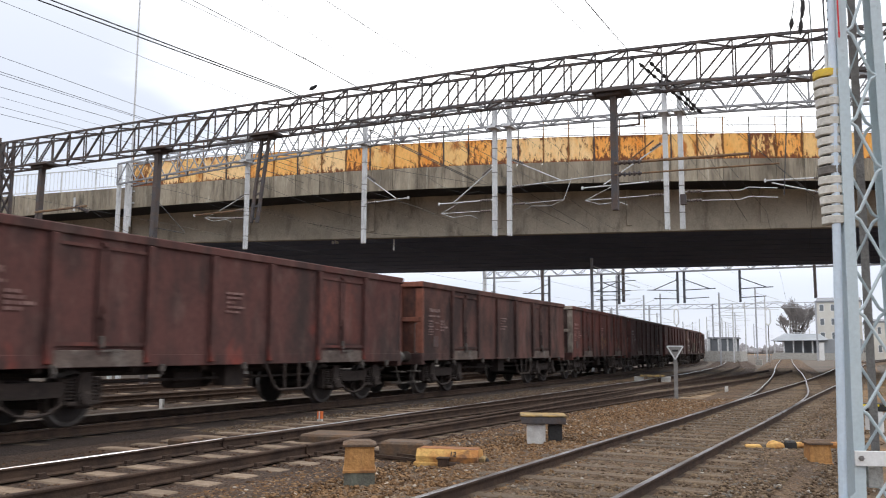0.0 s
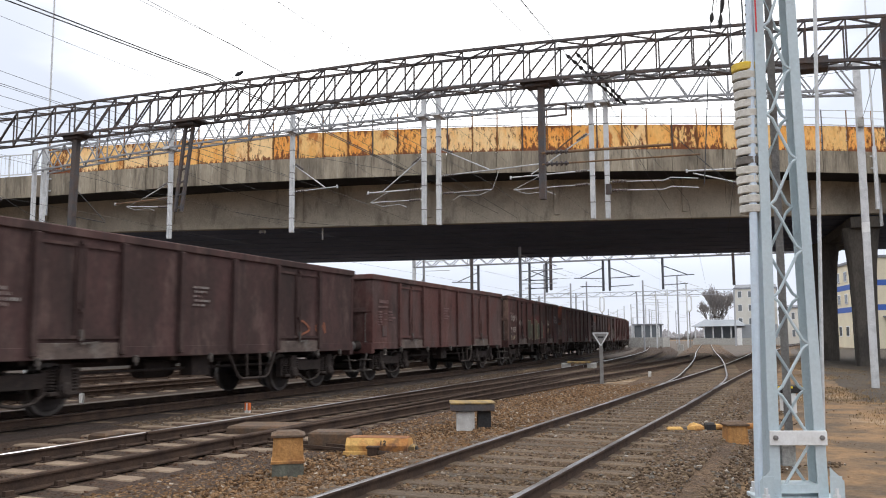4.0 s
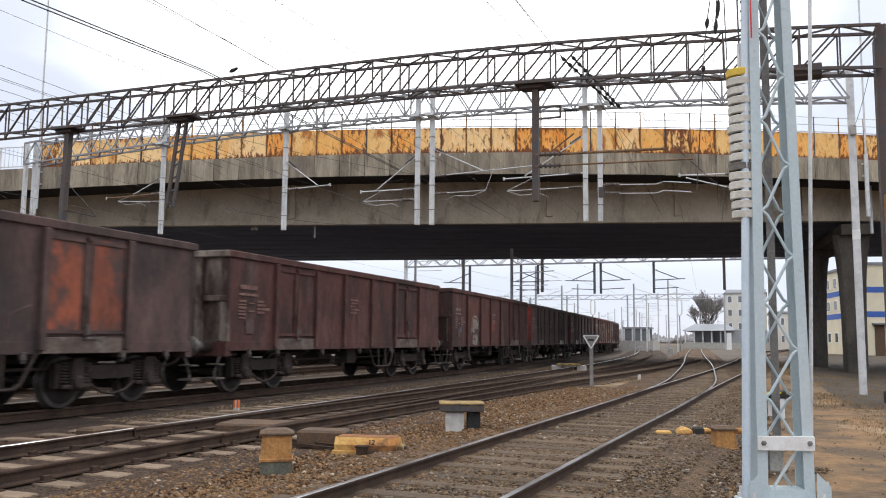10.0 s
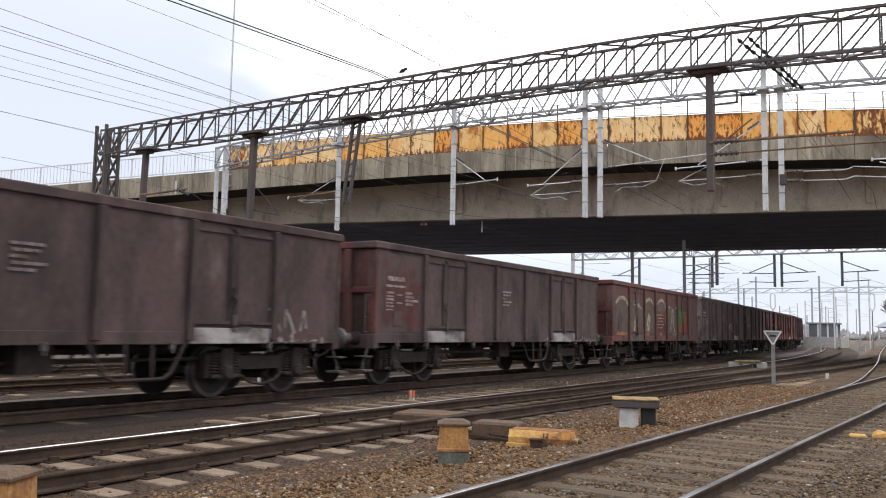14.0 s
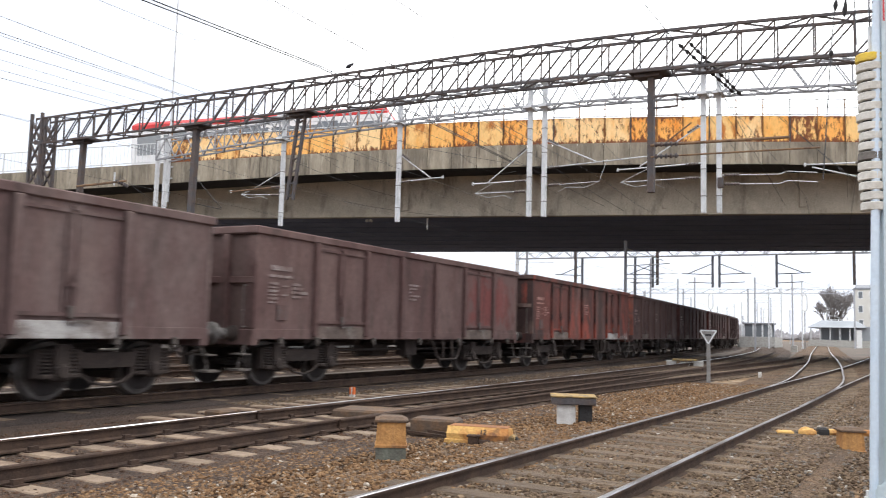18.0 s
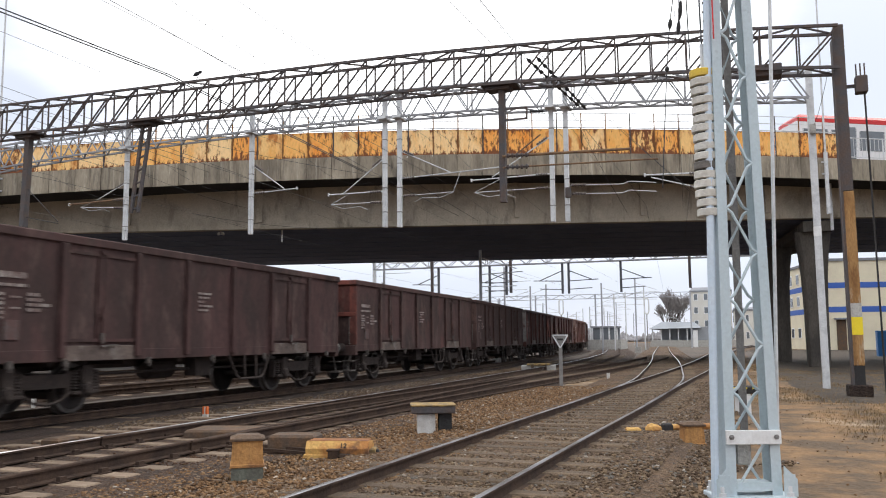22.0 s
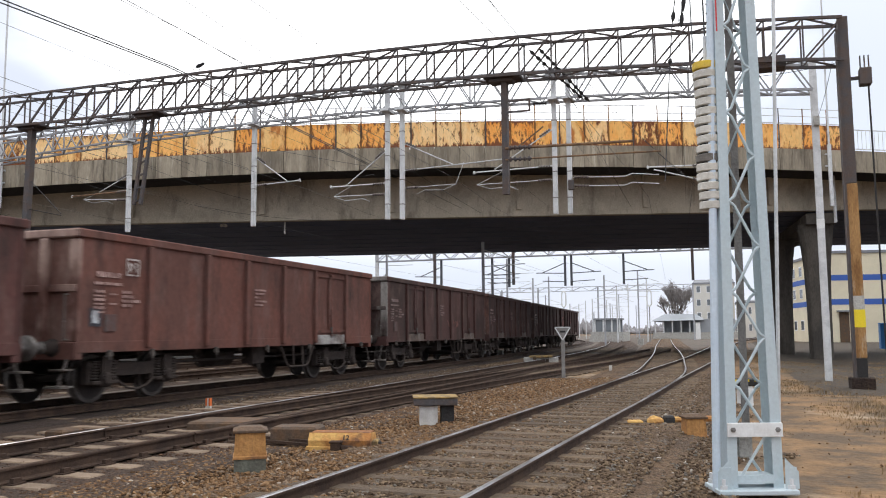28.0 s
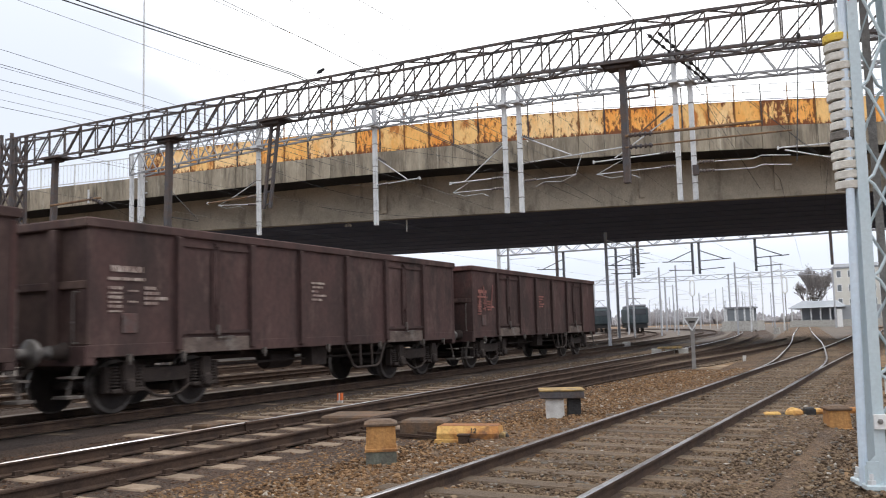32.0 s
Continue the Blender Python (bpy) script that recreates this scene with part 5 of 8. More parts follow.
def bridge_lamp_post(u, base, top, label):
    """A tall steel pole bracketed to the outside of the bridge."""
    m = thing("lamp_post", label, "lamp post", group="lamp posts on the bridge")
    part("lower_tube", Build().tube(bp(u, -0.16, base), bp(u, -0.16, base + 3.4), 0.11, 10), "galvanised", m)
    part("pole", Build().tube(bp(u, -0.16, base + 3.4), bp(u, -0.16, top), 0.055, 10, 0.045), "galvanised", m)
    for z in (deck_z(u) - 0.9, deck_z(u) - 0.25):
        part("bracket", Build().beam(bp(u - 0.18, -0.02, z), bp(u + 0.18, -0.02, z), 0.1, 0.08).beam(bp(u, -0.25, z), bp(u, 0.05, z), 0.1, 0.08), "galvanised", m)


bridge_lamp_post(-21.4, 8.1, 21.5, "tall thin steel pole fixed to the bridge edge")
bridge_lamp_post(22.85, 8.1, 21.0, "tall thin steel pole fixed to the bridge near its pier")


def street_lamp(u, v):
    m = thing("street_lamp", "curved grey street lamp on the bridge road", "street lamp")
    z = deck_z(u)
    part("pole", Build().tube(bp(u, v, z - 0.12), bp(u, v, z + 7.6), 0.08, 8, 0.05), "galvanised", m)
    part("arm", Build().wire([bp(u, v, z + 7.6), bp(u - 0.4, v, z + 8.0), bp(u - 1.5, v, z + 8.3)], 0.045, 6), "galvanised", m)
    part("lamp_head", Build().beam(bp(u - 1.4, v, z + 8.3), bp(u - 2.2, v, z + 8.4), 0.3, 0.14), "grey_wall", m)


street_lamp(-58.0, 22.0)


# ---- trackside boxes and gear ----
def cable_box(name, x, y, yaw, label, sunk=0.0, w=0.44, h=0.58):
    """A tapered ochre trackside box with a lid and a green-grey plinth."""
    t = thing(name, label, "trackside box", at=pose(x, y, -sunk, 0, 0, yaw))
    hw = w / 2
    b = Build().box(-hw + 0.012, hw - 0.012, -hw + 0.012, hw - 0.012, -0.2, 0.14, 0.008)
    part("plinth", b, "green_base", t)
    b = Build()
    lev = [(0.14, hw), (0.165, hw), (0.175, hw - 0.012), (h - 0.08, hw - 0.022), (h - 0.06, hw - 0.018)]
    vs = [(sx * k, sy * k, z) for z, k in lev for sx, sy in ((-1, -1), (1, -1), (1, 1), (-1, 1))]
    fs = [(r * 4 + i, r * 4 + (i + 1) % 4, r * 4 + 4 + (i + 1) % 4, r * 4 + 4 + i) for r in range(4) for i in range(4)]
    b.add(vs, fs + [(3, 2, 1, 0), (16, 17, 18, 19)])
    part("casing", b, "ochre", t)
    b = Build().box(-hw - 0.004, hw + 0.004, -hw - 0.004, hw + 0.004, h - 0.06, h - 0.03, 0.006)
    lid = [(-hw + 0.01, -hw + 0.01, h - 0.03), (hw - 0.01, -hw + 0.01, h - 0.03), (hw - 0.01, hw - 0.01, h - 0.03), (-hw + 0.01, hw - 0.01, h - 0.03),
           (-hw * 0.6, -hw * 0.6, h), (hw * 0.6, -hw * 0.6, h), (hw * 0.6, hw * 0.6, h), (-hw * 0.6, hw * 0.6, h)]
    b.add(lid, [(0, 1, 5, 4), (1, 2, 6, 5), (2, 3, 7, 6), (3, 0, 4, 7), (4, 5, 6, 7)])
    part("lid", b, "brown_lid", t, "brown lid")


cable_box("cable_box", -4.9, 7.98, 32, "ochre tapered trackside cable box on a grey-green plinth", w=0.355, h=0.47)
cable_box("cable_box", -5.24, 3.02, 28, "ochre trackside cable box by the middle track", w=0.36, h=0.54)
cable_box("cable_box", -0.50, 12.3, 20, "orange-ochre trackside cable box beside the near track", 0.16, w=0.3, h=0.46)


def relay_case(x, y, yaw):
    t = thing("relay_case", "low trackside case with an olive lid on a pale concrete plinth", "trackside box", at=pose(x, y, 0, 0, 0, yaw))
    part("plinth", Build().box(-0.24, 0.04, -0.2, 0.2, -0.12, 0.32, 0.02), "white_paint", t, "pale grey concrete plinth")
    part("rear_leg", Build().box(0.1, 0.3, -0.18, 0.18, -0.12, 0.32, 0.02), "black", t)
    part("case_body", Build().box(-0.33, 0.35, -0.28, 0.28, 0.315, 0.425, 0.012), "dark_steel", t, "dark case body")
    part("lid", Build().box(-0.345, 0.365, -0.29, 0.29, 0.425, 0.452, 0.008), "olive_lid", t, "worn olive lid")


relay_case(-4.47, 12.72, 22)


def point_machine(x, y, yaw):
    t = thing("point_machine", "worn yellow point machine beside the middle track", "point machine", at=pose(x, y, -0.02, 0, 0, yaw) @ Matrix.Scale(0.88, 4))
    b = Build()
    sec = [(-0.2, 0.03), (0.2, 0.03), (0.22, 0.16), (0.15, 0.24), (-0.15, 0.26), (-0.22, 0.16)]
    n = len(sec)
    vs = [(xx, yy, zz) for xx in (-0.45, 0.45) for yy, zz in sec]
    b.add(vs, [(i, (i + 1) % n, n + (i + 1) % n, n + i) for i in range(n)] + [tuple(range(n - 1, -1, -1)), tuple(range(n, 2 * n))])
    b.box(-0.48, -0.1, -0.23, 0.23, 0.0, 0.08, 0.01)
    part("housing", b, "ochre_pale", t)
    part("motor_cover", Build().box(-0.43, 0.43, -0.15, 0.14, 0.243, 0.268, 0.008), "rust_cover", t, "rusty orange top cover")
    part("crank_socket", Build().box(-0.1, 0.04, -0.32, -0.2, 0.02, 0.15, 0.02).box(-0.12, 0.06, -0.33, -0.2, 0.13, 0.165, 0.01).tube((0.04, -0.26, 0.06), (0.2, -0.23, 0.05), 0.045, 8), "rail", t)
    part("lug", Build().box(0.45, 0.53, -0.12, 0.12, 0.04, 0.16, 0.02), "olive_lid", t)
    cu = bpy.data.curves.new("number", "FONT")
    cu.body, cu.size, cu.extrude, cu.offset = "12", 0.105, 0.002, 0.002
    tmp = bpy.data.objects.new("tmp", cu)
    me = bpy.data.meshes.new_from_object(tmp)
    bpy.data.objects.remove(tmp)
    bpy.data.curves.remove(cu)
    part("number", me, "black", t, "black painted number").matrix_basis = pose(0.04, -0.2185, 0.171, 55, 0, 0)
    part("end_bolt", Build().lathe((0.53, 0, 0.09), (1, 0, 0), [(0, 0.05), (0.03, 0.05), (0.04, 0.03)], 8), "black", t)
    part("throw_rod", Build().beam((-0.45, 0.05, 0.10), (-1.9, 0.75, 0.12), 0.06, 0.05).beam((-0.45, -0.08, 0.08), (-1.9, 0.55, 0.09), 0.05, 0.04), "rail", t)


point_machine(-4.68, 9.8, 12)


def rod_covers():
    for x, y, w, d, h, yaw in ((-7.35, 11.35, 1.05, 0.75, 0.14, 12), (-5.45, 10.05, 0.62, 0.42, 0.24, 12), (-8.9, 9.6, 0.3, 0.4, 0.15, 0)):
        t = thing("rod_cover", "dark metal cover over the point rods", "rod cover", group="point rod covers", at=pose(x, y, 0, 0, 0, yaw))
        part("cover", Build().box(-w / 2, w / 2, -d / 2, d / 2, 0.0, h, 0.03), "brown_lid", t)
        part("side_flange", Build().box(-w / 2 - 0.06, w / 2 + 0.06, -d / 2 - 0.05, d / 2 + 0.05, -0.05, 0.03), "rail", t)


rod_covers()


def small_gear(x, y):
    t = thing("track_joint_gear", "worn yellow track joint gear lying in the ballast", "trackside gear", at=pose(x, y, 0, 0, 0, 18))
    part("end_casting", Build().box(-0.42, -0.2, -0.07, 0.07, 0.0, 0.1, 0.02), "ochre_pale", t)
    part("casting", Build().lathe((-0.12, 0, 0.07), (1, 0, 0), [(0, 0.04), (0.04, 0.08), (0.1, 0.1), (0.2, 0.07), (0.24, 0.04)], 10), "ochre_pale", t)
    part("joint", Build().box(0.14, 0.28, -0.08, 0.08, 0.0, 0.16, 0.02), "black", t)
    part("pipe", Build().tube((0.28, 0, 0.1), (0.95, 0.05, 0.11), 0.045, 8), "ochre_pale", t)


small_gear(-1.1, 13.3)


def warning_sign(x, y):
    t = thing("triangle_sign", "weathered triangular track sign on a grey post", "sign", at=pose(x, y, 0, 0, 0, 8))
    part("post", Build().box(-0.055, 0.055, -0.05, 0.05, -0.2, 1.2, 0.01), "sign_grey", t)
    b = Build()
    tri = [(-0.26, 1.60), (0.26, 1.60), (0.0, 1.16)]
    vs = [(a, v, z) for v in (-0.09, -0.06) for a, z in tri]
    b.add(vs, [(0, 1, 2), (5, 4, 3), (0, 3, 4, 1), (1, 4, 5, 2), (2, 5, 3, 0)])
    part("board", b, "sign_grey", t, "grey triangular board")
    b = Build()
    for (a, c), (d, e) in zip([(-0.24, 1.585), (0.24, 1.585), (0.0, 1.18)], [(0.24, 1.585), (0.0, 1.18), (-0.24, 1.585)]):
        b.beam((a, -0.1, c), (d, -0.1, e), 0.02, 0.04)
    part("rim", b, "galvanised", t)
    part("writing_bar", Build().box(-0.09, 0.09, -0.1, -0.092, 1.42, 1.48), "black", t)


warning_sign(-5.0, 26.6)


def marker(x, y, h, mat, label):
    t = thing("marker_stake", label, "marker")
    part("stake", Build().box(x - 0.05, x + 0.05, y - 0.03, y + 0.03, -0.1, h * 0.3), "white_paint", t)
    part("stake_top", Build().box(x - 0.052, x - 0.018, y - 0.032, y + 0.032, h * 0.3, h).box(x + 0.018, x + 0.052, y - 0.032, y + 0.032, h * 0.3, h), mat, t)
    part("stake_stripe", Build().box(x - 0.018, x + 0.018, y - 0.028, y + 0.028, h * 0.3, h * 0.97), "white_paint", t)


marker(-9.68, 14.2, 0.21, "orange", "short orange and white marker stake between the tracks")
marker(-4.1, 31.0, 0.22, "white_paint", "short white marker stake in the ballast")
marker(-15.2, 15.5, 0.22, "white_paint", "short white marker stake beyond the freight track")


def plinth_row(x, y):
    t = thing("cable_plinths", "three pale concrete blocks under a dark slab", "trackside box", at=pose(x, y, 0, 0, 0, 12))
    for a in (-0.6, 0.0, 0.6):
        part("block", Build().box(a - 0.22, a + 0.22, -0.2, 0.2, -0.1, 0.24 if a else 0.2, 0.02), "grey_plinth", t)
    part("slab", Build().box(-0.55, 0.55, -0.3, 0.3, 0.242, 0.32, 0.01), "olive_lid", t)


plinth_row(-8.5, 39.5)


# ---- loose stones ----
def stones():
    rnd = random.Random(11)
    ico = bmesh.new()
    bmesh.ops.create_icosphere(ico, subdivisions=1, radius=1.0)
    base_v = [v.co.copy() for v in ico.verts]
    base_f = [tuple(v.index for v in f.verts) for f in ico.faces]
    ico.free()
    shapes = []
    for _ in range(8):
        shapes.append([v * rnd.uniform(0.5, 1.25) for v in base_v])

    def scatter(name, label, spots, lo, hi, mat):
        b = Build()
        for x, y in spots:
            r = rnd.uniform(lo, hi) * (1.5 if rnd.random() < 0.06 else 1)
            turn = Euler((rnd.uniform(0, 6), rnd.uniform(0, 6), rnd.uniform(0, 6))).to_matrix()
            sc = Vector((1, rnd.uniform(0.6, 1), rnd.uniform(0.5, 0.85))) * r
            z = max(ground_height(x, y), 0.05 if abs(x - near_x(y)) < 1.84 else 0.0) + r * 0.15
            pts = []
            for v in rnd.choice(shapes):
                q = turn @ v
                pts.append((x + q.x * sc.x, y + q.y * sc.y, z + q.z * sc.z))
            b.add(pts, base_f)
        ob = part(name, b, mat)
        tagged(ob, label, "stones", kind="stuff")

    def spots(n, x0, x1, y0, y1, keep):
        out = []
        while len(out) < n:
            y = y0 + (y1 - y0) * rnd.random() ** 1.7
            x = rnd.uniform(x0, x1)
            if keep(x, y):
                out.append((x, y))
        return out

    def near_x(y):
        return -2.75 + 0.045 * (y - 6)

    def clear(x, y):
        return all(abs(x - (near_x(y) + d)) > 0.09 for d in (-0.75, 0.75)) and abs(x + 8.2) > 0.1 and abs(x + 6.7) > 0.1

    scatter("ballast_stones", "loose brown ballast stones between the tracks", spots(34000, -6.0, -0.9, 2.5, 26, lambda x, y: clear(x, y) and x < near_x(y) - 0.6), 0.013, 0.03, "stone")
    scatter("grey_stones", "loose grey-brown ballast stones in the near track", spots(30000, -4.2, 1.0, 2.5, 28, lambda x, y: clear(x, y) and near_x(y) - 1.0 < x < 0.15 + 0.9 * noise.noise((x * 1.5, y * 0.8, 4.0))), 0.012, 0.028, "stone_grey")
    scatter("dark_stones", "rust-stained ballast stones along the middle track", spots(16000, -9.7, -5.7, 2.5, 24, clear), 0.012, 0.026, "stone_rust")
    scatter("ballast_stones_behind", "loose brown ballast stones along the near track", spots(9000, -6.0, -0.4, -14, 2.5, clear), 0.013, 0.03, "stone")
    scatter("gravel_strip", "brown gravel between the freight track and the middle track", spots(9000, -10.6, -8.9, 11.5, 40, clear), 0.012, 0.026, "stone_grey")
    scatter("pebbles", "scattered stones on the sandy path", spots(1300, 0.6, 8.0, 4, 28, clear), 0.006, 0.018, "stone")


stones()


def grass():
    rnd = random.Random(17)
    b = Build()
    for _ in range(42000):
        x, y = 0.5 + 14 * rnd.random(), 7.5 + 42 * rnd.random() ** 1.3
        thick = noise.noise((x * 0.45, y * 0.3, 1.3)) + (0.25 if y > 20 else 0.0)
        if thick < -0.06 or (x < 1.0 and y < 12):
            continue
        z = ground_height(x, y) - 0.01
        for _ in range(3):
            a, h = rnd.uniform(0, 6.28), rnd.uniform(0.015, 0.07) * (1.6 if thick > 0.35 else 1.0)
            dx, dy = math.cos(a), math.sin(a)
            px, py = x + rnd.uniform(-0.09, 0.09), y + rnd.uniform(-0.09, 0.09)
            w = rnd.uniform(0.005, 0.013)
            b.add([(px - dy * w, py + dx * w, z), (px + dy * w, py - dx * w, z), (px + dx * h * 0.4, py + dy * h * 0.4, z + h)], [(0, 1, 2)])
    tagged(part("dry_grass", b, "grass"), "short dry winter grass and leaf litter on the bank", "grass", kind="stuff")


grass()


# ---- distance: third gantry, masts, buildings, trees ----
def far_gantry():
    g = thing("far_gantry", "pale lattice gantry beyond the bridge", "gantry")
    gantry_beam(g, 79.0, -34.0, 4.0, lambda x: 9.55, 0.8, 0.6, 1.0, "gantry_zinc", 0.1, 0.06)
    for x in (-34.0, 4.0):
        part("column", Build().box(x - 0.15, x + 0.15, 78.85, 79.15, -0.2, 9.6), "galvanised", g)
    for x, zb in ((-27.0, 5.6), (-21.7, 0.0), (-20.0, 5.8), (-14.5, 5.8), (-13.9, 5.8), (-9.0, 5.8)):
        h = part("hanging_tube", Build().box(x - 0.1, x + 0.1, 78.9, 79.1, zb, 8.8), "far_backlit", g)
        s = 1 if x in (-13.9, -9.0, -21.7) else -1
        b = Build().tube((x, 79, 8.0), (x + s * 2.2, 79, 7.1), 0.045, 5).tube((x, 79, 7.0), (x + s * 2.8, 79, 7.1), 0.045, 5).tube((x, 79, 6.2), (x + s * 2.2, 79, 6.3), 0.04, 5)
        part("cantilever", b, "far_backlit", h)
    for x in (-2.8, -19.5, -27.6):
        part("dark_post", Build().box(x - 0.12, x + 0.12, 78.6, 78.85, 6.0, 9.5), "dark_steel", g)


far_gantry()


def farther_gantry():
    g = thing("distant_gantry", "thin pale lattice gantry far down the line", "gantry")
    gantry_beam(g, 138.0, -42.0, -5.0, lambda x: 8.8, 0.7, 0.6, 1.5, "far_steel", 0.07, 0.05)
    for x in (-42.0, -30.0, -20.0, -5.0):
        part("column", Build().box(x - 0.12, x + 0.12, 137.9, 138.1, -0.2, 8.8), "far_steel", g)


farther_gantry()


def far_mast(x, y, h, lattice):
    m = thing("far_mast", "thin pale catenary mast in the distance", "catenary mast", group="far masts")
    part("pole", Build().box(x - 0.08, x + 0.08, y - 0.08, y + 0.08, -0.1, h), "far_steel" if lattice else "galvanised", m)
    s = 1 if (int(x * 10) % 2) else -1
    b = Build().tube((x, y, h - 0.5), (x + s * 2.4, y, h - 1.3), 0.03, 5).tube((x, y, h - 1.6), (x + s * 2.8, y, h - 1.5), 0.03, 5).tube((x, y, h - 2.4), (x + s * 2.4, y, h - 2.4), 0.025, 5)
    part("arm", b, "galvanised", m)


rnd_far = random.Random(4)
for i in range(54):
    yy = 95 + (i // 3) * 17 + rnd_far.uniform(-5, 5)
    xx = -0.09 * yy + rnd_far.uniform(-0.30, 0.10) * yy * 0.6 + (2.0 if i % 3 == 0 else -2.0)
    far_mast(xx, yy, rnd_far.uniform(6.5, 9.0), i % 2 == 0)
for x, y, h in ((-12.5, 91, 7.5), (-27.5, 66, 9.6), (-14.9, 52, 7.3), (-21.5, 84, 9.0), (-20.0, 98, 8.0)):
    far_mast(x, y, h, True)


def loop_signal(x, y, h):
    s = thing("far_signal", "white looped signal on a dark post in the distance", "signal", group="far signals")
    part("post", Build().tube((x, y, -0.1), (x, y, h), 0.06, 8), "sign_grey", s)
    pts = [(x, y, h), (x - 0.28, y, h + 0.3), (x - 0.28, y, h + 1.8), (x - 0.12, y, h + 2.1), (x + 0.12, y, h + 2.1), (x + 0.28, y, h + 1.8), (x + 0.28, y, h + 0.3), (x, y, h)]
    part("loop", Build().wire(pts, 0.1, 6), "white_plate", s)


for x, y, h in ((-20.65, 111, 4.7), (-9.5, 111, 4.6)):
    loop_signal(x, y, h)


def cabinet(x, y, w, h, label):
    t = thing("white_cabinet", label, "cabinet")
    part("case", Build().box(x - w / 2, x + w / 2, y - 0.3, y + 0.3, -0.15, h, 0.03), "white_plate", t)
    part("lid", Build().box(x - w / 2 - 0.03, x + w / 2 + 0.03, y - 0.33, y + 0.33, h, h + 0.05), "grey_plinth", t)


cabinet(-4.73, 146.7, 0.75, 2.8, "white signal cabinet beside the far tracks")
for x, y, w, h in ((-18.65, 122, 0.9, 0.55), (-8.9, 92, 0.6, 0.6), (-14.0, 52.5, 0.4, 0.3)):
    t_b = thing("concrete_block", "small pale concrete block beside the track", "block", group="small concrete blocks")
    part("block", Build().box(x - w / 2, x + w / 2, y - 0.25, y + 0.25, -0.1, h, 0.03), "grey_plinth", t_b)


def striped_bin(x, y):
    t = thing("track_box", "small white box with a black lid and yellow marks", "trackside box", at=pose(x, y, 0, 0, 0, 18))
    part("case", Build().box(-0.12, 0.12, -0.12, 0.12, -0.05, 0.36, 0.015), "white_plate", t)
    part("lid", Build().box(-0.24, 0.24, -0.16, 0.16, 0.36, 0.50, 0.02), "black", t)
    for a in (-0.19, 0.0, 0.19):
        part("yellow_mark", Build().box(a - 0.045, a + 0.045, -0.164, -0.158, 0.45, 0.49), "yellow_band", t)


striped_bin(0.27, 17.7)


def house(name, label, x0, x1, y0, y1, h, wall, storeys, cols, bands=(), roof="roof", pitched=0.0, side_cols=3, pane="glass"):
    t = thing(name, label, "building")
    part("wall", Build().box(x0, x1, y0, y1, -0.3, h), wall, t)
    part("roof", Build().box(x0 - 0.2, x1 + 0.2, y0 - 0.2, y1 + 0.2, h, h + 0.35), roof, t)
    if pitched:
        b = Build().add([(x0, y0, h + 0.35), (x1, y0, h + 0.35), (x1, y1, h + 0.35), (x0, y1, h + 0.35), (x0, (y0 + y1) / 2, h + pitched), (x1, (y0 + y1) / 2, h + pitched)],
                        [(0, 1, 5, 4), (2, 3, 4, 5), (0, 4, 3), (1, 2, 5), (0, 3, 2, 1)])
        part("pitched_roof", b, roof, t)
    for z0, z1 in bands:
        part("colour_band", Build().box(x0 - 0.03, x1 + 0.03, y0 - 0.03, y1 + 0.03, z0, z1), "blue_band", t, "blue painted band")
    for s in range(storeys):
        z = h * (s + 0.35) / storeys
        for c in range(cols):
            x = x0 + (x1 - x0) * (c + 0.5) / cols
            w = (x1 - x0) / cols * 0.22
            f = part("window", Build().box(x - w, x + w, y0 - 0.06, y0 + 0.05, z, z + 1.5), "white_plate", t)
            part("pane", Build().box(x - w + 0.1, x + w - 0.1, y0 - 0.09, y0 - 0.055, z + 0.1, z + 1.4), pane, f)
        for c in range(side_cols):
            y = y0 + (y1 - y0) * (c + 0.5) / side_cols
            f = part("window", Build().box(x0 - 0.06, x0 + 0.05, y - 0.7, y + 0.7, z, z + 1.5), "white_plate", t)
            part("pane", Build().box(x0 - 0.09, x0 - 0.055, y - 0.6, y + 0.6, z + 0.1, z + 1.4), pane, f)
    return t


banded = house("banded_building", "cream building with two blue bands beyond the bridge", 12.4, 36, 121, 138.3, 11.5, "cream", 3, 0, ((4.7, 5.45), (7.9, 8.65)), side_cols=0)
door = part("door", Build().box(14.0, 15.2, 120.9, 121.05, -0.3, 3.7), "brown_lid", banded, "brown door under a small canopy")
part("door_canopy", Build().box(13.7, 15.5, 120.2, 121.0, 3.75, 3.95), "roof", door)
for y in (123.0, 127.4, 131.8, 135.6):
    for z in (1.3, 5.9, 9.1):
        w = part("window", Build().box(12.33, 12.45, y, y + 1.5, z, z + 1.5), "white_plate", banded)
        part("pane", Build().box(12.30, 12.34, y + 0.12, y + 1.38, z + 0.12, z + 1.38), "glass", w)
banded.matrix_basis = pose(12.4, 121, 0, 0, 0, 9.9) @ pose(-12.4, -121, 0)
house("pale_house", "pale rendered house with a grey roof near the station", -6.9, 1.6, 192, 206, 11.6, "pale_wall", 4, 4, (), "roof", 1.4, 3, "bus_glass")
house("pale_annex", "lower pale rendered annex beside the house", 1.9, 7.0, 183, 196, 7.0, "pale_wall", 2, 3, (), "roof", 0.9, 3, "bus_glass")


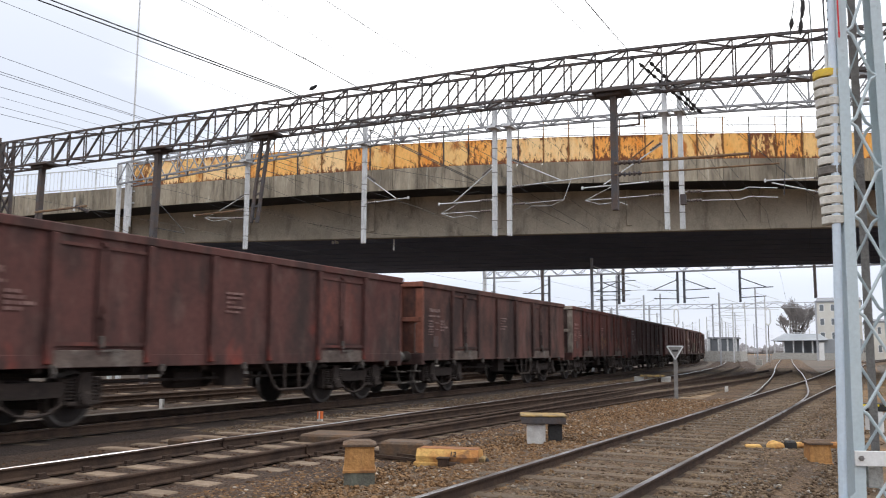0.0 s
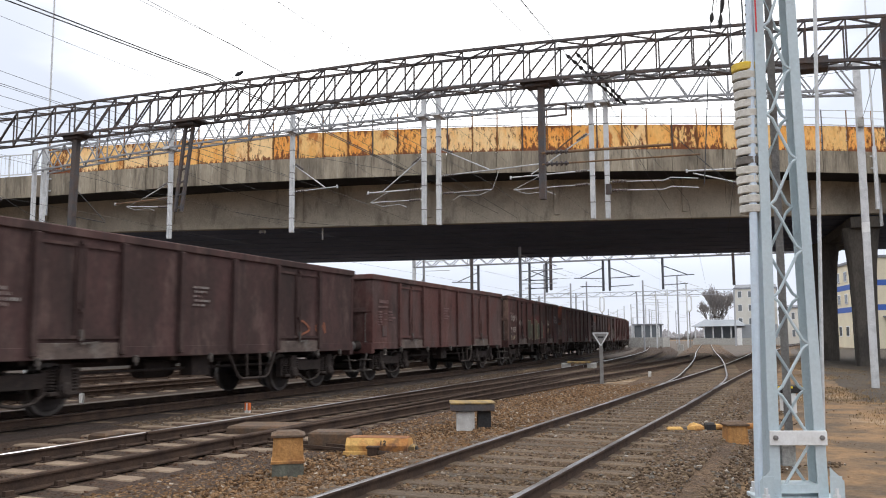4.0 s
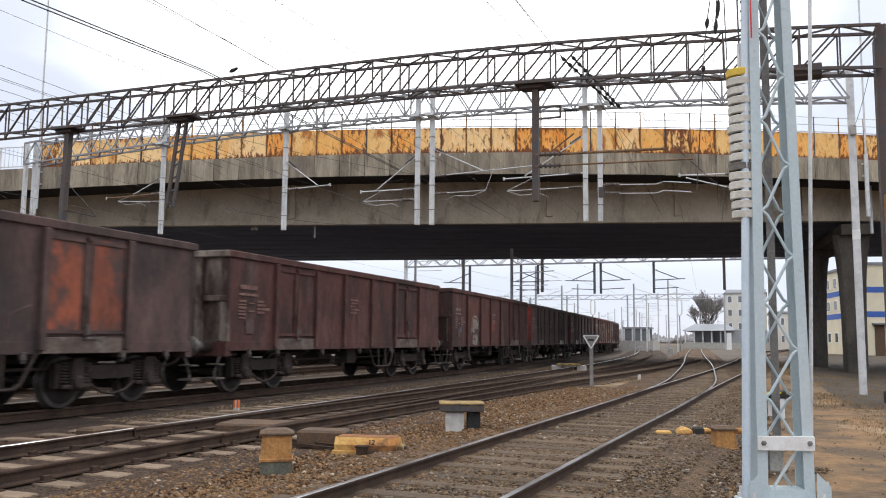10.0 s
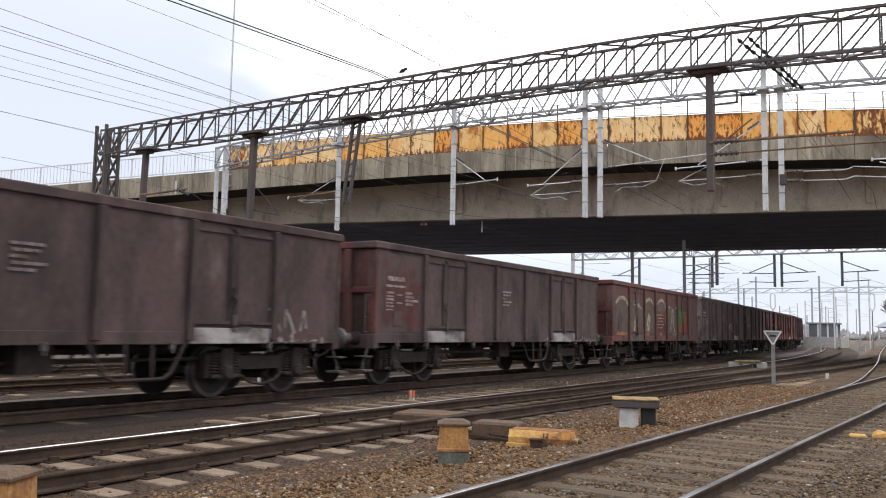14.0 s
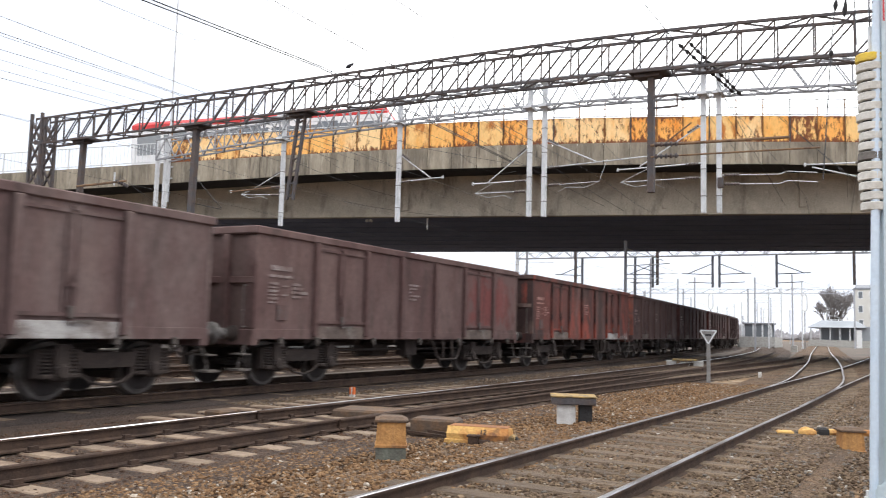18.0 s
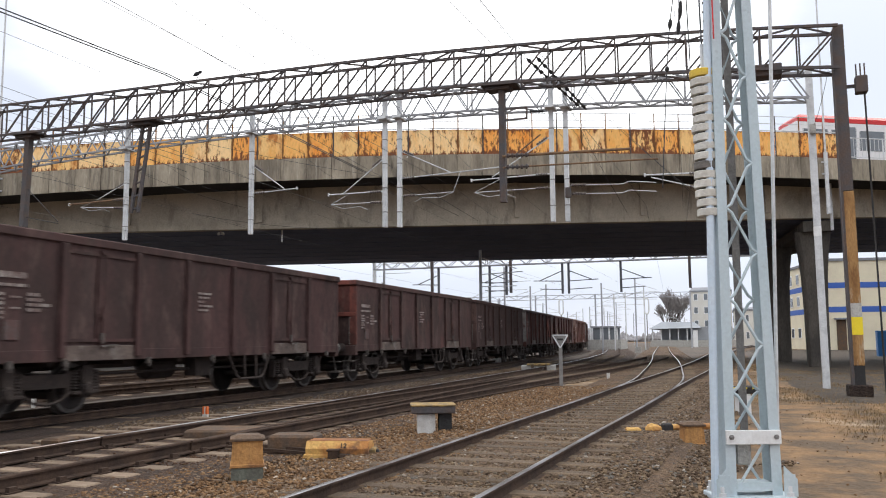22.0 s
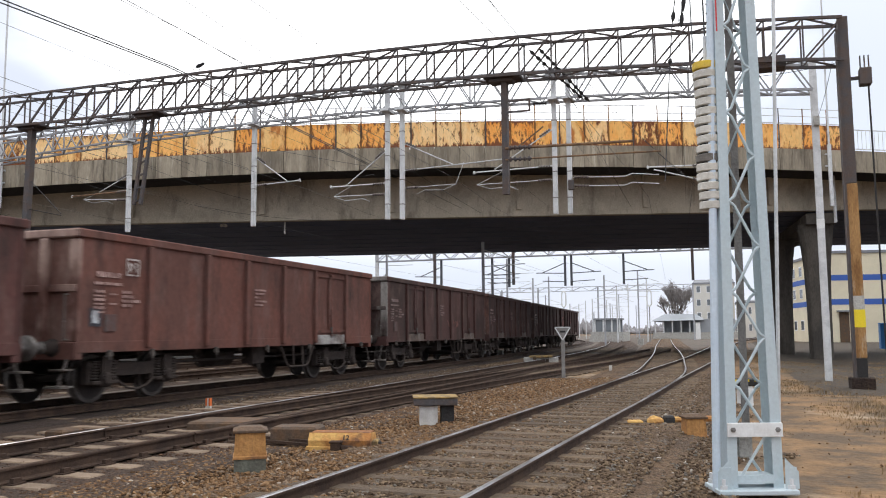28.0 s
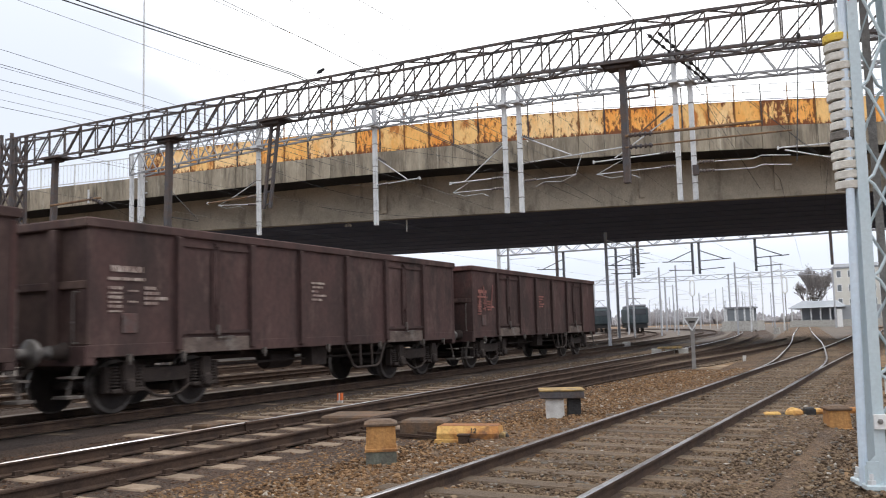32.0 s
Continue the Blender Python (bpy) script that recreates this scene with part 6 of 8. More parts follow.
def station_canopy():
    t = thing("station_canopy", "long grey platform canopy on pale posts", "canopy")
    part("platform", Build().box(-12.8, 2.0, 155, 190, -0.3, 1.15), "grey_plinth", t)
    b = Build()
    lo = [(-13.0, 154.5, 3.2), (-4.0, 154.5, 3.3), (-4.0, 190, 3.3), (-13.0, 190, 3.2)]
    hi = [(-10.8, 157, 4.5), (-5.4, 157, 4.4), (-5.4, 188, 4.4), (-10.8, 188, 4.5)]
    b.add(lo + hi, [(3, 2, 1, 0), (4, 5, 6, 7), (0, 1, 5, 4), (1, 2, 6, 5), (2, 3, 7, 6), (3, 0, 4, 7)])
    part("roof", b, "grey_wall", t, "blue-grey sloping roof")
    part("back_wall", Build().box(-11.2, -4.6, 160, 160.3, 1.15, 3.3), "grey_wall", t, "grey rear wall")
    part("end_block", Build().box(-5.0, 1.2, 155.5, 170, 1.15, 3.5, 0.05), "grey_wall", t, "grey end building")
    for x in (-12.4, -10.9, -9.4, -7.9, -6.4):
        part("post", Build().box(x - 0.1, x + 0.1, 155.2, 155.4, 1.15, 3.25), "galvanised", t)


station_canopy()


def platform_hut():
    t = thing("platform_hut", "small glazed hut on a pale platform", "building")
    part("roof", Build().box(-18.3, -14.3, 120.8, 124.2, 3.1, 3.3), "roof", t)
    part("rear_wall", Build().box(-18.1, -14.5, 123.6, 123.9, 1.37, 3.1), "grey_wall", t)
    for x in (-18.1, -16.9, -15.7, -14.6):
        part("post", Build().box(x - 0.1, x + 0.1, 121.0, 121.2, 1.37, 3.1), "galvanised", t)
    for x in (-18.0, -16.8, -15.6):
        part("pane", Build().box(x + 0.02, x + 1.0, 121.08, 121.12, 1.45, 3.05), "bus_glass", t)


platform_hut()
t_pf = thing("platform_wall", "pale platform edge in the distance", "platform")
part("slab", Build().box(-18.5, -13.9, 119.5, 127, -0.1, 1.37), "grey_plinth", t_pf)


def bare_tree(x, y, h, spread, seed, label):
    t = thing("bare_tree", label, "tree", group="bare trees")
    rnd = random.Random(seed)
    trunk, twigs = Build(), Build()

    def grow(p, d, ln, r, depth):
        q = p + d * ln
        (trunk if depth < 2 else twigs).tube(p, q, r, 6 if depth < 2 else 3, r * 0.65)
        if depth == 6:
            return
        for _ in range(4 if depth < 2 else 3):
            nd = (d + Vector((rnd.uniform(-1, 1), rnd.uniform(-1, 1), rnd.uniform(-0.1, 0.75))) * (0.62 * spread)).normalized()
            grow(p.lerp(q, rnd.uniform(0.45, 1.0)), nd, ln * rnd.uniform(0.6, 0.8), max(r * 0.6, 0.04), depth + 1)

    grow(Vector((x, y, -0.2)), Vector((0.03, 0, 1)), h * 0.27, h * 0.022, 0)
    part("trunk", trunk, "bark", t)
    part("crown", twigs, "twig", t)


bare_tree(-10.9, 194, 18.0, 1.05, 3, "bare leafless tree behind the station canopy")
bare_tree(-12.3, 198, 16.0, 1.1, 5, "bare leafless tree behind the station canopy")
bare_tree(-40, 92, 12.5, 1.0, 7, "bare leafless tree behind the yard")
bare_tree(-45, 98, 11.0, 1.0, 8, "bare leafless tree behind the yard")
bare_tree(26, 88, 12.0, 1.0, 9, "bare leafless tree near the bridge pier")


def far_woods():
    rnd = random.Random(9)
    b = Build()
    for _ in range(2600):
        x = rnd.uniform(-260, 130)
        y = rnd.uniform(420, 520)
        h = rnd.uniform(4, 9) * (0.75 + 0.25 * math.sin(x * 0.05) + 0.2 * math.sin(x * 0.17))
        for _ in range(5):
            a, e = rnd.uniform(-2.5, 2.5), rnd.uniform(0.4, 1.0)
            b.lathe((x + a, y, h * e * 0.4), (0.1 * a, 0, 1), [(-h * e * 0.4, 0.3), (0, 1.3 * e), (h * e * 0.4, 0.9 * e), (h * e * 0.6, 0.1)], 5)
    tagged(part("far_woods", b, "bush"), "leafless woods on the horizon, greyed by painted haze", "woods", kind="stuff")


far_woods()


def locomotive(x, y, yaw, label):
    t = thing("parked_locomotive", label, "locomotive", at=pose(x, y, RAIL_Z, 0, 0, yaw))
    part("body", Build().box(-1.4, 1.4, -6, 6, 1.1, 3.6, 0.25), "loco", t)
    part("roof", Build().box(-1.2, 1.2, -5.6, 5.6, 3.6, 3.95, 0.1), "roof", t)
    part("windscreen", Build().box(-1.1, 1.1, -6.03, -5.97, 2.5, 3.3), "glass", t)
    part("underframe", Build().box(-1.3, 1.3, -5.8, 5.8, 0.6, 1.1), "black", t)
    for yy in (-4.5, -2.5, 2.5, 4.5):
        for s in (-1, 1):
            part("wheel", Build().lathe((s * 0.75, yy, 0.5), (1, 0, 0), [(-0.07, 0.5), (0.07, 0.5)], 16), "wheel", t)
    part("pantograph", Build().beam((-0.8, -3, 3.95), (0.0, -2, 4.9), 0.05).beam((0.8, -3, 3.95), (0.0, -2, 4.9), 0.05).beam((-0.9, -2.2, 4.95), (0.9, -2.2, 4.95), 0.06), "dark_steel", t)


locomotive(-32, 125, 20, "dark green locomotive parked in the yard")
locomotive(-39, 130, 22, "dark locomotive parked in the yard")


def blue_bin(x, y):
    t = thing("blue_container", "blue plastic container beyond the path", "container")
    part("bin", Build().box(x - 0.5, x + 0.5, y - 0.5, y + 0.5, -0.5, 1.85, 0.05), "blue_plastic", t)
    part("lid", Build().box(x - 0.53, x + 0.53, y - 0.53, y + 0.53, 1.85, 1.98, 0.03), "blue_plastic", t)


blue_bin(13.1, 82)


def path_post(x, y):
    t = thing("white_post", "short white leaning marker post by the path", "marker post")
    part("post", Build().beam((x, y, -0.1), (x + 0.12, y, 1.0), 0.08), "white_paint", t)


path_post(4.25, 23.0)


def bird(x, y, z):
    b = Build().lathe((x - 0.16, y, z + 0.16), (1, 0, 0.35), [(0, 0.01), (0.06, 0.05), (0.16, 0.075), (0.25, 0.05), (0.29, 0.055), (0.33, 0.045), (0.37, 0.01)], 8)
    b.add([(x - 0.3, y - 0.02, z + 0.08), (x - 0.3, y + 0.02, z + 0.08), (x - 0.1, y, z + 0.2)], [(0, 1, 2)])
    t = thing("pigeon", "dark bird perched on the gantry", "bird")
    part("body", b, "feather", t)
    part("legs", Build().tube((x, y - 0.02, z), (x, y - 0.02, z + 0.12), 0.008, 5).tube((x, y + 0.02, z), (x, y + 0.02, z + 0.12), 0.008, 5), "feather", t)


bird(-16.55, G1Y - 0.35, g1_top(-16.55) + 0.037)


# ---- the bus on the bridge ----
def make_bus():
    t = thing("city_bus", "red and white city bus driving over the bridge", "bus")
    s = part("body", Build().box(-8.1, 8.1, -1.25, 1.25, 0.35, 3.2, 0.12), "bus_white", t)
    part("roof", Build().box(-8.05, 8.05, -1.27, 1.27, 2.9, 3.55, 0.2), "bus_red", t, "red roof edge")
    for i in range(9):
        y = -7.7 + i * 1.72
        for d in (-1.262, 1.262):
            part("window", Build().box(y, y + 1.5, d - 0.01, d + 0.01, 1.45, 2.65), "bus_glass", s)
    for y in (-5.1, -0.4, 4.4):
        for d in (-1.268, 1.268):
            part("door", Build().box(y - 0.6, y + 0.6, d - 0.012, d + 0.012, 0.5, 2.85), "bus_glass", s)
    part("windscreen", Build().box(8.08, 8.12, -1.1, 1.1, 1.2, 2.9), "bus_glass", s)
    for y in (-5.0, 0.9, 5.4):
        for s2 in (-1, 1):
            part("wheel", Build().lathe((y, s2 * 1.12, 0.48), (0, 1, 0), [(-0.14, 0.44), (-0.12, 0.48), (0.12, 0.48), (0.14, 0.44)], 16), "black", t)
    return t


BUS = make_bus()


def bus_motion():
    rows = []
    for i in range(65):
        t = 0.5 * i
        u = min(max(-37.9 + 12.2 * (t - 17.0) + 8.1, -64.0), 60.0)
        a, b = bp(u - 4, 5.0, deck_z(u - 4) - 0.02), bp(u + 4, 5.0, deck_z(u + 4) - 0.02)
        p = (Vector(a) + Vector(b)) / 2
        tilt = math.degrees(math.atan2(b[2] - a[2], 8.0))
        rows.append((t, pose(p.x, p.y, p.z, 0, -tilt, 21)))
    walk(BUS, rows)


# ---- freight wagons ----
RIBS = (1.9, 3.85, 5.45, 7.2, 8.95, 10.9)
DOORS = (2.86, 9.9)


def wagon_meshes():
    """Shared meshes of one open wagon; x across, y along, z from the rail head; the body runs from -6.4 to 6.4."""
    m = {}
    for s in (-1, 1):
        b = Build()
        xs = sorted((s * 1.30, s * 1.36))
        # panels, gently dished between the ribs
        edges = [0.0] + list(RIBS) + [12.8]
        for a, c in zip(edges, edges[1:]):
            n, k = 6, 5
            vs, fs = [], []
            for i in range(n + 1):
                for j in range(k + 1):
                    u, w = i / n, j / k
                    d = 0.022 * math.sin(math.pi * u) * math.sin(math.pi * w)
                    vs.append((s * (1.36 - d), -6.4 + a + (c - a) * u, 1.16 + 1.86 * w))
            for i in range(n):
                for j in range(k):
                    fs.append((i * (k + 1) + j, (i + 1) * (k + 1) + j, (i + 1) * (k + 1) + j + 1, i * (k + 1) + j + 1))
            b.add(vs, fs)
        b.box(s * 1.30 - 0.01, s * 1.30 + 0.01, -6.4, 6.4, 1.16, 3.02)
        m["side_wall", s] = b.mesh("side_wall")
        b = Build().box(min(s * 1.22, s * 1.405), max(s * 1.22, s * 1.405), -6.45, 6.45, 3.02, 3.18, 0.02)
        m["top_rim", s] = b.mesh("top_rim")
        b = Build().box(min(s * 1.2, s * 1.366), max(s * 1.2, s * 1.366), -6.4, 6.4, 0.96, 1.165, 0.008)
        m["side_sill", s] = b.mesh("side_sill")
        b = Build().box(min(s * 1.36, s * 1.44), max(s * 1.36, s * 1.44), -0.065, 0.065, 1.02, 3.02, 0.015)
        m["rib", s] = b.mesh("side_rib")
        b = Build()
        x0, x1, x2, x3 = s * 1.36, s * 1.385, s * 1.40, s * 1.44
        b.box(min(x0, x1), max(x0, x1), -0.052, 0.052, 1.16, 2.98)
        b.box(min(x0, x2), max(x0, x2), -0.98, 0.98, 1.30, 1.36)
        b.box(min(x0, x1), max(x0, x1), -0.95, 0.95, 2.86, 2.91)
        for e in (-0.93, -0.09, 0.09, 0.93):
            b.box(min(x0, x1), max(x0, x1), e - 0.02, e + 0.02, 1.36, 2.86)
        b.tube((s * 1.42, 0, 1.2), (s * 1.42, 0, 1.95), 0.018, 6)
        for h in (1.28, 1.75, 2.9):
            b.box(min(x0, x3), max(x0, x3), -0.05, 0.05, h, h + 0.06)
        m["door_gear", s] = b.mesh("door_gear")
        b = Build().box(min(x2, x3), max(x2, x3) + 0.005, -0.035, 0.035, 1.26, 1.46, 0.012)
        b.beam((s * 1.42, -0.02, 1.22), (s * 1.42, 0.42, 1.24), 0.02, 0.035)
        m["latch", s] = b.mesh("door_latch")
        b = Build()
        b.box(min(s * 1.362, s * 1.385), max(s * 1.362, s * 1.385), -0.93, 0.93, 0.965, 1.235, 0.008)
        m["bottom_flap", s] = b.mesh("bottom_flap")
        b = Build()
        for e in (0.0,):
            b.box(min(s * 1.36, s * 1.44), max(s * 1.36, s * 1.44), e - 0.028, e + 0.028, 0.87, 1.0, 0.01)
            b.tube((s * 1.42, e, 0.82), (s * 1.42, e, 0.9), 0.02, 6)
        m["lashing_hook", s] = b.mesh("lashing_hooks")
        b = Build()
        y0, y1 = (0.7, 2.5)
        pts = [(s * 1.36, y0, 0.98), (s * 1.38, y0 + 0.3, 0.5), (s * 1.38, y0 + 0.45, 0.42), (s * 1.38, y1 - 0.45, 0.42), (s * 1.38, y1 - 0.3, 0.5), (s * 1.36, y1, 0.98)]
        b.wire(pts, 0.032, 6)
        b.tube((s * 1.38, 1.35, 0.42), (s * 1.36, 1.35, 0.98), 0.03, 6)
        b.tube((s * 1.38, 1.85, 0.42), (s * 1.36, 1.85, 0.98), 0.03, 6)
        m["brake_step", s] = b.mesh("brake_step")
    for e in (-1, 1):
        b = Build().box(-1.33, 1.33, min(e * 6.30, e * 6.36), max(e * 6.30, e * 6.36), 1.16, 3.02)
        m["end_wall", e] = b.mesh("end_wall")
        b = Build().box(-1.33, 1.33, min(e * 6.36, e * 6.42), max(e * 6.36, e * 6.42), 2.05, 2.18, 0.01)
        m["end_rail", e] = b.mesh("end_rail")
        b = Build()
        for x in (0.0,):
            b.box(x - 0.08, x + 0.08, min(e * 6.36, e * 6.48), max(e * 6.36, e * 6.48), 1.1, 3.02, 0.02)
        m["end_post", e] = b.mesh("end_posts")
        b = Build().box(-1.40, 1.40, min(e * 6.28, e * 6.47), max(e * 6.28, e * 6.47), 3.024, 3.176, 0.02)
        m["end_rim", e] = b.mesh("end_rim")
        b = Build().box(-1.36, 1.36, min(e * 6.25, e * 6.44), max(e * 6.25, e * 6.44), 0.84, 1.155, 0.015)
        m["buffer_beam", e] = b.mesh("buffer_beam")
        b = Build()
        for x in (0.0,):
            b.box(x - 0.11, x + 0.11, min(e * 6.33, e * 6.405), max(e * 6.33, e * 6.405), 1.16, 3.0, 0.02)
        m["corner_post", e] = b.mesh("corner_posts")
        b = Build()
        for x in (0.0,):
            b.wire([(x, e * 6.42, 0.86), (x, e * 6.60, 0.5), (x * 1.0, e * 6.60, 0.38)], 0.025, 6)
            b.box(x - 0.17, x + 0.17, e * 6.60 - 0.14, e * 6.60 + 0.14, 0.36, 0.40)
            b.box(x - 0.17, x + 0.17, e * 6.56 - 0.1, e * 6.56 + 0.1, 0.66, 0.69)
            b.wire([(x, e * 6.44, 1.2), (x, e * 6.54, 1.2), (x, e * 6.54, 2.0), (x, e * 6.44, 2.0)], 0.014, 5)
        m["shunter_step", e] = b.mesh("shunter_steps")
        b = Build()
        b.box(-0.14, 0.14, min(e * 6.44, e * 6.58), max(e * 6.44, e * 6.58), 0.92, 1.1, 0.02)
        b.beam((0, e * 6.5, 1.0), (0, e * 7.0, 0.98), 0.07, 0.09)
        b.wire([(0.25, e * 6.44, 0.95), (0.28, e * 6.7, 0.72), (0.2, e * 6.98, 0.62)], 0.03, 6)
        b.wire([(-0.25, e * 6.44, 0.95), (-0.28, e * 6.7, 0.75), (-0.2, e * 6.98, 0.66)], 0.03, 6)
        m["coupling", e] = b.mesh("coupling")
    b = Build().lathe((0, 0, 0), (0, 1, 0), [(0, 0.16), (0.05, 0.16), (0.06, 0.115), (0.30, 0.115), (0.31, 0.085), (0.52, 0.085), (0.54, 0.19), (0.585, 0.225), (0.61, 0.21), (0.62, 0.12)], 14)
    m["buffer"] = b.mesh("buffer", True)
    b = Build()
    b.box(-0.35, 0.35, -6.25, 6.25, 0.78, 1.12)
    b.box(-1.15, 1.15, -6.25, 6.25, 1.10, 1.16)
    for y in (-4.5, -2.6, -0.9, 0.9, 2.6, 4.5):
        b.box(-1.2, 1.2, y - 0.08, y + 0.08, 0.88, 1.12)
    b.lathe((0.55, -1.2, 0.72), (0, 1, 0), [(0, 0.17), (0.02, 0.2), (0.75, 0.2), (0.78, 0.17)], 12)
    b.lathe((-0.6, 0.2, 0.7), (0, 1, 0), [(0, 0.2), (0.02, 0.24), (0.9, 0.24), (0.95, 0.2)], 12)
    b.wire([(0.9, -3.2, 0.7), (0.9, 3.3, 0.7)], 0.03, 6)
    b.box(0.8, 1.1, -0.2, 0.35, 0.55, 0.95)
    m["underframe"] = b.mesh("underframe")
    b = Build()
    b.lathe((0, 0, 0), (1, 0, 0), [(-0.04, 0.37), (-0.066, 0.38), (-0.066, 0.445), (-0.06, 0.455), (0.03, 0.46), (0.04, 0.49), (0.065, 0.49), (0.07, 0.46)], 24)
    b.lathe((0, 0, 0), (1, 0, 0), [(-0.075, 0.34), (-0.07, 0.37), (0.02, 0.1), (0.12, 0.1)], 20)
    m["wheel"] = b.mesh("wheel", False)
    b = Build().tube((-0.9, 0, 0), (0.9, 0, 0), 0.08, 10)
    m["axle"] = b.mesh("axle")
    for s in (-1, 1):
        b = Build()
        x = s * 1.02
        top = [(-1.25, 0.72), (-0.9, 0.86), (-0.45, 0.74), (0.45, 0.74), (0.9, 0.86), (1.25, 0.72)]
        bot = [(-1.25, 0.62), (-0.9, 0.70), (-0.45, 0.50), (0.45, 0.50), (0.9, 0.70), (1.25, 0.62)]
        vs = [(x + d, y, z) for d in (-0.09, 0.09) for line in (top, bot) for y, z in line]
        fs = []
        for i in range(5):
            fs += [(i, i + 1, 12 + i + 1, 12 + i), (6 + i, 6 + i + 1, 18 + i + 1, 18 + i), (i, 6 + i, 7 + i, 1 + i), (12 + i, 13 + i, 19 + i, 18 + i)]
        fs += [(0, 12, 18, 6), (5, 11, 23, 17)]
        b.add(vs, fs)
        for y in (-0.9, 0.9):
            for d in (-0.36, 0.36):
                b.box(x - 0.07, x + 0.07, y + d - 0.05, y + d + 0.05, 0.36, 0.80, 0.015)
        b.wire([(x + s * 0.1, -0.55, 0.42), (x + s * 0.1, -0.3, 0.27), (x + s * 0.1, 0.0, 0.22), (x + s * 0.1, 0.3, 0.27), (x + s * 0.1, 0.55, 0.42)], 0.028, 6)
        m["bogie_frame", s] = b.mesh("bogie_side_frame")
        b = Build().box(-0.12, 0.12, -0.15, 0.15, -0.15, 0.36, 0.03)
        b.box(-0.12, 0.12, -0.33, 0.33, -0.10, -0.03, 0.015)
        b.box(s * 0.12 - 0.02, s * 0.12 + 0.02, -0.12, 0.12, 0.1, 0.42, 0.01)
        b.lathe((s * 0.1, 0, 0), (s, 0, 0), [(0, 0.13), (0.06, 0.13), (0.10, 0.09)], 12)
        m["axle_box", s] = b.mesh("axle_box")
        b = Build()
        prof = []
        for k in range(7):
            z = -0.1 + k * 0.052
            prof += [(z, 0.06), (z + 0.014, 0.098), (z + 0.028, 0.098), (z + 0.042, 0.06)]
        b.lathe((0, 0, 0), (0, 0, 1), prof, 10)
        m["spring", s] = b.mesh("coil_springs")
    b = Build().box(-1.0, 1.0, -0.22, 0.22, 0.48, 0.76, 0.03)
    b.box(-0.4, 0.4, -0.4, 0.4, 0.7, 0.8)
    for y in (-0.42, 0.42):
        b.box(-0.8, 0.8, y - 0.05, y + 0.05, 0.3, 0.42)
    m["bolster"] = b.mesh("bolster")
    for i, block in enumerate(WRITING):
        b = Build()
        for y0, y1, z0, z1 in block:
            b.box(1.362, 1.3655, y0, y1, z0, z1)
        m["marking", i] = b.mesh("painted_marking")
    b = Build().box(1.364, 1.378, -5.72, -5.42, 1.34, 1.66, 0.004)
    m["label_board"] = b.mesh("label_board")
    return m


def writing_bars():
    """Plain bars where the wagons' small white stencilling stands."""
    rnd = random.Random(21)
    out = []

    def line(y, z, w, h, cuts):
        x = y
        while x < y + w:
            d = rnd.uniform(0.05, 0.13) * cuts
            out.append((x, min(x + d, y + w), z, z + h))
            x += d + 0.022 * cuts

    blocks = []

    def close():
        blocks.append(list(out))
        out.clear()

    line(-5.95, 2.34, 0.66, 0.10, 1.2)
    line(-6.0, 2.20, 0.75, 0.05, 2.0)
    close()
    for i in range(3):
        line(-6.0, 2.05 - i * 0.15, 0.27, 0.05, 1)
        line(-6.0, 1.98 - i * 0.15, 0.27, 0.03, 1)
    close()
    for i in range(4):
        line(-5.25, 2.06 - i * 0.085, (0.24, 0.32, 0.5, 0.28)[i], 0.055, 0.9)
    close()
    line(-5.6, 2.02, 0.2, 0.03, 1)
    line(-5.6, 1.84, 0.2, 0.03, 1)
    close()
    for i in range(5):
        line(-0.55 + (i % 2) * 0.05, 2.32 - i * 0.09, 0.5 - (i % 3) * 0.12, 0.045, 1.2)
    close()
    return blocks


WRITING = writing_bars()
WM = wagon_meshes()
for key, me in WM.items():
    name = key if isinstance(key, str) else key[0]
    me.materials.append(M["wheel" if name in ("wheel", "axle") else "bogie" if name in ("underframe", "bolster", "bogie_frame", "axle_box", "spring", "buffer", "coupling",
                                                                                       "brake_step") else "hook" if name in ("lashing_hook", "latch", "shunter_step") else "black"])


me = WM["buffer"]
me.materials.append(M["buffer_head"])
for poly in me.polygons:
    poly.material_index = 1 if poly.center.y > 0.28 else 0
me = WM["wheel"]
me.materials.append(M["wheel_rim"])
for poly in me.polygons:
    c = poly.center
    if math.hypot(c.y, c.z) > 0.395:
        poly.material_index = 1


def wagon_paint(k, base, second, third, amount, grime=0.0):
    return material("wagon_paint", base, 0.82, second=second, scale=0.75, stretch=(1, 1, 0.5), mix=(0.43 - grime, 0.58 - grime), third=third, third_scale=0.65,
                    third_mix=(amount, amount + 0.1), fine=16, bump=0.15, dark=0.28, streak=(0.19, 0.125, 0.109), run=(1.5, 1.5, 0.55), dusty=(0.52, 0.88), soot=(0.50, 0.80), seed=float(k) + 0.5, spec=0.25)


BROWN, REDBROWN, DARK = (0.112, 0.047, 0.041), (0.150, 0.053, 0.043), (0.082, 0.043, 0.040)
SOOT, DUST, RUSTY, REDDISH = (0.054, 0.032, 0.029), (0.145, 0.098, 0.085), (0.17, 0.075, 0.050), (0.27, 0.055, 0.040)
BEIGE, ORANGE, GREYW = (0.42, 0.36, 0.30), (0.27, 0.10, 0.065), (0.30, 0.28, 0.26)
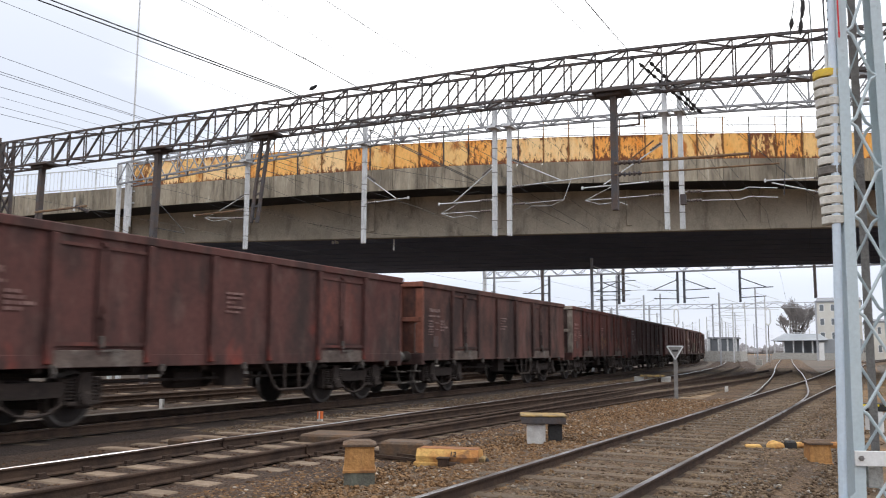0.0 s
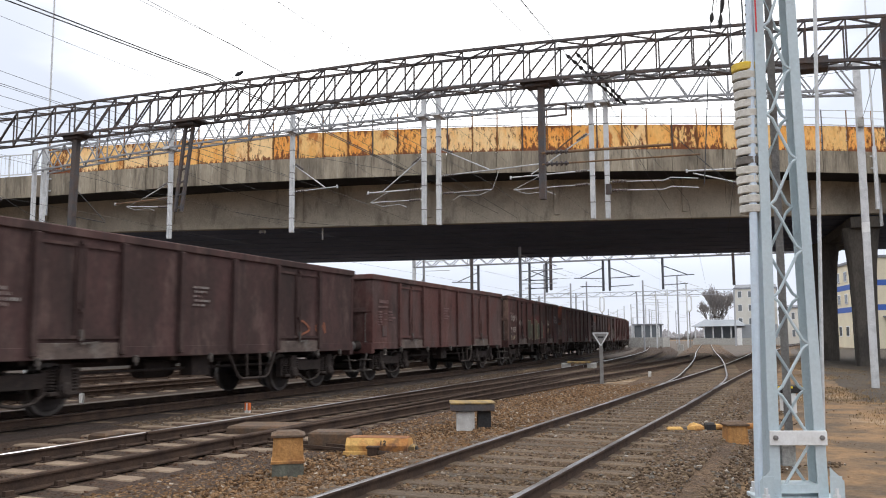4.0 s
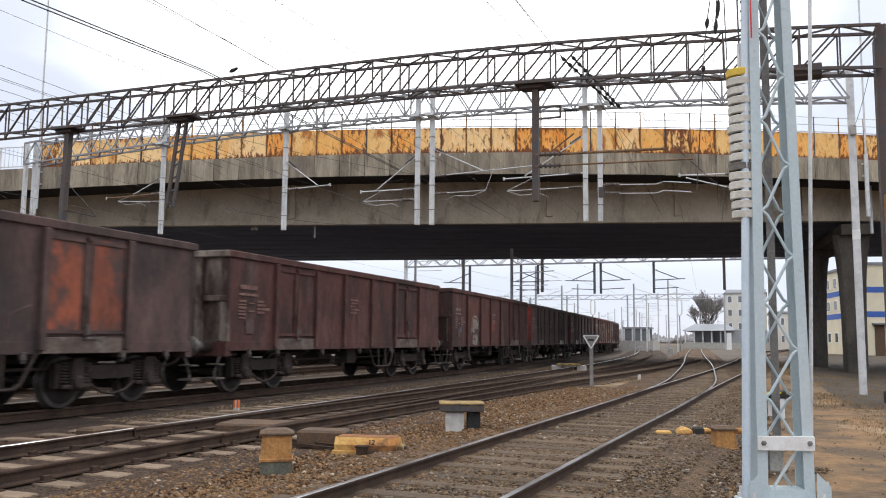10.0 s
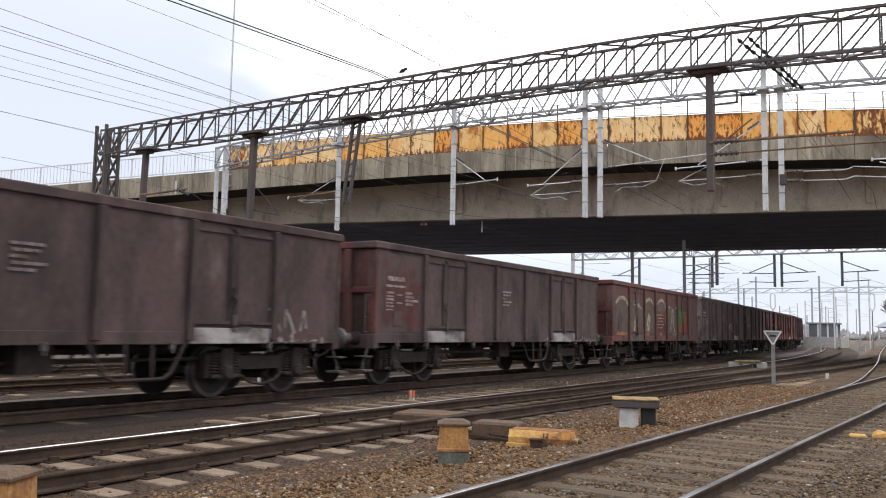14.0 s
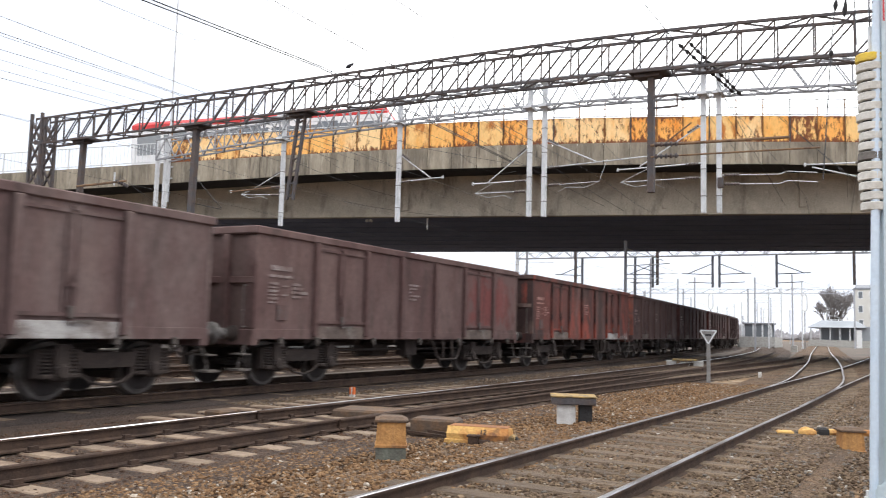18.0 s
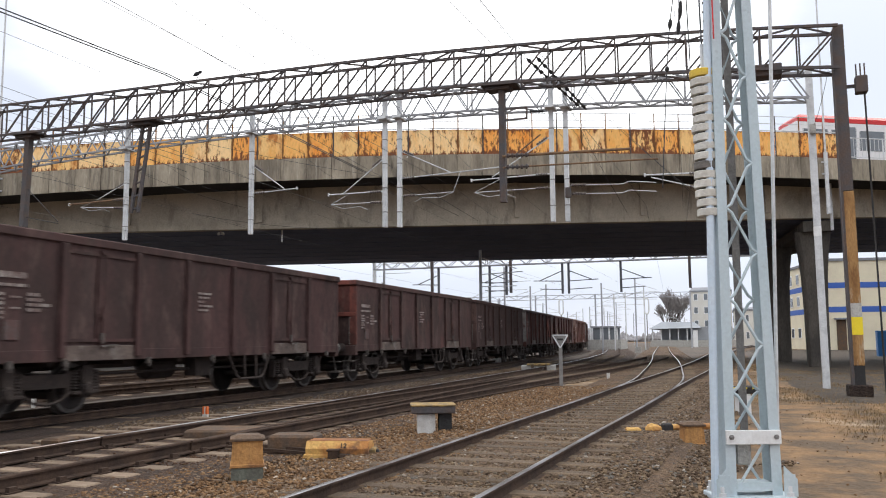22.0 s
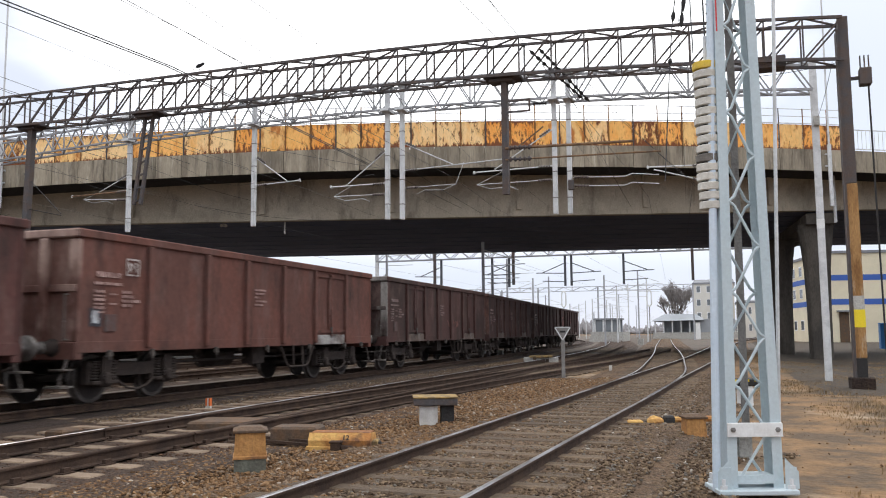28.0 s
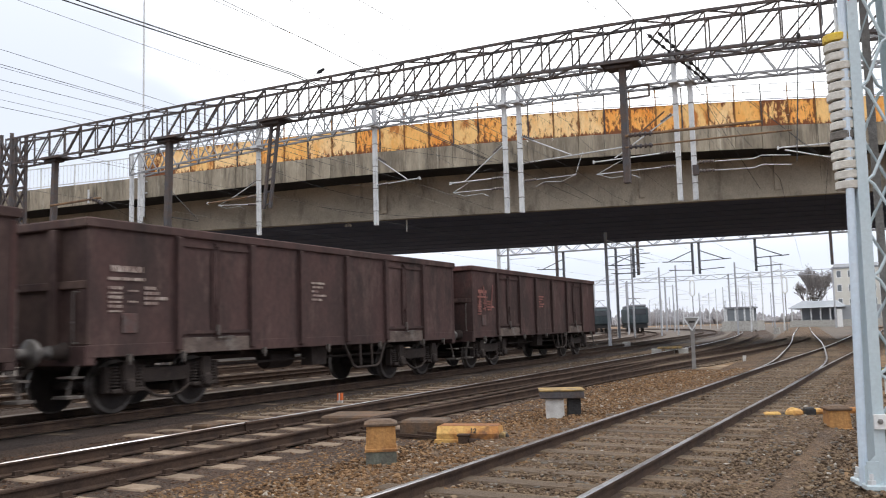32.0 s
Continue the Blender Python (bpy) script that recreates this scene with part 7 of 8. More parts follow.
# per wagon: base, stain, patch, how rare the patches are, colour of the near end, colour of the marking, label
LOOKS = {
    -2: (BROWN, SOOT, RUSTY, 0.66, BROWN, GREYW, "brown steel open freight wagon, sooty and rust-stained"),
    -1: (BROWN, SOOT, REDDISH, 0.68, BROWN, GREYW, "brown steel open freight wagon with a red rusty smear"),
    0: (BROWN, SOOT, REDDISH, 0.60, BROWN, (0.32, 0.2, 0.18), "brown open freight wagon with red faded panels"),
    1: ((0.135, 0.062, 0.051), SOOT, (0.19, 0.065, 0.045), 0.62, ORANGE, (0.3, 0.22, 0.2), "brown open freight wagon with an orange-red end"),
    2: (REDBROWN, SOOT, (0.24, 0.07, 0.05), 0.62, BEIGE, (0.38, 0.22, 0.2), "reddish brown open freight wagon with pale end posts"),
    3: (DARK, SOOT, DUST, 0.66, BROWN, GREYW, "dark brown open freight wagon with grey stencilling"),
    4: (BROWN, (0.10, 0.06, 0.055), RUSTY, 0.72, BROWN, (0.22, 0.15, 0.14), "plain brown open freight wagon"),
    5: (BROWN, SOOT, RUSTY, 0.66, (0.25, 0.155, 0.12), (0.21, 0.15, 0.135), "brown open freight wagon sprayed with green and white graffiti"),
    6: ((0.135, 0.066, 0.056), (0.08, 0.05, 0.045), (0.22, 0.075, 0.05), 0.58, (0.24, 0.19, 0.16), (0.26, 0.17, 0.15), "brown open freight wagon with pale end posts"),
    7: ((0.105, 0.066, 0.06), (0.06, 0.044, 0.042), DUST, 0.62, (0.36, 0.33, 0.30), (0.34, 0.31, 0.29), "sooty open freight wagon with orange-red repainted panels"),
    8: (BROWN, SOOT, RUSTY, 0.62, BEIGE, (0.32, 0.19, 0.16), "brown open freight wagon with reddish stains"),
    9: (BROWN, SOOT, (0.13, 0.085, 0.065), 0.58, BROWN, (0.30, 0.24, 0.21), "brown open freight wagon with a grey round graffiti"),
    10: ((0.105, 0.070, 0.065), (0.07, 0.05, 0.047), (0.20, 0.165, 0.15), 0.60, (0.20, 0.035, 0.028), (0.28, 0.26, 0.24), "dark open freight wagon with a red end"),
    11: ((0.125, 0.088, 0.082), (0.08, 0.058, 0.054), (0.19, 0.06, 0.055), 0.62, (0.17, 0.05, 0.045), (0.48, 0.42, 0.4), "grey-brown open freight wagon with dusty streaks"),
    12: ((0.19, 0.083, 0.072), (0.15, 0.085, 0.075), (0.19, 0.15, 0.12), 0.70, REDBROWN, (0.5, 0.42, 0.4), "red-brown open freight wagon covered by large pale graffiti"),
    13: ((0.165, 0.118, 0.108), (0.12, 0.075, 0.07), (0.23, 0.21, 0.19), 0.60, (0.27, 0.25, 0.23), (0.5, 0.42, 0.4), "grey weathered open freight wagon with white streaks"),
    14: ((0.145, 0.092, 0.083), (0.11, 0.062, 0.057), RUSTY, 0.68, (0.16, 0.11, 0.10), (0.34, 0.29, 0.27), "grey-brown open freight wagon with red panels at its far end"),
    15: (REDBROWN, SOOT, (0.28, 0.065, 0.045), 0.55, (0.19, 0.13, 0.11), (0.45, 0.26, 0.22), "faded red open freight wagon"),
    16: (DARK, (0.11, 0.07, 0.062), RUSTY, 0.66, (0.26, 0.075, 0.05), (0.33, 0.25, 0.23), "brown open freight wagon with a rusty red end"),
    17: (DARK, SOOT, DUST, 0.70, BROWN, (0.38, 0.34, 0.31), "dark brown open freight wagon with white stencilling"),
    18: (DARK, SOOT, BROWN, 0.60, (0.19, 0.06, 0.045), (0.45, 0.4, 0.37), "dark brown open freight wagon with a reddish end"),
    # base darker than the paint itself: holds the bridge's shade
    19: ((0.070, 0.038, 0.034), SOOT, (0.10, 0.06, 0.05), 0.62, (0.12, 0.07, 0.06), (0.36, 0.3, 0.28), "dark brown open freight wagon"),
    20: (BROWN, SOOT, (0.19, 0.06, 0.05), 0.60, GREYW, (0.32, 0.25, 0.23), "brown open freight wagon with one orange panel"),
    21: (BROWN, SOOT, RUSTY, 0.68, BROWN, (0.28, 0.2, 0.18), "brown open freight wagon with small tan graffiti"),
    22: ((0.165, 0.068, 0.052), (0.13, 0.06, 0.048), (0.2, 0.1, 0.07), 0.68, (0.40, 0.28, 0.235), (0.55, 0.38, 0.34), "red-brown open freight wagon in good paint"),
    # wagons 23 to 25: bases darkened for the shade below the bridge
    23: ((0.082, 0.040, 0.036), (0.055, 0.034, 0.030), (0.20, 0.05, 0.04), 0.70, GREYW, (0.3, 0.24, 0.22), "brown open freight wagon with pale grey end posts"),
    24: ((0.078, 0.039, 0.035), SOOT, DUST, 0.66, (0.15, 0.07, 0.055), (0.33, 0.26, 0.25), "brown open freight wagon with dusty streaks"),
    25: ((0.086, 0.048, 0.044), (0.062, 0.038, 0.035), (0.16, 0.08, 0.06), 0.68, (0.13, 0.085, 0.07), (0.55, 0.46, 0.40), "grey-brown open freight wagon with pale stencilling"),
    26: (DARK, SOOT, (0.2, 0.06, 0.05), 0.66, BROWN, (0.5, 0.2, 0.16), "dark brown open freight wagon, the last of the train"),
}
PLAIN = {}


def flat(col, rough=0.85):
    key = tuple(col)
    if key not in PLAIN:
        PLAIN[key] = material("wagon_stencil_paint", tuple(col), rough, second=tuple(c * 0.4 + d * 0.6 for c, d in zip(col, BROWN)), scale=3.5, mix=(0.40, 0.62), third=BROWN, third_scale=8, third_mix=(0.54, 0.66), fine=30, dark=0.25, bump=0.05)
    return PLAIN[key]


def recolour(ob, mat):
    ob.material_slots[0].link = "OBJECT"
    ob.material_slots[0].material = mat


def wagon(k):
    base, second, third, amount, end, mark, label = LOOKS[k]
    w = thing("open_freight_wagon", label, "freight wagon", group="wagons of the freight train")
    paint = wagon_paint(k, base, second, third, amount)
    end_paint = wagon_paint(k + 40, end, second, third, amount - 0.03)
    sheet_paint = wagon_paint(k + 90, tuple(c * 0.55 + d * 0.2 for c, d in zip(end, base)), second, third, amount)

    def p(name, key, parent=w, mat=None, at=None, text=""):
        ob = part(name, WM[key], None, parent, text)
        if mat is not None:
            recolour(ob, mat)
        if at is not None:
            ob.matrix_basis = at
        return ob

    for s in (1, -1):
        wall = p("side_wall", ("side_wall", s), mat=paint)
        p("top_rim", ("top_rim", s), mat=paint)
        p("side_sill", ("side_sill", s), mat=paint)
        for y in RIBS:
            p("rib", ("rib", s), mat=paint, at=pose(0, -6.4 + y, 0))
        for d in DOORS[1:] if k in (9, 22) else DOORS:
            p("side_door", ("door_gear", s), mat=paint, at=pose(0, -6.4 + d, 0))
            p("door_latch", ("latch", s), at=pose(0, -6.4 + d, 0))
            p("bottom_flap", ("bottom_flap", s), mat=M["flap_pale" if k in (10, 11, 13, 15, 22) and d > 5 or k == 11 else "flap"], at=pose(0, -6.4 + d, 0))
        for y in (-5.6, -4.4, -2.2, 0.0, 2.2, 4.4, 5.6):
            p("lashing_hook", ("lashing_hook", s), at=pose(0, y, 0))
        p("brake_step", ("brake_step", s))
        if s == 1:
            for i in (0, 4) if k == 5 else range(len(WRITING)):
                p("marking", ("marking", i), wall, flat(tuple(c * 0.8 + d * 0.2 for c, d in zip(mark, base))), text="faded stencilled marking")
            p("label_board", "label_board", wall, flat((0.10, 0.085, 0.08)))
    for e in (-1, 1):
        p("end_wall", ("end_wall", e), mat=sheet_paint if e < 0 else paint)
        p("end_rail", ("end_rail", e), mat=end_paint if e < 0 else paint)
        for x in (-0.62, 0.62):
            p("end_post", ("end_post", e), mat=end_paint if e < 0 else paint, at=pose(x, 0, 0))
        p("end_rim", ("end_rim", e), mat=end_paint if e < 0 else paint)
        for x in (-1.26, 1.26):
            p("corner_post", ("corner_post", e), mat=end_paint if e < 0 else paint, at=pose(x, 0, 0))
        p("buffer_beam", ("buffer_beam", e), mat=paint)
        for x in (-1.2, 1.2):
            p("shunter_step", ("shunter_step", e), at=pose(x, 0, 0))
        p("coupling", ("coupling", e))
        for x in (-0.875, 0.875):
            p("buffer", "buffer", at=pose(x, e * 6.42, 1.06, 0, 0, 0 if e > 0 else 180))
    p("underframe", "underframe")
    for y in (-4.5, 4.5):
        g = p("bogie", "bolster", at=pose(0, y, 0))
        for s in (-1, 1):
            p("side_frame", ("bogie_frame", s), g)
            for y2 in (-1.14, -0.66, 0.66, 1.14):
                p("coil_spring", ("spring", s), g, at=pose(s * 1.07, y2, 0.55))
            for d in (-0.9, 0.9):
                p("wheel", "wheel", g, at=pose(s * 0.75, d, 0.46, 0, 0, 180 if s > 0 else 0))
                p("axle_box", ("axle_box", s), g, at=pose(s * 1.06, d, 0.46))
        for d in (-0.9, 0.9):
            p("axle", "axle", g, at=pose(0, d, 0.46))
    return w


def worn_patch(k, col, base, soot):
    """Later paint that has worn away towards the edges of its field."""
    grey = sum(col) / 3
    col = tuple(c * 0.78 + grey * 0.12 for c in col)
    m = wagon_paint(k + 70, col, tuple(c * 0.55 + d * 0.3 for c, d in zip(col, soot)), soot, 0.62)
    n, l = m.node_tree.nodes, m.node_tree.links
    last = n["Principled BSDF"].inputs["Base Color"].links[0].from_socket
    co, sp = n.new("ShaderNodeTexCoord"), n.new("ShaderNodeSeparateXYZ")
    l.new(co.outputs["Generated"], sp.inputs[0])
    near = None
    for axis in ("Y", "Z"):
        a = n.new("ShaderNodeMath")
        a.operation = "PINGPONG"
        a.inputs[1].default_value = 0.5
        l.new(sp.outputs[axis], a.inputs[0])
        if near is None:
            near = a.outputs[0]
        else:
            b = n.new("ShaderNodeMath")
            b.operation = "MINIMUM"
            l.new(near, b.inputs[0])
            l.new(a.outputs[0], b.inputs[1])
            near = b.outputs[0]
    t = n.new("ShaderNodeTexNoise")
    t.inputs["Scale"].default_value, t.inputs["Detail"].default_value = 2.6, 6
    l.new(co.outputs["Object"], t.inputs["Vector"])
    add = n.new("ShaderNodeMath")
    add.operation = "ADD"
    l.new(near, add.inputs[0])
    l.new(t.outputs["Fac"], add.inputs[1])
    fac = n.new("ShaderNodeMapRange")
    fac.inputs[1].default_value, fac.inputs[2].default_value = 0.52, 0.72
    l.new(add.outputs[0], fac.inputs[0])
    mix = n.new("ShaderNodeMix")
    mix.data_type = "RGBA"
    l.new(fac.outputs[0], mix.inputs["Factor"])
    mix.inputs["A"].default_value = (*[(c + d) / 2 for c, d in zip(base, soot)], 1)
    l.new(last, mix.inputs["B"])
    l.new(mix.outputs["Result"], n["Principled BSDF"].inputs["Base Color"])
    return m


def panel(w, k, s0, s1, z0, z1, col, name="repainted_panel", text="repainted panel"):
    """A repainted field on the visible side, between s0 and s1 metres from the near end."""
    b = Build().box(1.3605, 1.3635, -6.4 + s0, -6.4 + s1, z0, z1)
    b2 = Build()
    n, m = 5, 4
    vs = []
    rnd = random.Random(int(s0 * 100) + k)
    for i in range(n + 1):
        for j in range(m + 1):
            u, v = i / n, j / m
            y, z = s0 + (s1 - s0) * u, z0 + (z1 - z0) * v
            if i in (0, n) or j in (0, m):
                y += rnd.uniform(-0.02, 0.02)
                z += rnd.uniform(-0.02, 0.02)
            vs.append((1.3635, -6.4 + y, z))
    b2.add(vs, [(i * (m + 1) + j, (i + 1) * (m + 1) + j, (i + 1) * (m + 1) + j + 1, i * (m + 1) + j + 1) for i in range(n) for j in range(m)])
    return part(name, b2, worn_patch(k, col, LOOKS[k][0], LOOKS[k][1]), w, text)


def scrawl(w, strokes, col, width, x=1.368, name="graffiti", text=""):
    """Sprayed lines: each stroke a list of (metres from the near end, height)."""
    for st in strokes:
        b = Build()
        for (a, c), (d, e) in zip(st, st[1:]):
            b.beam((x, -6.4 + a, c), (x, -6.4 + d, e), 0.003, width, up=(0, -(e - c), d - a) if abs(e - c) + abs(d - a) > 0 else (0, 0, 1))
        part(name, b, flat(col, 0.7), w, text)


def loops(s0, s1, z0, z1, n, seed):
    """A hurried sprayed tag: each letter one curved stroke through a few points."""
    rnd = random.Random(seed)
    out = []
    wd = (s1 - s0) / n
    for i in range(n):
        a = s0 + wd * i
        pts = [(a + wd * rnd.uniform(-0.1, 1.1), z0 + (z1 - z0) * (h + rnd.uniform(-0.15, 0.15))) for h in rnd.choice(((0, 1, 0.5, 0.1), (1, 0, 0.6, 1, 0.3), (0.2, 0.9, 0.1, 0.9), (0.8, 0.2, 0.9, 0.5, 0), (1, 0.5, 0)))]
        line = []
        for k in range(len(pts) - 1):
            p = [pts[max(k - 1, 0)], pts[k], pts[k + 1], pts[min(k + 2, len(pts) - 1)]]
            for j in range(5):
                t = j / 5
                line.append(tuple(0.5 * (2 * p[1][c] + (p[2][c] - p[0][c]) * t + (2 * p[0][c] - 5 * p[1][c] + 4 * p[2][c] - p[3][c]) * t * t + (3 * p[1][c] - p[0][c] - 3 * p[2][c] + p[3][c]) * t**3) for c in (0, 1)))
        out.append(line + [pts[-1]])
    return out


def smear(w, s0, s1, z0, z1, n, seed, col, x=1.3715):
    """Pale paint worn and run along the lower edge."""
    rnd = random.Random(seed)
    b = Build()
    for i in range(n):
        a = s0 + (s1 - s0) * (i + rnd.uniform(-0.2, 0.2)) / n
        d = (s1 - s0) / n * rnd.uniform(0.25, 1.0)
        h = z0 + (z1 - z0) * rnd.random() ** 1.6
        lo = z0 - 0.06 * rnd.random()
        xx = x + 0.0004 * i
        b.add([(xx, -6.4 + a, lo), (xx, -6.4 + a + d, lo + rnd.uniform(0, 0.06)), (xx, -6.4 + a + d * 0.8, h * 0.6 + z0 * 0.4), (xx, -6.4 + a + d * 0.4, h), (xx, -6.4 + a - d * 0.1, h * 0.5 + z0 * 0.5)], [(0, 1, 2, 3, 4)])
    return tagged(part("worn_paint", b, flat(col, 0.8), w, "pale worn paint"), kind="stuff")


WAGONS = {k: wagon(k) for k in range(-2, 27)}


def lettering(w, text, s, z, size, col, tilt=0):
    cu = bpy.data.curves.new("graffiti", "FONT")
    cu.body, cu.size, cu.extrude, cu.offset = text, size, 0.001, 0.003
    tmp = bpy.data.objects.new("tmp", cu)
    me = bpy.data.meshes.new_from_object(tmp)
    bpy.data.objects.remove(tmp)
    bpy.data.curves.remove(cu)
    ob = part("graffiti", me, flat(col, 0.7), w, "sprayed lettering")
    # the visible side faces +x; text reads towards +y
    ob.matrix_basis = pose(1.372, -6.4 + s, z, 90 , 0, 90) @ pose(0, 0, 0, 0, 0, tilt)
    return ob


def field(w, pts, col, x=1.367):
    """A flat sprayed field with the given outline, in (metres from the near end, height)."""
    b = Build().add([(x, -6.4 + s, z) for s, z in pts], [tuple(range(len(pts)))])
    return part("graffiti", b, flat(col, 0.75), w, "sprayed field of colour")


# what sets single wagons apart
W = WAGONS
panel(W[-1], -1, 1.9, 2.8, 1.4, 2.9, (0.26, 0.06, 0.045))
panel(W[-1], -1, 10.95, 12.6, 1.25, 2.95, (0.16, 0.055, 0.045))
panel(W[0], 0, 9.0, 10.85, 1.4, 2.9, (0.20, 0.06, 0.045))
scrawl(W[2], loops(6.0, 6.9, 1.4, 1.9, 2, 4), (0.30, 0.17, 0.06), 0.035)
scrawl(W[2], loops(9.4, 10.4, 1.3, 1.8, 2, 9), (0.25, 0.15, 0.07), 0.03)
scrawl(W[3], loops(10.0, 11.5, 1.4, 1.7, 3, 2), (0.36, 0.12, 0.05), 0.05)
lettering(W[5], "TAKER", 0.52, 1.5, 0.36, (0.62, 0.56, 0.48), 2)
scrawl(W[5], loops(0.6, 1.7, 2.02, 2.34, 6, 3), (0.60, 0.56, 0.50), 0.022)
scrawl(W[5], loops(0.6, 1.6, 1.2, 1.4, 6, 8), (0.50, 0.44, 0.30), 0.022)
scrawl(W[5], loops(2.0, 2.75, 1.85, 2.08, 6, 13), (0.50, 0.46, 0.40), 0.018)


def blob(s0, s1, z0, z1, seed, bumps=5):
    """The wavy outline of one sprayed letter."""
    rnd = random.Random(seed)
    out = []
    for i in range(36):
        a = 2 * math.pi * i / 36
        r = 1 + 0.06 * math.sin(bumps * a + seed) + 0.05 * math.sin((bumps + 3) * a + 2 * seed) + rnd.uniform(-0.03, 0.03)
        c, d = math.cos(a), math.sin(a)
        k = 0.5 / max(abs(c), abs(d)) ** 0.6
        out.append(((s0 + s1) / 2 + (s1 - s0) * k * r * c, (z0 + z1) / 2 + (z1 - z0) * k * r * d))
    return out


for s0, s1, z0, z1, tone in ((4.7, 6.2, 1.7, 2.4, (0.30, 0.065, 0.05)), (6.0, 7.6, 1.75, 2.5, (0.27, 0.06, 0.05)), (7.5, 8.7, 1.25, 2.0, (0.27, 0.06, 0.05))):
    panel(W[5], 5, s0, s1, z0, z1, tone, "graffiti", "faded red spray").location.x += 0.001 + 0.0004 * s0
for q, (s0, s1, z0, z1) in enumerate(((4.1, 5.0, 1.22, 2.15), (4.95, 5.6, 1.2, 1.95), (5.75, 6.6, 1.2, 2.2), (6.5, 7.2, 1.22, 2.0), (7.15, 8.1, 1.25, 2.1))):
    shape = blob(s0, s1, z0, z1, q + 3)
    field(W[5], shape, ((0.06, 0.09, 0.052), (0.075, 0.095, 0.06), (0.15, 0.135, 0.07), (0.065, 0.09, 0.052), (0.09, 0.10, 0.065))[q], 1.3685 + 0.0006 * q)
    scrawl(W[5], [shape + shape[:1]], (0.30, 0.30, 0.18), 0.03, 1.3725)
    scrawl(W[5], [[(s0 + (s1 - s0) * u, z0 + (z1 - z0) * v) for u, v in ((0.25, 0.2), (0.35, 0.7), (0.55, 0.45), (0.75, 0.8), (0.7, 0.2))]], (0.06, 0.075, 0.045), 0.03, 1.3732)
scrawl(W[5], loops(9.1, 9.8, 1.95, 2.3, 3, 7), (0.52, 0.46, 0.36), 0.04)
scrawl(W[5], loops(9.1, 9.8, 1.5, 1.8, 3, 27), (0.36, 0.24, 0.14), 0.05)
scrawl(W[5], loops(11.2, 12.2, 2.1, 2.5, 4, 17), (0.34, 0.32, 0.33), 0.035)
panel(W[7], 7, 0.25, 1.8, 2.35, 2.95, (0.33, 0.075, 0.035))
panel(W[7], 7, 9.0, 10.85, 1.3, 2.95, (0.40, 0.10, 0.045))
scrawl(W[7], loops(3.9, 5.2, 1.35, 1.7, 3, 19), (0.19, 0.14, 0.12), 0.02)
scrawl(W[7], loops(7.4, 8.8, 1.4, 1.75, 3, 20), (0.19, 0.14, 0.12), 0.02)
def arc(s, z, rs, rz, a0, a1, w, n=10):
    out = [(s + rs * math.cos(a0 + (a1 - a0) * i / n), z + rz * math.sin(a0 + (a1 - a0) * i / n)) for i in range(n + 1)]
    return out + [(s + (rs - w) * math.cos(a1 + (a0 - a1) * i / n), z + (rz - w) * math.sin(a1 + (a0 - a1) * i / n)) for i in range(n + 1)]


W9_GREY, W9_PALE, W9_DARK = (0.27, 0.245, 0.21), (0.40, 0.38, 0.34), (0.06, 0.042, 0.038)
field(W[9], [(2.62, 1.62), (2.74, 1.92), (2.98, 2.1), (3.25, 2.08), (3.42, 1.9), (3.48, 1.62), (3.2, 1.5), (2.9, 1.5)], W9_GREY)
field(W[9], [(2.72, 1.05), (3.42, 1.0), (3.5, 1.3), (3.4, 1.52), (3.1, 1.42), (2.8, 1.45)], W9_GREY)
field(W[9], arc(3.08, 1.55, 0.62, 0.68, 0.1, 3.3, 0.05), W9_PALE, 1.3692)
field(W[9], arc(3.08, 1.55, 0.46, 0.54, 0.1, 2.2, 0.07), W9_PALE, 1.3692)
field(W[9], [(3.0, 1.68), (3.5, 1.66), (3.62, 1.55), (3.1, 1.5), (2.98, 1.4), (2.94, 1.55)], W9_DARK, 1.3698)
field(W[9], [(2.82, 1.3), (3.1, 1.28), (3.08, 1.2), (2.84, 1.22)], W9_DARK, 1.3698)
panel(W[9], 9, 5.6, 6.6, 1.55, 2.1, (0.34, 0.08, 0.05))
panel(W[9], 9, 2.0, 3.6, 1.7, 2.9, (0.22, 0.065, 0.045)).location.x -= 0.001
panel(W[9], 9, 0.95, 1.25, 1.5, 1.75, (0.12, 0.28, 0.50))
panel(W[10], 10, 0.02, 0.5, 1.2, 2.95, (0.24, 0.04, 0.03))
scrawl(W[10], loops(10.8, 11.8, 1.2, 1.6, 3, 29), (0.36, 0.34, 0.32), 0.05)
smear(W[10], 10.4, 12.4, 1.0, 1.2, 12, 28, (0.34, 0.32, 0.30))
panel(W[11], 11, 0.2, 1.85, 1.2, 2.95, (0.15, 0.045, 0.042))
smear(W[11], 8.6, 12.7, 1.0, 1.18, 30, 31, (0.40, 0.38, 0.36))
# the large graffiti: filled fields and pale edges
GREYF, CREAM, LEAF, NAVY, AMBER = (0.13, 0.115, 0.095), (0.46, 0.42, 0.30), (0.045, 0.24, 0.03), (0.055, 0.06, 0.07), (0.46, 0.20, 0.055)


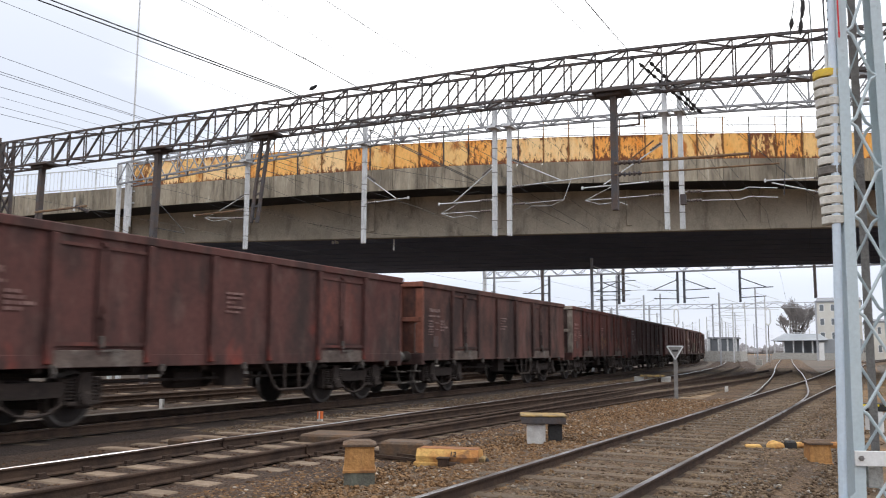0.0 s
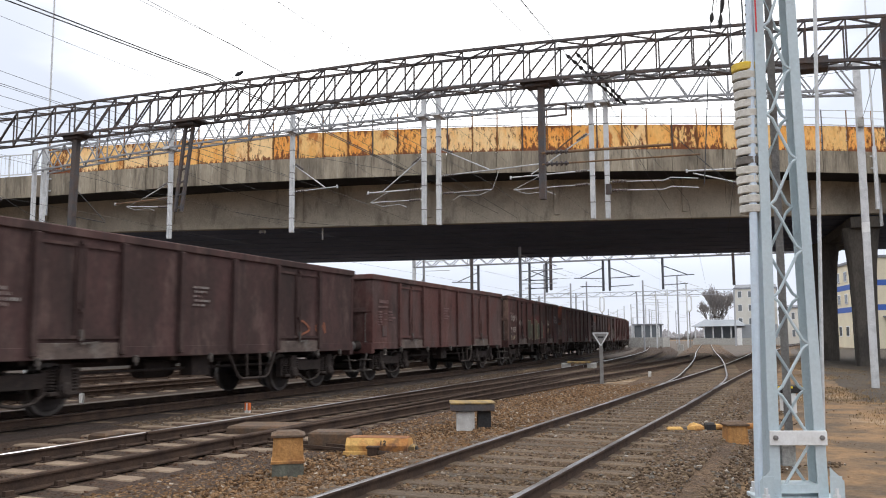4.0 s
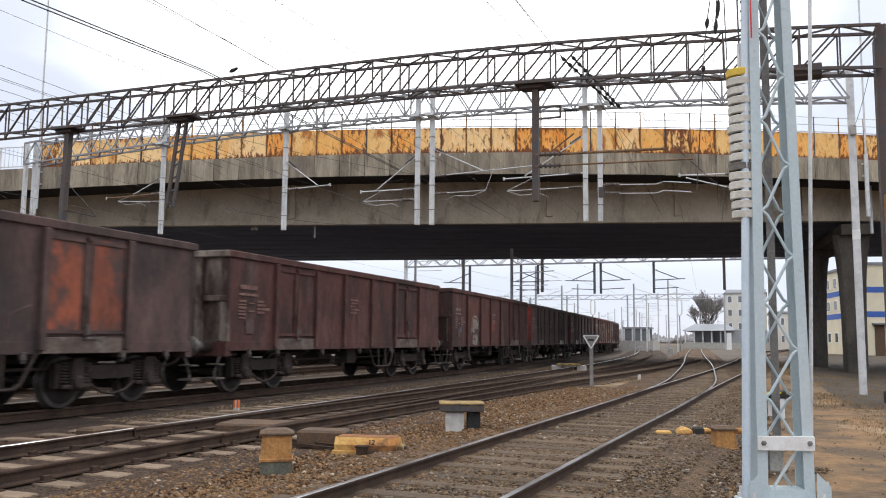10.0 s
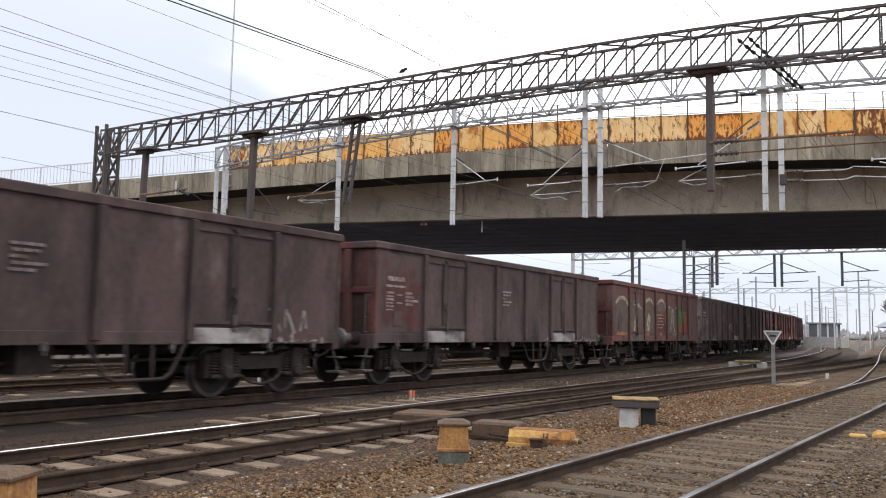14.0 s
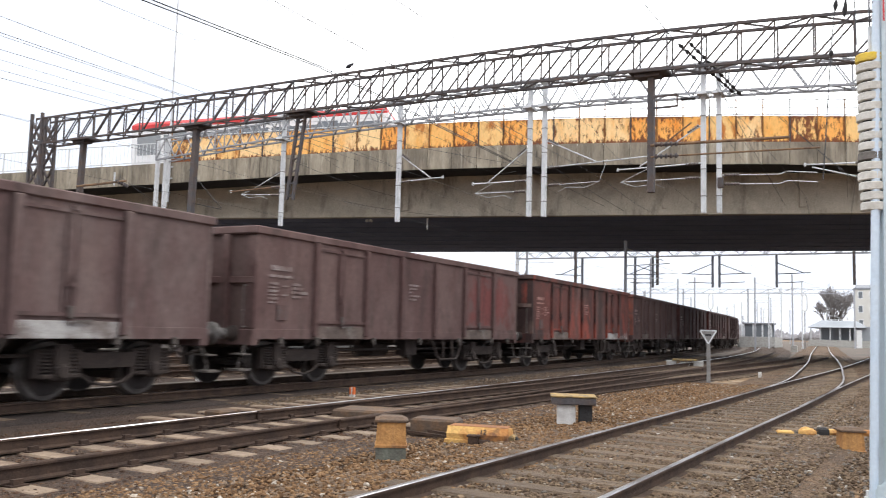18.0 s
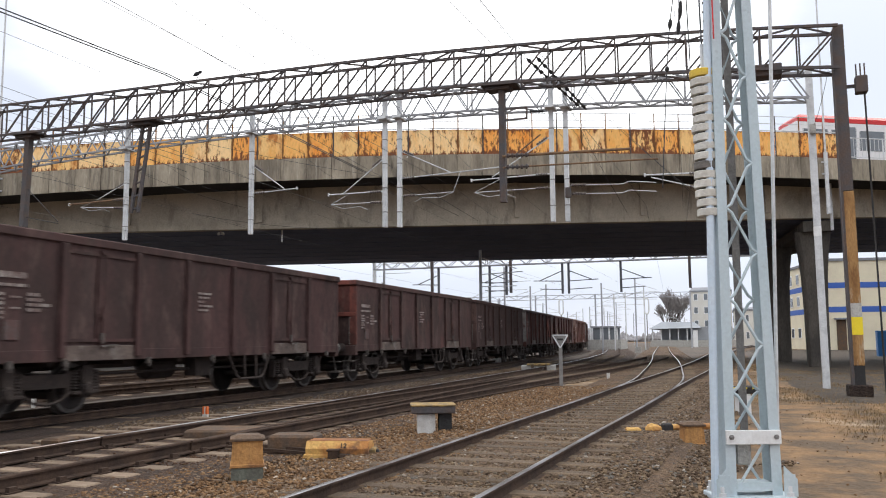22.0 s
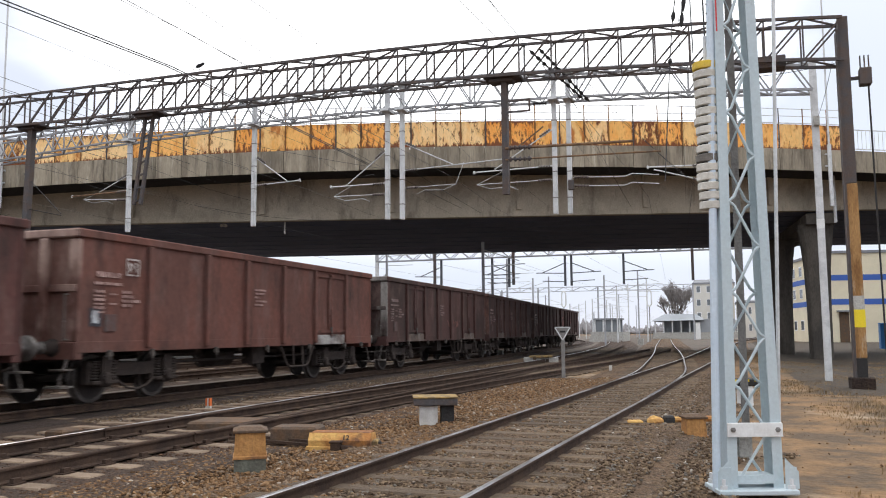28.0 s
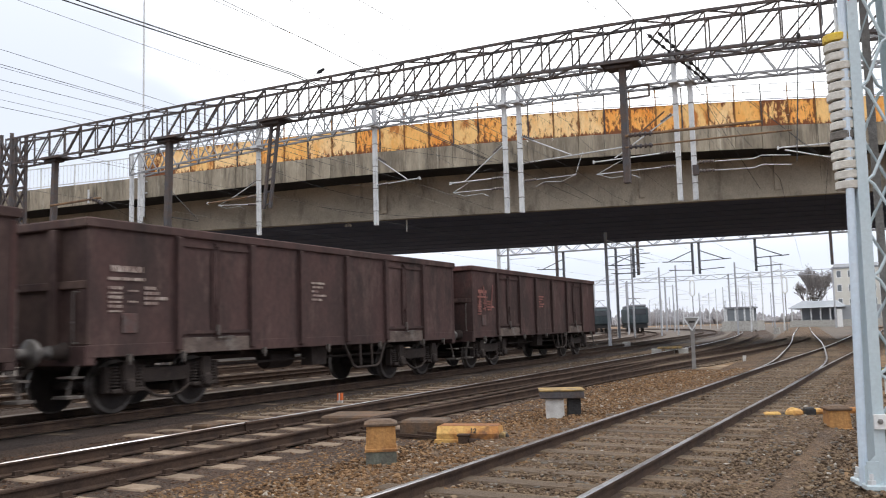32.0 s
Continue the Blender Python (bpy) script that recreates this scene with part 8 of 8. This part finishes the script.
g12 = W[12]
field(g12, [(0.3, 1.25), (1.8, 1.2), (1.8, 2.3), (1.4, 2.55), (0.6, 2.45), (0.2, 2.0)], GREYF)
field(g12, [(2.0, 1.2), (3.8, 1.2), (3.8, 2.2), (3.1, 2.6), (2.3, 2.5)], GREYF)
field(g12, [(3.95, 1.15), (5.4, 1.15), (5.4, 1.9), (5.0, 2.45), (4.5, 2.6), (3.95, 2.6)], GREYF)
field(g12, [(5.5, 2.25), (7.1, 2.25), (7.1, 2.6), (6.5, 2.66), (6.0, 2.5)], GREYF)
field(g12, [(7.15, 1.15), (9.1, 1.15), (9.2, 1.5), (9.1, 2.0), (8.7, 2.4), (8.3, 2.3), (7.9, 2.45), (7.5, 2.3), (7.15, 2.35)], GREYF)
for pts in (arc(6.4, 2.25, 0.75, 0.5, 0.2, 2.6, 0.13), arc(4.6, 2.3, 0.7, 0.42, 0.3, 2.5, 0.14), arc(1.1, 2.2, 0.8, 0.45, 0.2, 2.8, 0.14), arc(8.75, 1.85, 0.55, 0.7, -1.2, 1.5, 0.16),
            [(7.2, 2.52), (7.9, 2.44), (7.6, 2.36), (7.25, 2.36)], [(8.05, 2.38), (8.4, 2.36), (8.22, 2.18)], [(8.3, 2.3), (8.42, 2.2), (8.4, 1.6), (8.75, 1.25), (8.65, 1.22), (8.28, 1.6)],
            [(2.4, 2.35), (3.2, 2.45), (3.6, 2.2), (3.1, 2.3)]):
    field(g12, pts, CREAM, 1.3695)
field(g12, arc(7.75, 2.15, 0.42, 0.75, -1.45, 0.4, 0.15), CREAM, 1.3696)
field(g12, [(7.72, 2.3), (7.86, 2.3), (7.84, 1.75), (7.74, 1.7)], LEAF, 1.3699)
field(g12, [(7.86, 1.72), (8.0, 1.76), (8.08, 1.62), (7.98, 1.55)], (0.42, 0.13, 0.05), 1.3699)
field(g12, [(7.2, 2.4), (7.55, 2.4), (7.36, 1.98), (7.28, 1.98)], (0.30, 0.28, 0.22), 1.3694)
field(g12, [(7.15, 1.32), (7.5, 1.4), (7.6, 1.9), (7.3, 1.75), (7.15, 1.78)], NAVY, 1.3693)
field(g12, [(2.5, 1.3), (2.9, 1.35), (3.0, 1.9), (2.7, 2.0), (2.55, 1.7)], CREAM, 1.3694)
field(g12, [(0.5, 1.4), (0.9, 1.35), (1.2, 1.8), (0.9, 2.1), (0.6, 1.9)], NAVY, 1.3694)
field(g12, [(4.2, 1.35), (4.6, 1.35), (4.8, 1.9), (4.5, 2.1), (4.3, 1.8)], CREAM, 1.3694)
field(g12, [(5.35, 1.8), (5.55, 1.9), (5.55, 2.45), (5.38, 2.4)], LEAF, 1.3692)
field(g12, [(9.35, 1.7), (10.45, 1.68), (10.45, 2.28), (9.35, 2.34)], LEAF, 1.3692)
field(g12, [(10.1, 1.25), (10.8, 1.3), (10.78, 2.3), (10.46, 2.3), (10.46, 1.66), (10.1, 1.66)], (0.42, 0.03, 0.035), 1.3685)
field(g12, [(9.25, 1.28), (10.1, 1.28), (10.1, 1.66), (9.35, 1.68)], (0.40, 0.13, 0.06), 1.3688)
for a, c, col in ((3.95, 4.6, AMBER), (4.6, 5.3, NAVY), (5.5, 6.1, NAVY), (6.1, 6.5, AMBER), (6.5, 7.1, NAVY), (7.2, 8.2, NAVY), (8.2, 8.5, AMBER), (0.4, 1.7, AMBER), (2.0, 3.7, NAVY)):
    field(g12, [(a, 1.19), (c, 1.19), (c - 0.08, 1.3), (a + 0.06, 1.3)], col, 1.3700)
panel(g12, 12, 5.55, 7.08, 1.3, 2.24, (0.19, 0.04, 0.032)).location.x += 0.008
text12 = Build()
rnd12 = random.Random(6)
for i in range(5):
    y = -6.4 + 5.75 + 0.05 * (i % 3)
    while y < -6.4 + 6.75 - 0.06 * (i % 3):
        d = rnd12.uniform(0.03, 0.07)
        if rnd12.random() > 0.12:
            text12.box(1.376, 1.378, y, y + d, 2.02 - i * 0.13, 2.075 - i * 0.13 - 0.015 * (i > 2))
        y += d + 0.022
part("writing_bars", text12, flat((0.5, 0.40, 0.37)), g12, "white stencilled writing")
panel(W[13], 13, 3.9, 5.3, 1.5, 2.3, (0.25, 0.24, 0.23))
scrawl(W[13], loops(7.6, 8.6, 1.5, 1.9, 3, 47), (0.50, 0.40, 0.24), 0.06)
smear(W[13], 1.9, 3.9, 0.98, 1.2, 14, 48, (0.46, 0.45, 0.43), 1.388)
smear(W[13], 3.6, 5.6, 1.2, 2.6, 12, 49, (0.24, 0.225, 0.21))
panel(W[14], 14, 9.0, 12.6, 1.25, 2.95, (0.20, 0.05, 0.045))
panel(W[15], 15, 0.3, 3.7, 1.3, 2.95, (0.24, 0.06, 0.045))
panel(W[15], 15, 10.0, 11.0, 1.3, 2.95, (0.24, 0.06, 0.045))
smear(W[15], 8.8, 12.6, 1.0, 1.34, 24, 51, (0.44, 0.42, 0.40))
panel(W[20], 20, 0.15, 0.9, 1.25, 2.95, (0.26, 0.07, 0.05))
panel(W[20], 20, 9.0, 10.85, 1.25, 2.95, (0.40, 0.075, 0.035))
scrawl(W[21], loops(0.8, 2.0, 1.6, 2.2, 3, 61), (0.42, 0.33, 0.2), 0.08)
scrawl(W[21], loops(10.0, 12.0, 1.5, 2.5, 5, 62), (0.24, 0.22, 0.2), 0.04)
# a plain framed white mark and a small board on the well-kept wagon
scrawl(W[22], [[(1.25, 2.42), (1.6, 2.42), (1.6, 2.72), (1.25, 2.72), (1.25, 2.42)], [(1.33, 2.48), (1.33, 2.66), (1.42, 2.6), (1.33, 2.48)], [(1.48, 2.48), (1.55, 2.52), (1.48, 2.57), (1.54, 2.62), (1.48, 2.66)]],
       (0.62, 0.56, 0.52), 0.03)
panel(W[22], 22, 0.28, 0.62, 1.42, 1.78, (0.055, 0.06, 0.075))
panel(W[22], 22, 0.36, 0.53, 1.5, 1.72, (0.62, 0.66, 0.70)).location.x += 0.004
scrawl(W[23], loops(6.8, 8.6, 1.5, 1.8, 5, 71), (0.20, 0.08, 0.06), 0.035)
scrawl(W[24], loops(8.2, 12.0, 1.3, 1.9, 7, 72), (0.16, 0.12, 0.11), 0.03)
scrawl(W[26], loops(0.5, 1.6, 1.7, 2.6, 3, 73), (0.30, 0.12, 0.10), 0.05)


# ---- sleepers, last ----
sleepers(track_mid, line_mid, "sleeper_concrete", -25, 11.5)
sleepers(track_mid, line_mid, "sleeper_wood", 11.6, 75, rise=0.012)
sleepers(track_a, line_a, "sleeper_wood", -25, 75, rise=0.066)
sleepers(track_b, line_b, "sleeper_wood", 30, 75, step=0.7)
sleepers(track_cross, line_cross, "sleeper_wood", 28, 58, step=0.7)
sleepers(track_train, line_train, "sleeper_wood", 2, 80, rise=0.0)
# long turnout timbers ending between the tracks
sleepers(track_mid, [(-9.55, 4.0 + i, 0.0) for i in range(26)], "sleeper_concrete", 8.5, 19, half=0.3, rise=0.026)


# ---- what moves ----
# seconds and metres that the train has run
RUN = ((0, 0.1), (4, 40.99), (8, 82.55), (12, 125.19), (16, 168.84), (20, 213.4), (24, 258.55), (28, 303.85), (32, 348.9))
FIRST_END = 19.72
PITCH = 14.04
RUN_FIT = np.polyfit([r[0] for r in RUN], [r[1] for r in RUN], 4)


def run(t):
    return float(np.polyval(RUN_FIT, t))


def motions():
    times = [0.5 * i for i in range(65)]
    for k, w in WAGONS.items():
        rows = []
        for t in times:
            mid = FIRST_END - 6.4 + PITCH * k - run(t)
            x0, y0, _ = train_line(mid - 4.5)
            x1, y1, _ = train_line(mid + 4.5)
            rows.append((t, pose((x0 + x1) / 2, (y0 + y1) / 2, RAIL_Z, 0, 0, math.degrees(math.atan2(y1 - y0, x1 - x0)) - 90)))
        walk(w, rows)
    bus_motion()


motions()
